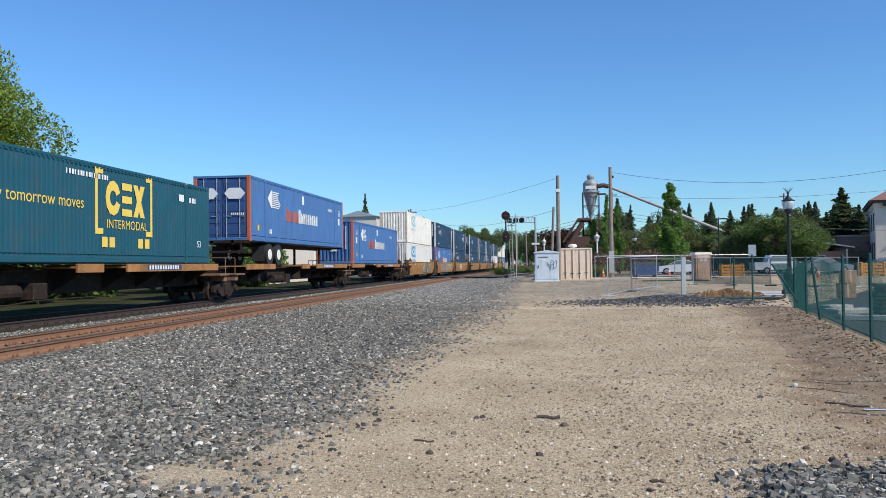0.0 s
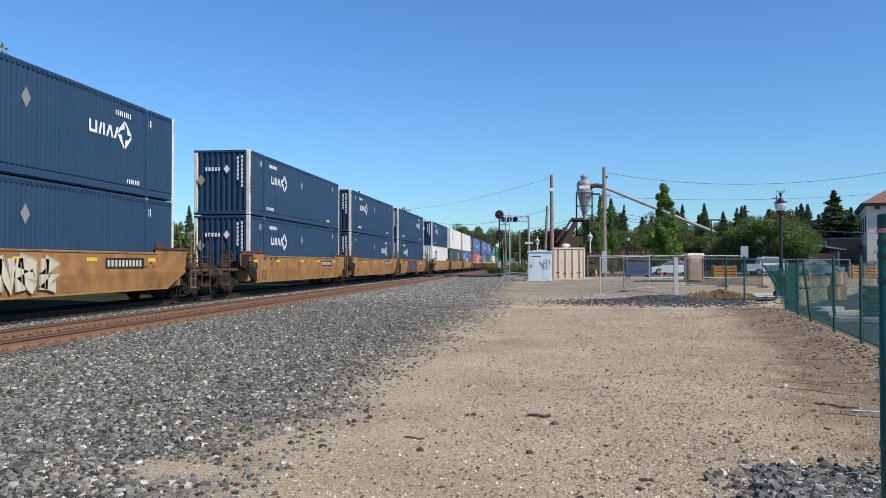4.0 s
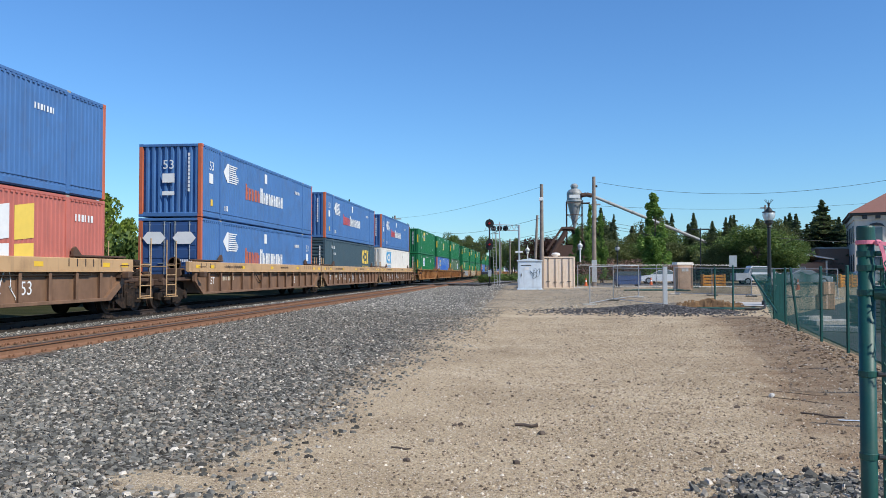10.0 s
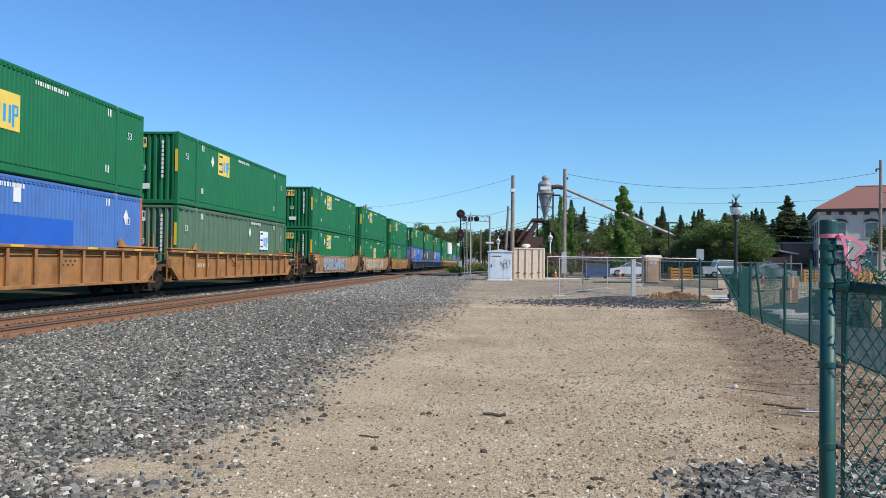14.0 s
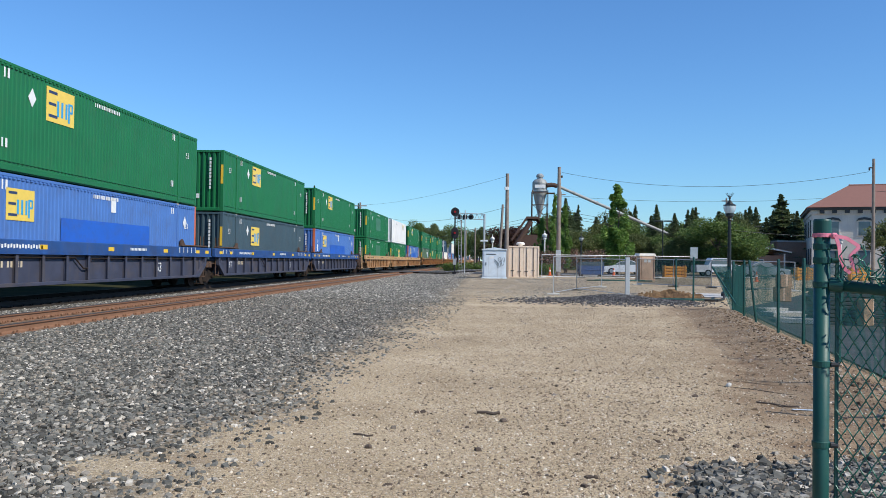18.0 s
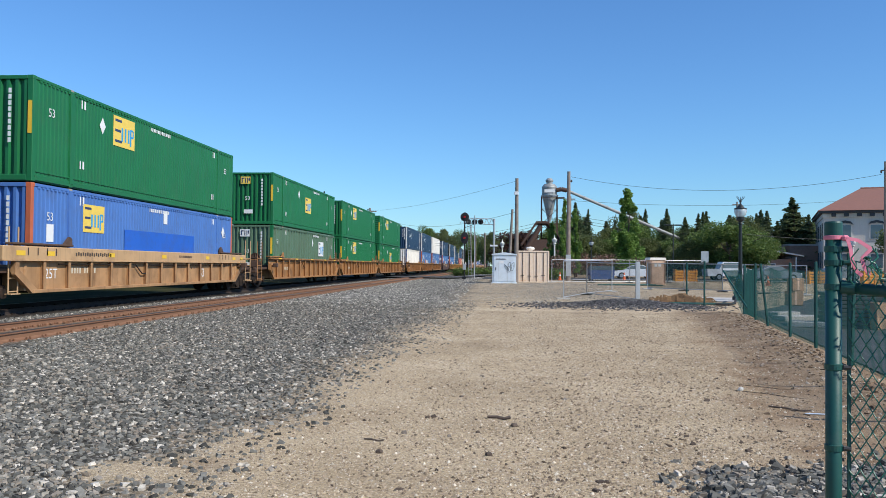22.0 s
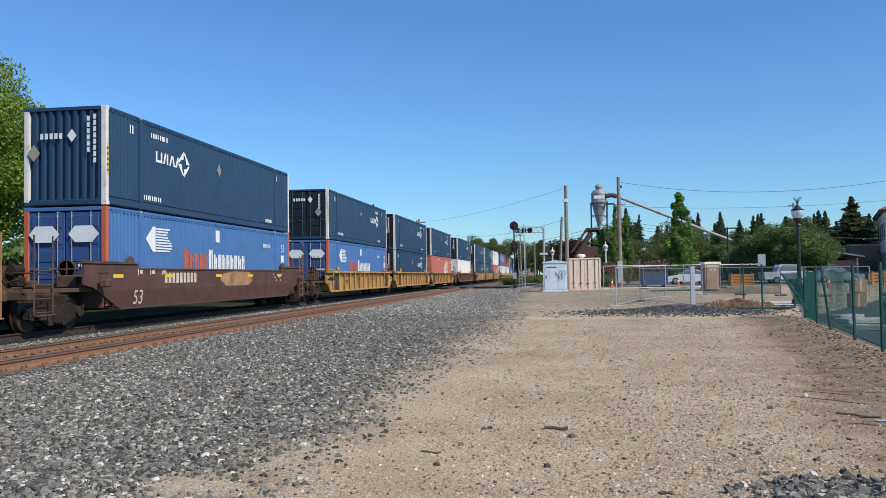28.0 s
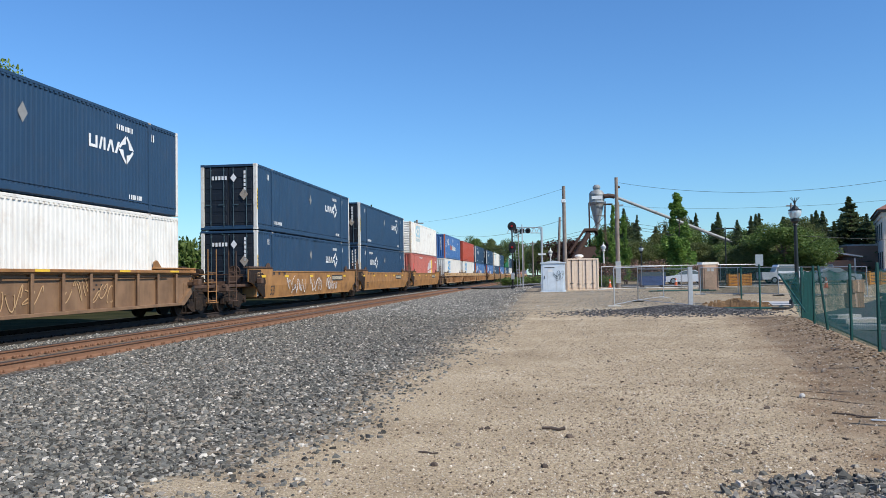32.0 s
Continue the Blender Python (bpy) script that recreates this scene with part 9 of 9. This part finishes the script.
# ---- buildings ----
def cream_building():
    b = thing("cream_building", "cream stucco two-storey building with a reddish hipped roof", "building", m=pose(36.5, 95, 0.3, 0, 0, -18))
    w, d, h = 34, 18, 7.6
    part("wall", Geo().box(0, 0, 0, w, d, h, 0.05), M["stucco"], b)
    part("cornice", Geo().box(-0.45, -0.45, h, w + 0.45, d + 0.45, h + 0.3, 0.05), M["trim_dark"], b)
    part("frieze", Geo().box(-0.12, -0.12, h - 0.5, w + 0.12, d + 0.12, h, 0.03), M["stucco"], b)
    g = Geo()
    e = 0.6
    a = [(-e, -e, h + 0.3), (w + e, -e, h + 0.3), (w + e, d + e, h + 0.3), (-e, d + e, h + 0.3)]
    r0, r1 = (4.6, d / 2, h + 3.6), (w - 5, d / 2, h + 3.6)
    g.quad(a[0], a[1], r1, r0).quad(a[1], a[2], r1).quad(a[2], a[3], r0, r1).quad(a[3], a[0], r0).quad(*a[::-1])
    part("roof", g, M["roof_red"], b)
    part("ridge_cap", Geo().tube(r0, r1, 0.12, n=8), M["roof_red"], b)
    for i in range(14):
        x = 0.8 + i * 1.3
        part("bracket", Geo().box(x, -0.42, h - 0.38, x + 0.5, -0.02, h - 0.02, 0.03), M["trim_dark"], b)
    for i in range(7):
        for z in (1.4, 4.7):
            x = 2.2 + i * 3.2
            wd = part("window", Geo().box(x - 0.75, -0.08, z - 0.1, x + 0.75, 0.02, z + 1.75, 0.02), M["stucco"], b)
            part("pane", Geo().box(x - 0.6, -0.1, z, x + 0.6, -0.06, z + 1.55, 0.01), M["dark_glass"], wd)
            part("hood", Geo().extrude([(x - 0.85, z + 1.6), (x - 0.6, z + 1.95), (x, z + 2.08), (x + 0.6, z + 1.95), (x + 0.85, z + 1.6), (x + 0.6, z + 1.7), (x, z + 1.82), (x - 0.6, z + 1.7)], "y", -0.2, 0.0), M["trim_dark"], wd)
    for i in range(4):
        for z in (1.4, 4.7):
            y = 1.8 + i * 4
            wd = part("window", Geo().box(-0.08, y - 0.35, z - 0.1, 0.02, y + 0.35, z + 1.85, 0.02), M["trim_dark"], b)
            part("pane", Geo().box(-0.1, y - 0.26, z, -0.06, y + 0.26, z + 1.7, 0.01), M["dark_glass"], wd)


cream_building()


def brown_house():
    b = thing("brown_house", "low brown house with a shallow shingle roof and carport", "house", m=pose(30.6, 100, 0.3))
    part("wall", Geo().box(-1.4, 0, 0, 4.6, 5, 2.4, 0.03), M["brick_wall"], b)
    part("roof", Geo().extrude([(-2.0, 2.5), (1.5, 3.55), (5.2, 2.9), (5.2, 2.75), (1.5, 3.35), (-2.0, 2.35)], "y", -0.8, 5.6), M["shingle"], b)
    part("fascia", Geo().extrude([(-2.0, 2.45), (1.5, 3.5), (5.2, 2.85), (5.2, 2.7), (1.5, 3.3), (-2.0, 2.3)], "y", -0.86, -0.8), M["clean_white"], b)
    for x in (-1.5, 1.2, 4.4):
        part("post", Geo().box(x - 0.08, -0.7, 0, x + 0.08, -0.54, 2.6, 0.01), M["clean_white"], b)
    wd = part("window", Geo().box(0.2, -0.06, 0.9, 2.2, 0.02, 1.9, 0.02), M["clean_white"], b)
    part("pane", Geo().box(0.3, -0.08, 1.0, 2.1, -0.05, 1.8), M["dark_glass"], wd)
    part("chimney", Geo().box(3.4, 2, 2.6, 4.0, 2.8, 4.0, 0.02), M["brick_wall"], b)
    t = thing("brick_building", "dark red brick building side beside the cream one", "building", m=pose(37.4, 106, 0.3))
    part("wall", Geo().box(-0.9, 0, 0, 3, 8, 4.2, 0.03), M["brick_wall"], t)
    part("parapet", Geo().box(-1.0, -0.1, 4.2, 3.1, 8.1, 4.4, 0.02), M["concrete"], t)


brown_house()


def white_hall(x, y, w, d, h, label, windows):
    b = thing("hall", label, "building", m=pose(x, y, 0.1))
    part("wall", Geo().box(0, 0, 0, w, d, h, 0.04), M["stucco"], b)
    part("roof", Geo().extrude([(-0.3, h), (w / 2, h + 0.9), (w + 0.3, h)], "y", -0.3, d + 0.3), M["galvanized"], b)
    for i in range(windows):
        xx = 0.8 + i * (w - 1.6) / max(1, windows - 1)
        for z in np.arange(1.0, h - 1.6, 2.6):
            wd = part("window", Geo().box(xx - 0.45, -0.06, z, xx + 0.45, 0.02, z + 1.1, 0.02), M["clean_white"], b)
            part("pane", Geo().box(xx - 0.36, -0.08, z + 0.08, xx + 0.36, -0.05, z + 1.02), M["dark_glass"], wd)


white_hall(-30.6, 118, 5.5, 8, 8.9, "white multi-storey building far behind the train", 4)
white_hall(-31, 64, 8, 14, 3.6, "pale low hall behind the trees", 3)
white_hall(-40, 78, 9, 14, 3.4, "pale low shed with a metal roof behind the train", 3)


# ---- litter on the dirt ----
def stick(x, y, L, r, turn, label):
    s = thing("stick", label, "stick", group="sticks on the dirt", m=pose(x, y, ground_z(x, y) + r, 0, 0, turn))
    part("twig", Geo().path([(-L / 2, 0, 0), (-L * 0.1, 0.02 * L, r * 0.4), (L * 0.25, -0.03 * L, 0.0), (L / 2, 0.05 * L, r)], r, n=6), M["bark"], s)


stick(-0.03, 8.1, 0.24, 0.016, -20, "short dark stick lying on the dirt")
stick(-1.12, 7.0, 0.2, 0.008, -25, "thin dark twig on the dirt")
stick(3.12, 9.05, 0.45, 0.01, -42, "thin dark twig by the fence")
stick(3.3, 10.03, 1.15, 0.0045, -41, "long thin dark twig across the earth by the fence")
stick(3.4, 10.7, 0.7, 0.004, -35, "thin dark twig half buried in the earth")
s0 = thing("plastic_strip", "pale blue plastic strip lying on the dirt", "litter", m=pose(3.35, 8.75, ground_z(3.35, 8.75) + 0.006, 0, 0, -6))
part("strip", Geo().box(-0.16, -0.02, 0, 0.16, 0.02, 0.006, 0.002), M["silver_paint"], s0)
for x, y, s in ((0.12, 7.75, 0.034), (2.98, 10.35, 0.045), (0.8, 10.05, 0.024), (-0.9, 10.0, 0.022), (-0.75, 8.1, 0.024), (-1.0, 6.55, 0.03), (-0.1, 6.6, 0.022)):
    r = thing("rock", "lone rock lying on the dirt", "rock", group="rocks on the dirt", m=pose(x, y, ground_z(x, y) + s * 0.4, 20, 10, x * 200))
    part("stone", Geo().box(-s, -s * 0.7, -s * 0.6, s, s * 0.7, s * 0.6, s * 0.4), M["concrete"] if x > 2.9 else M["bark"], r)


motions()
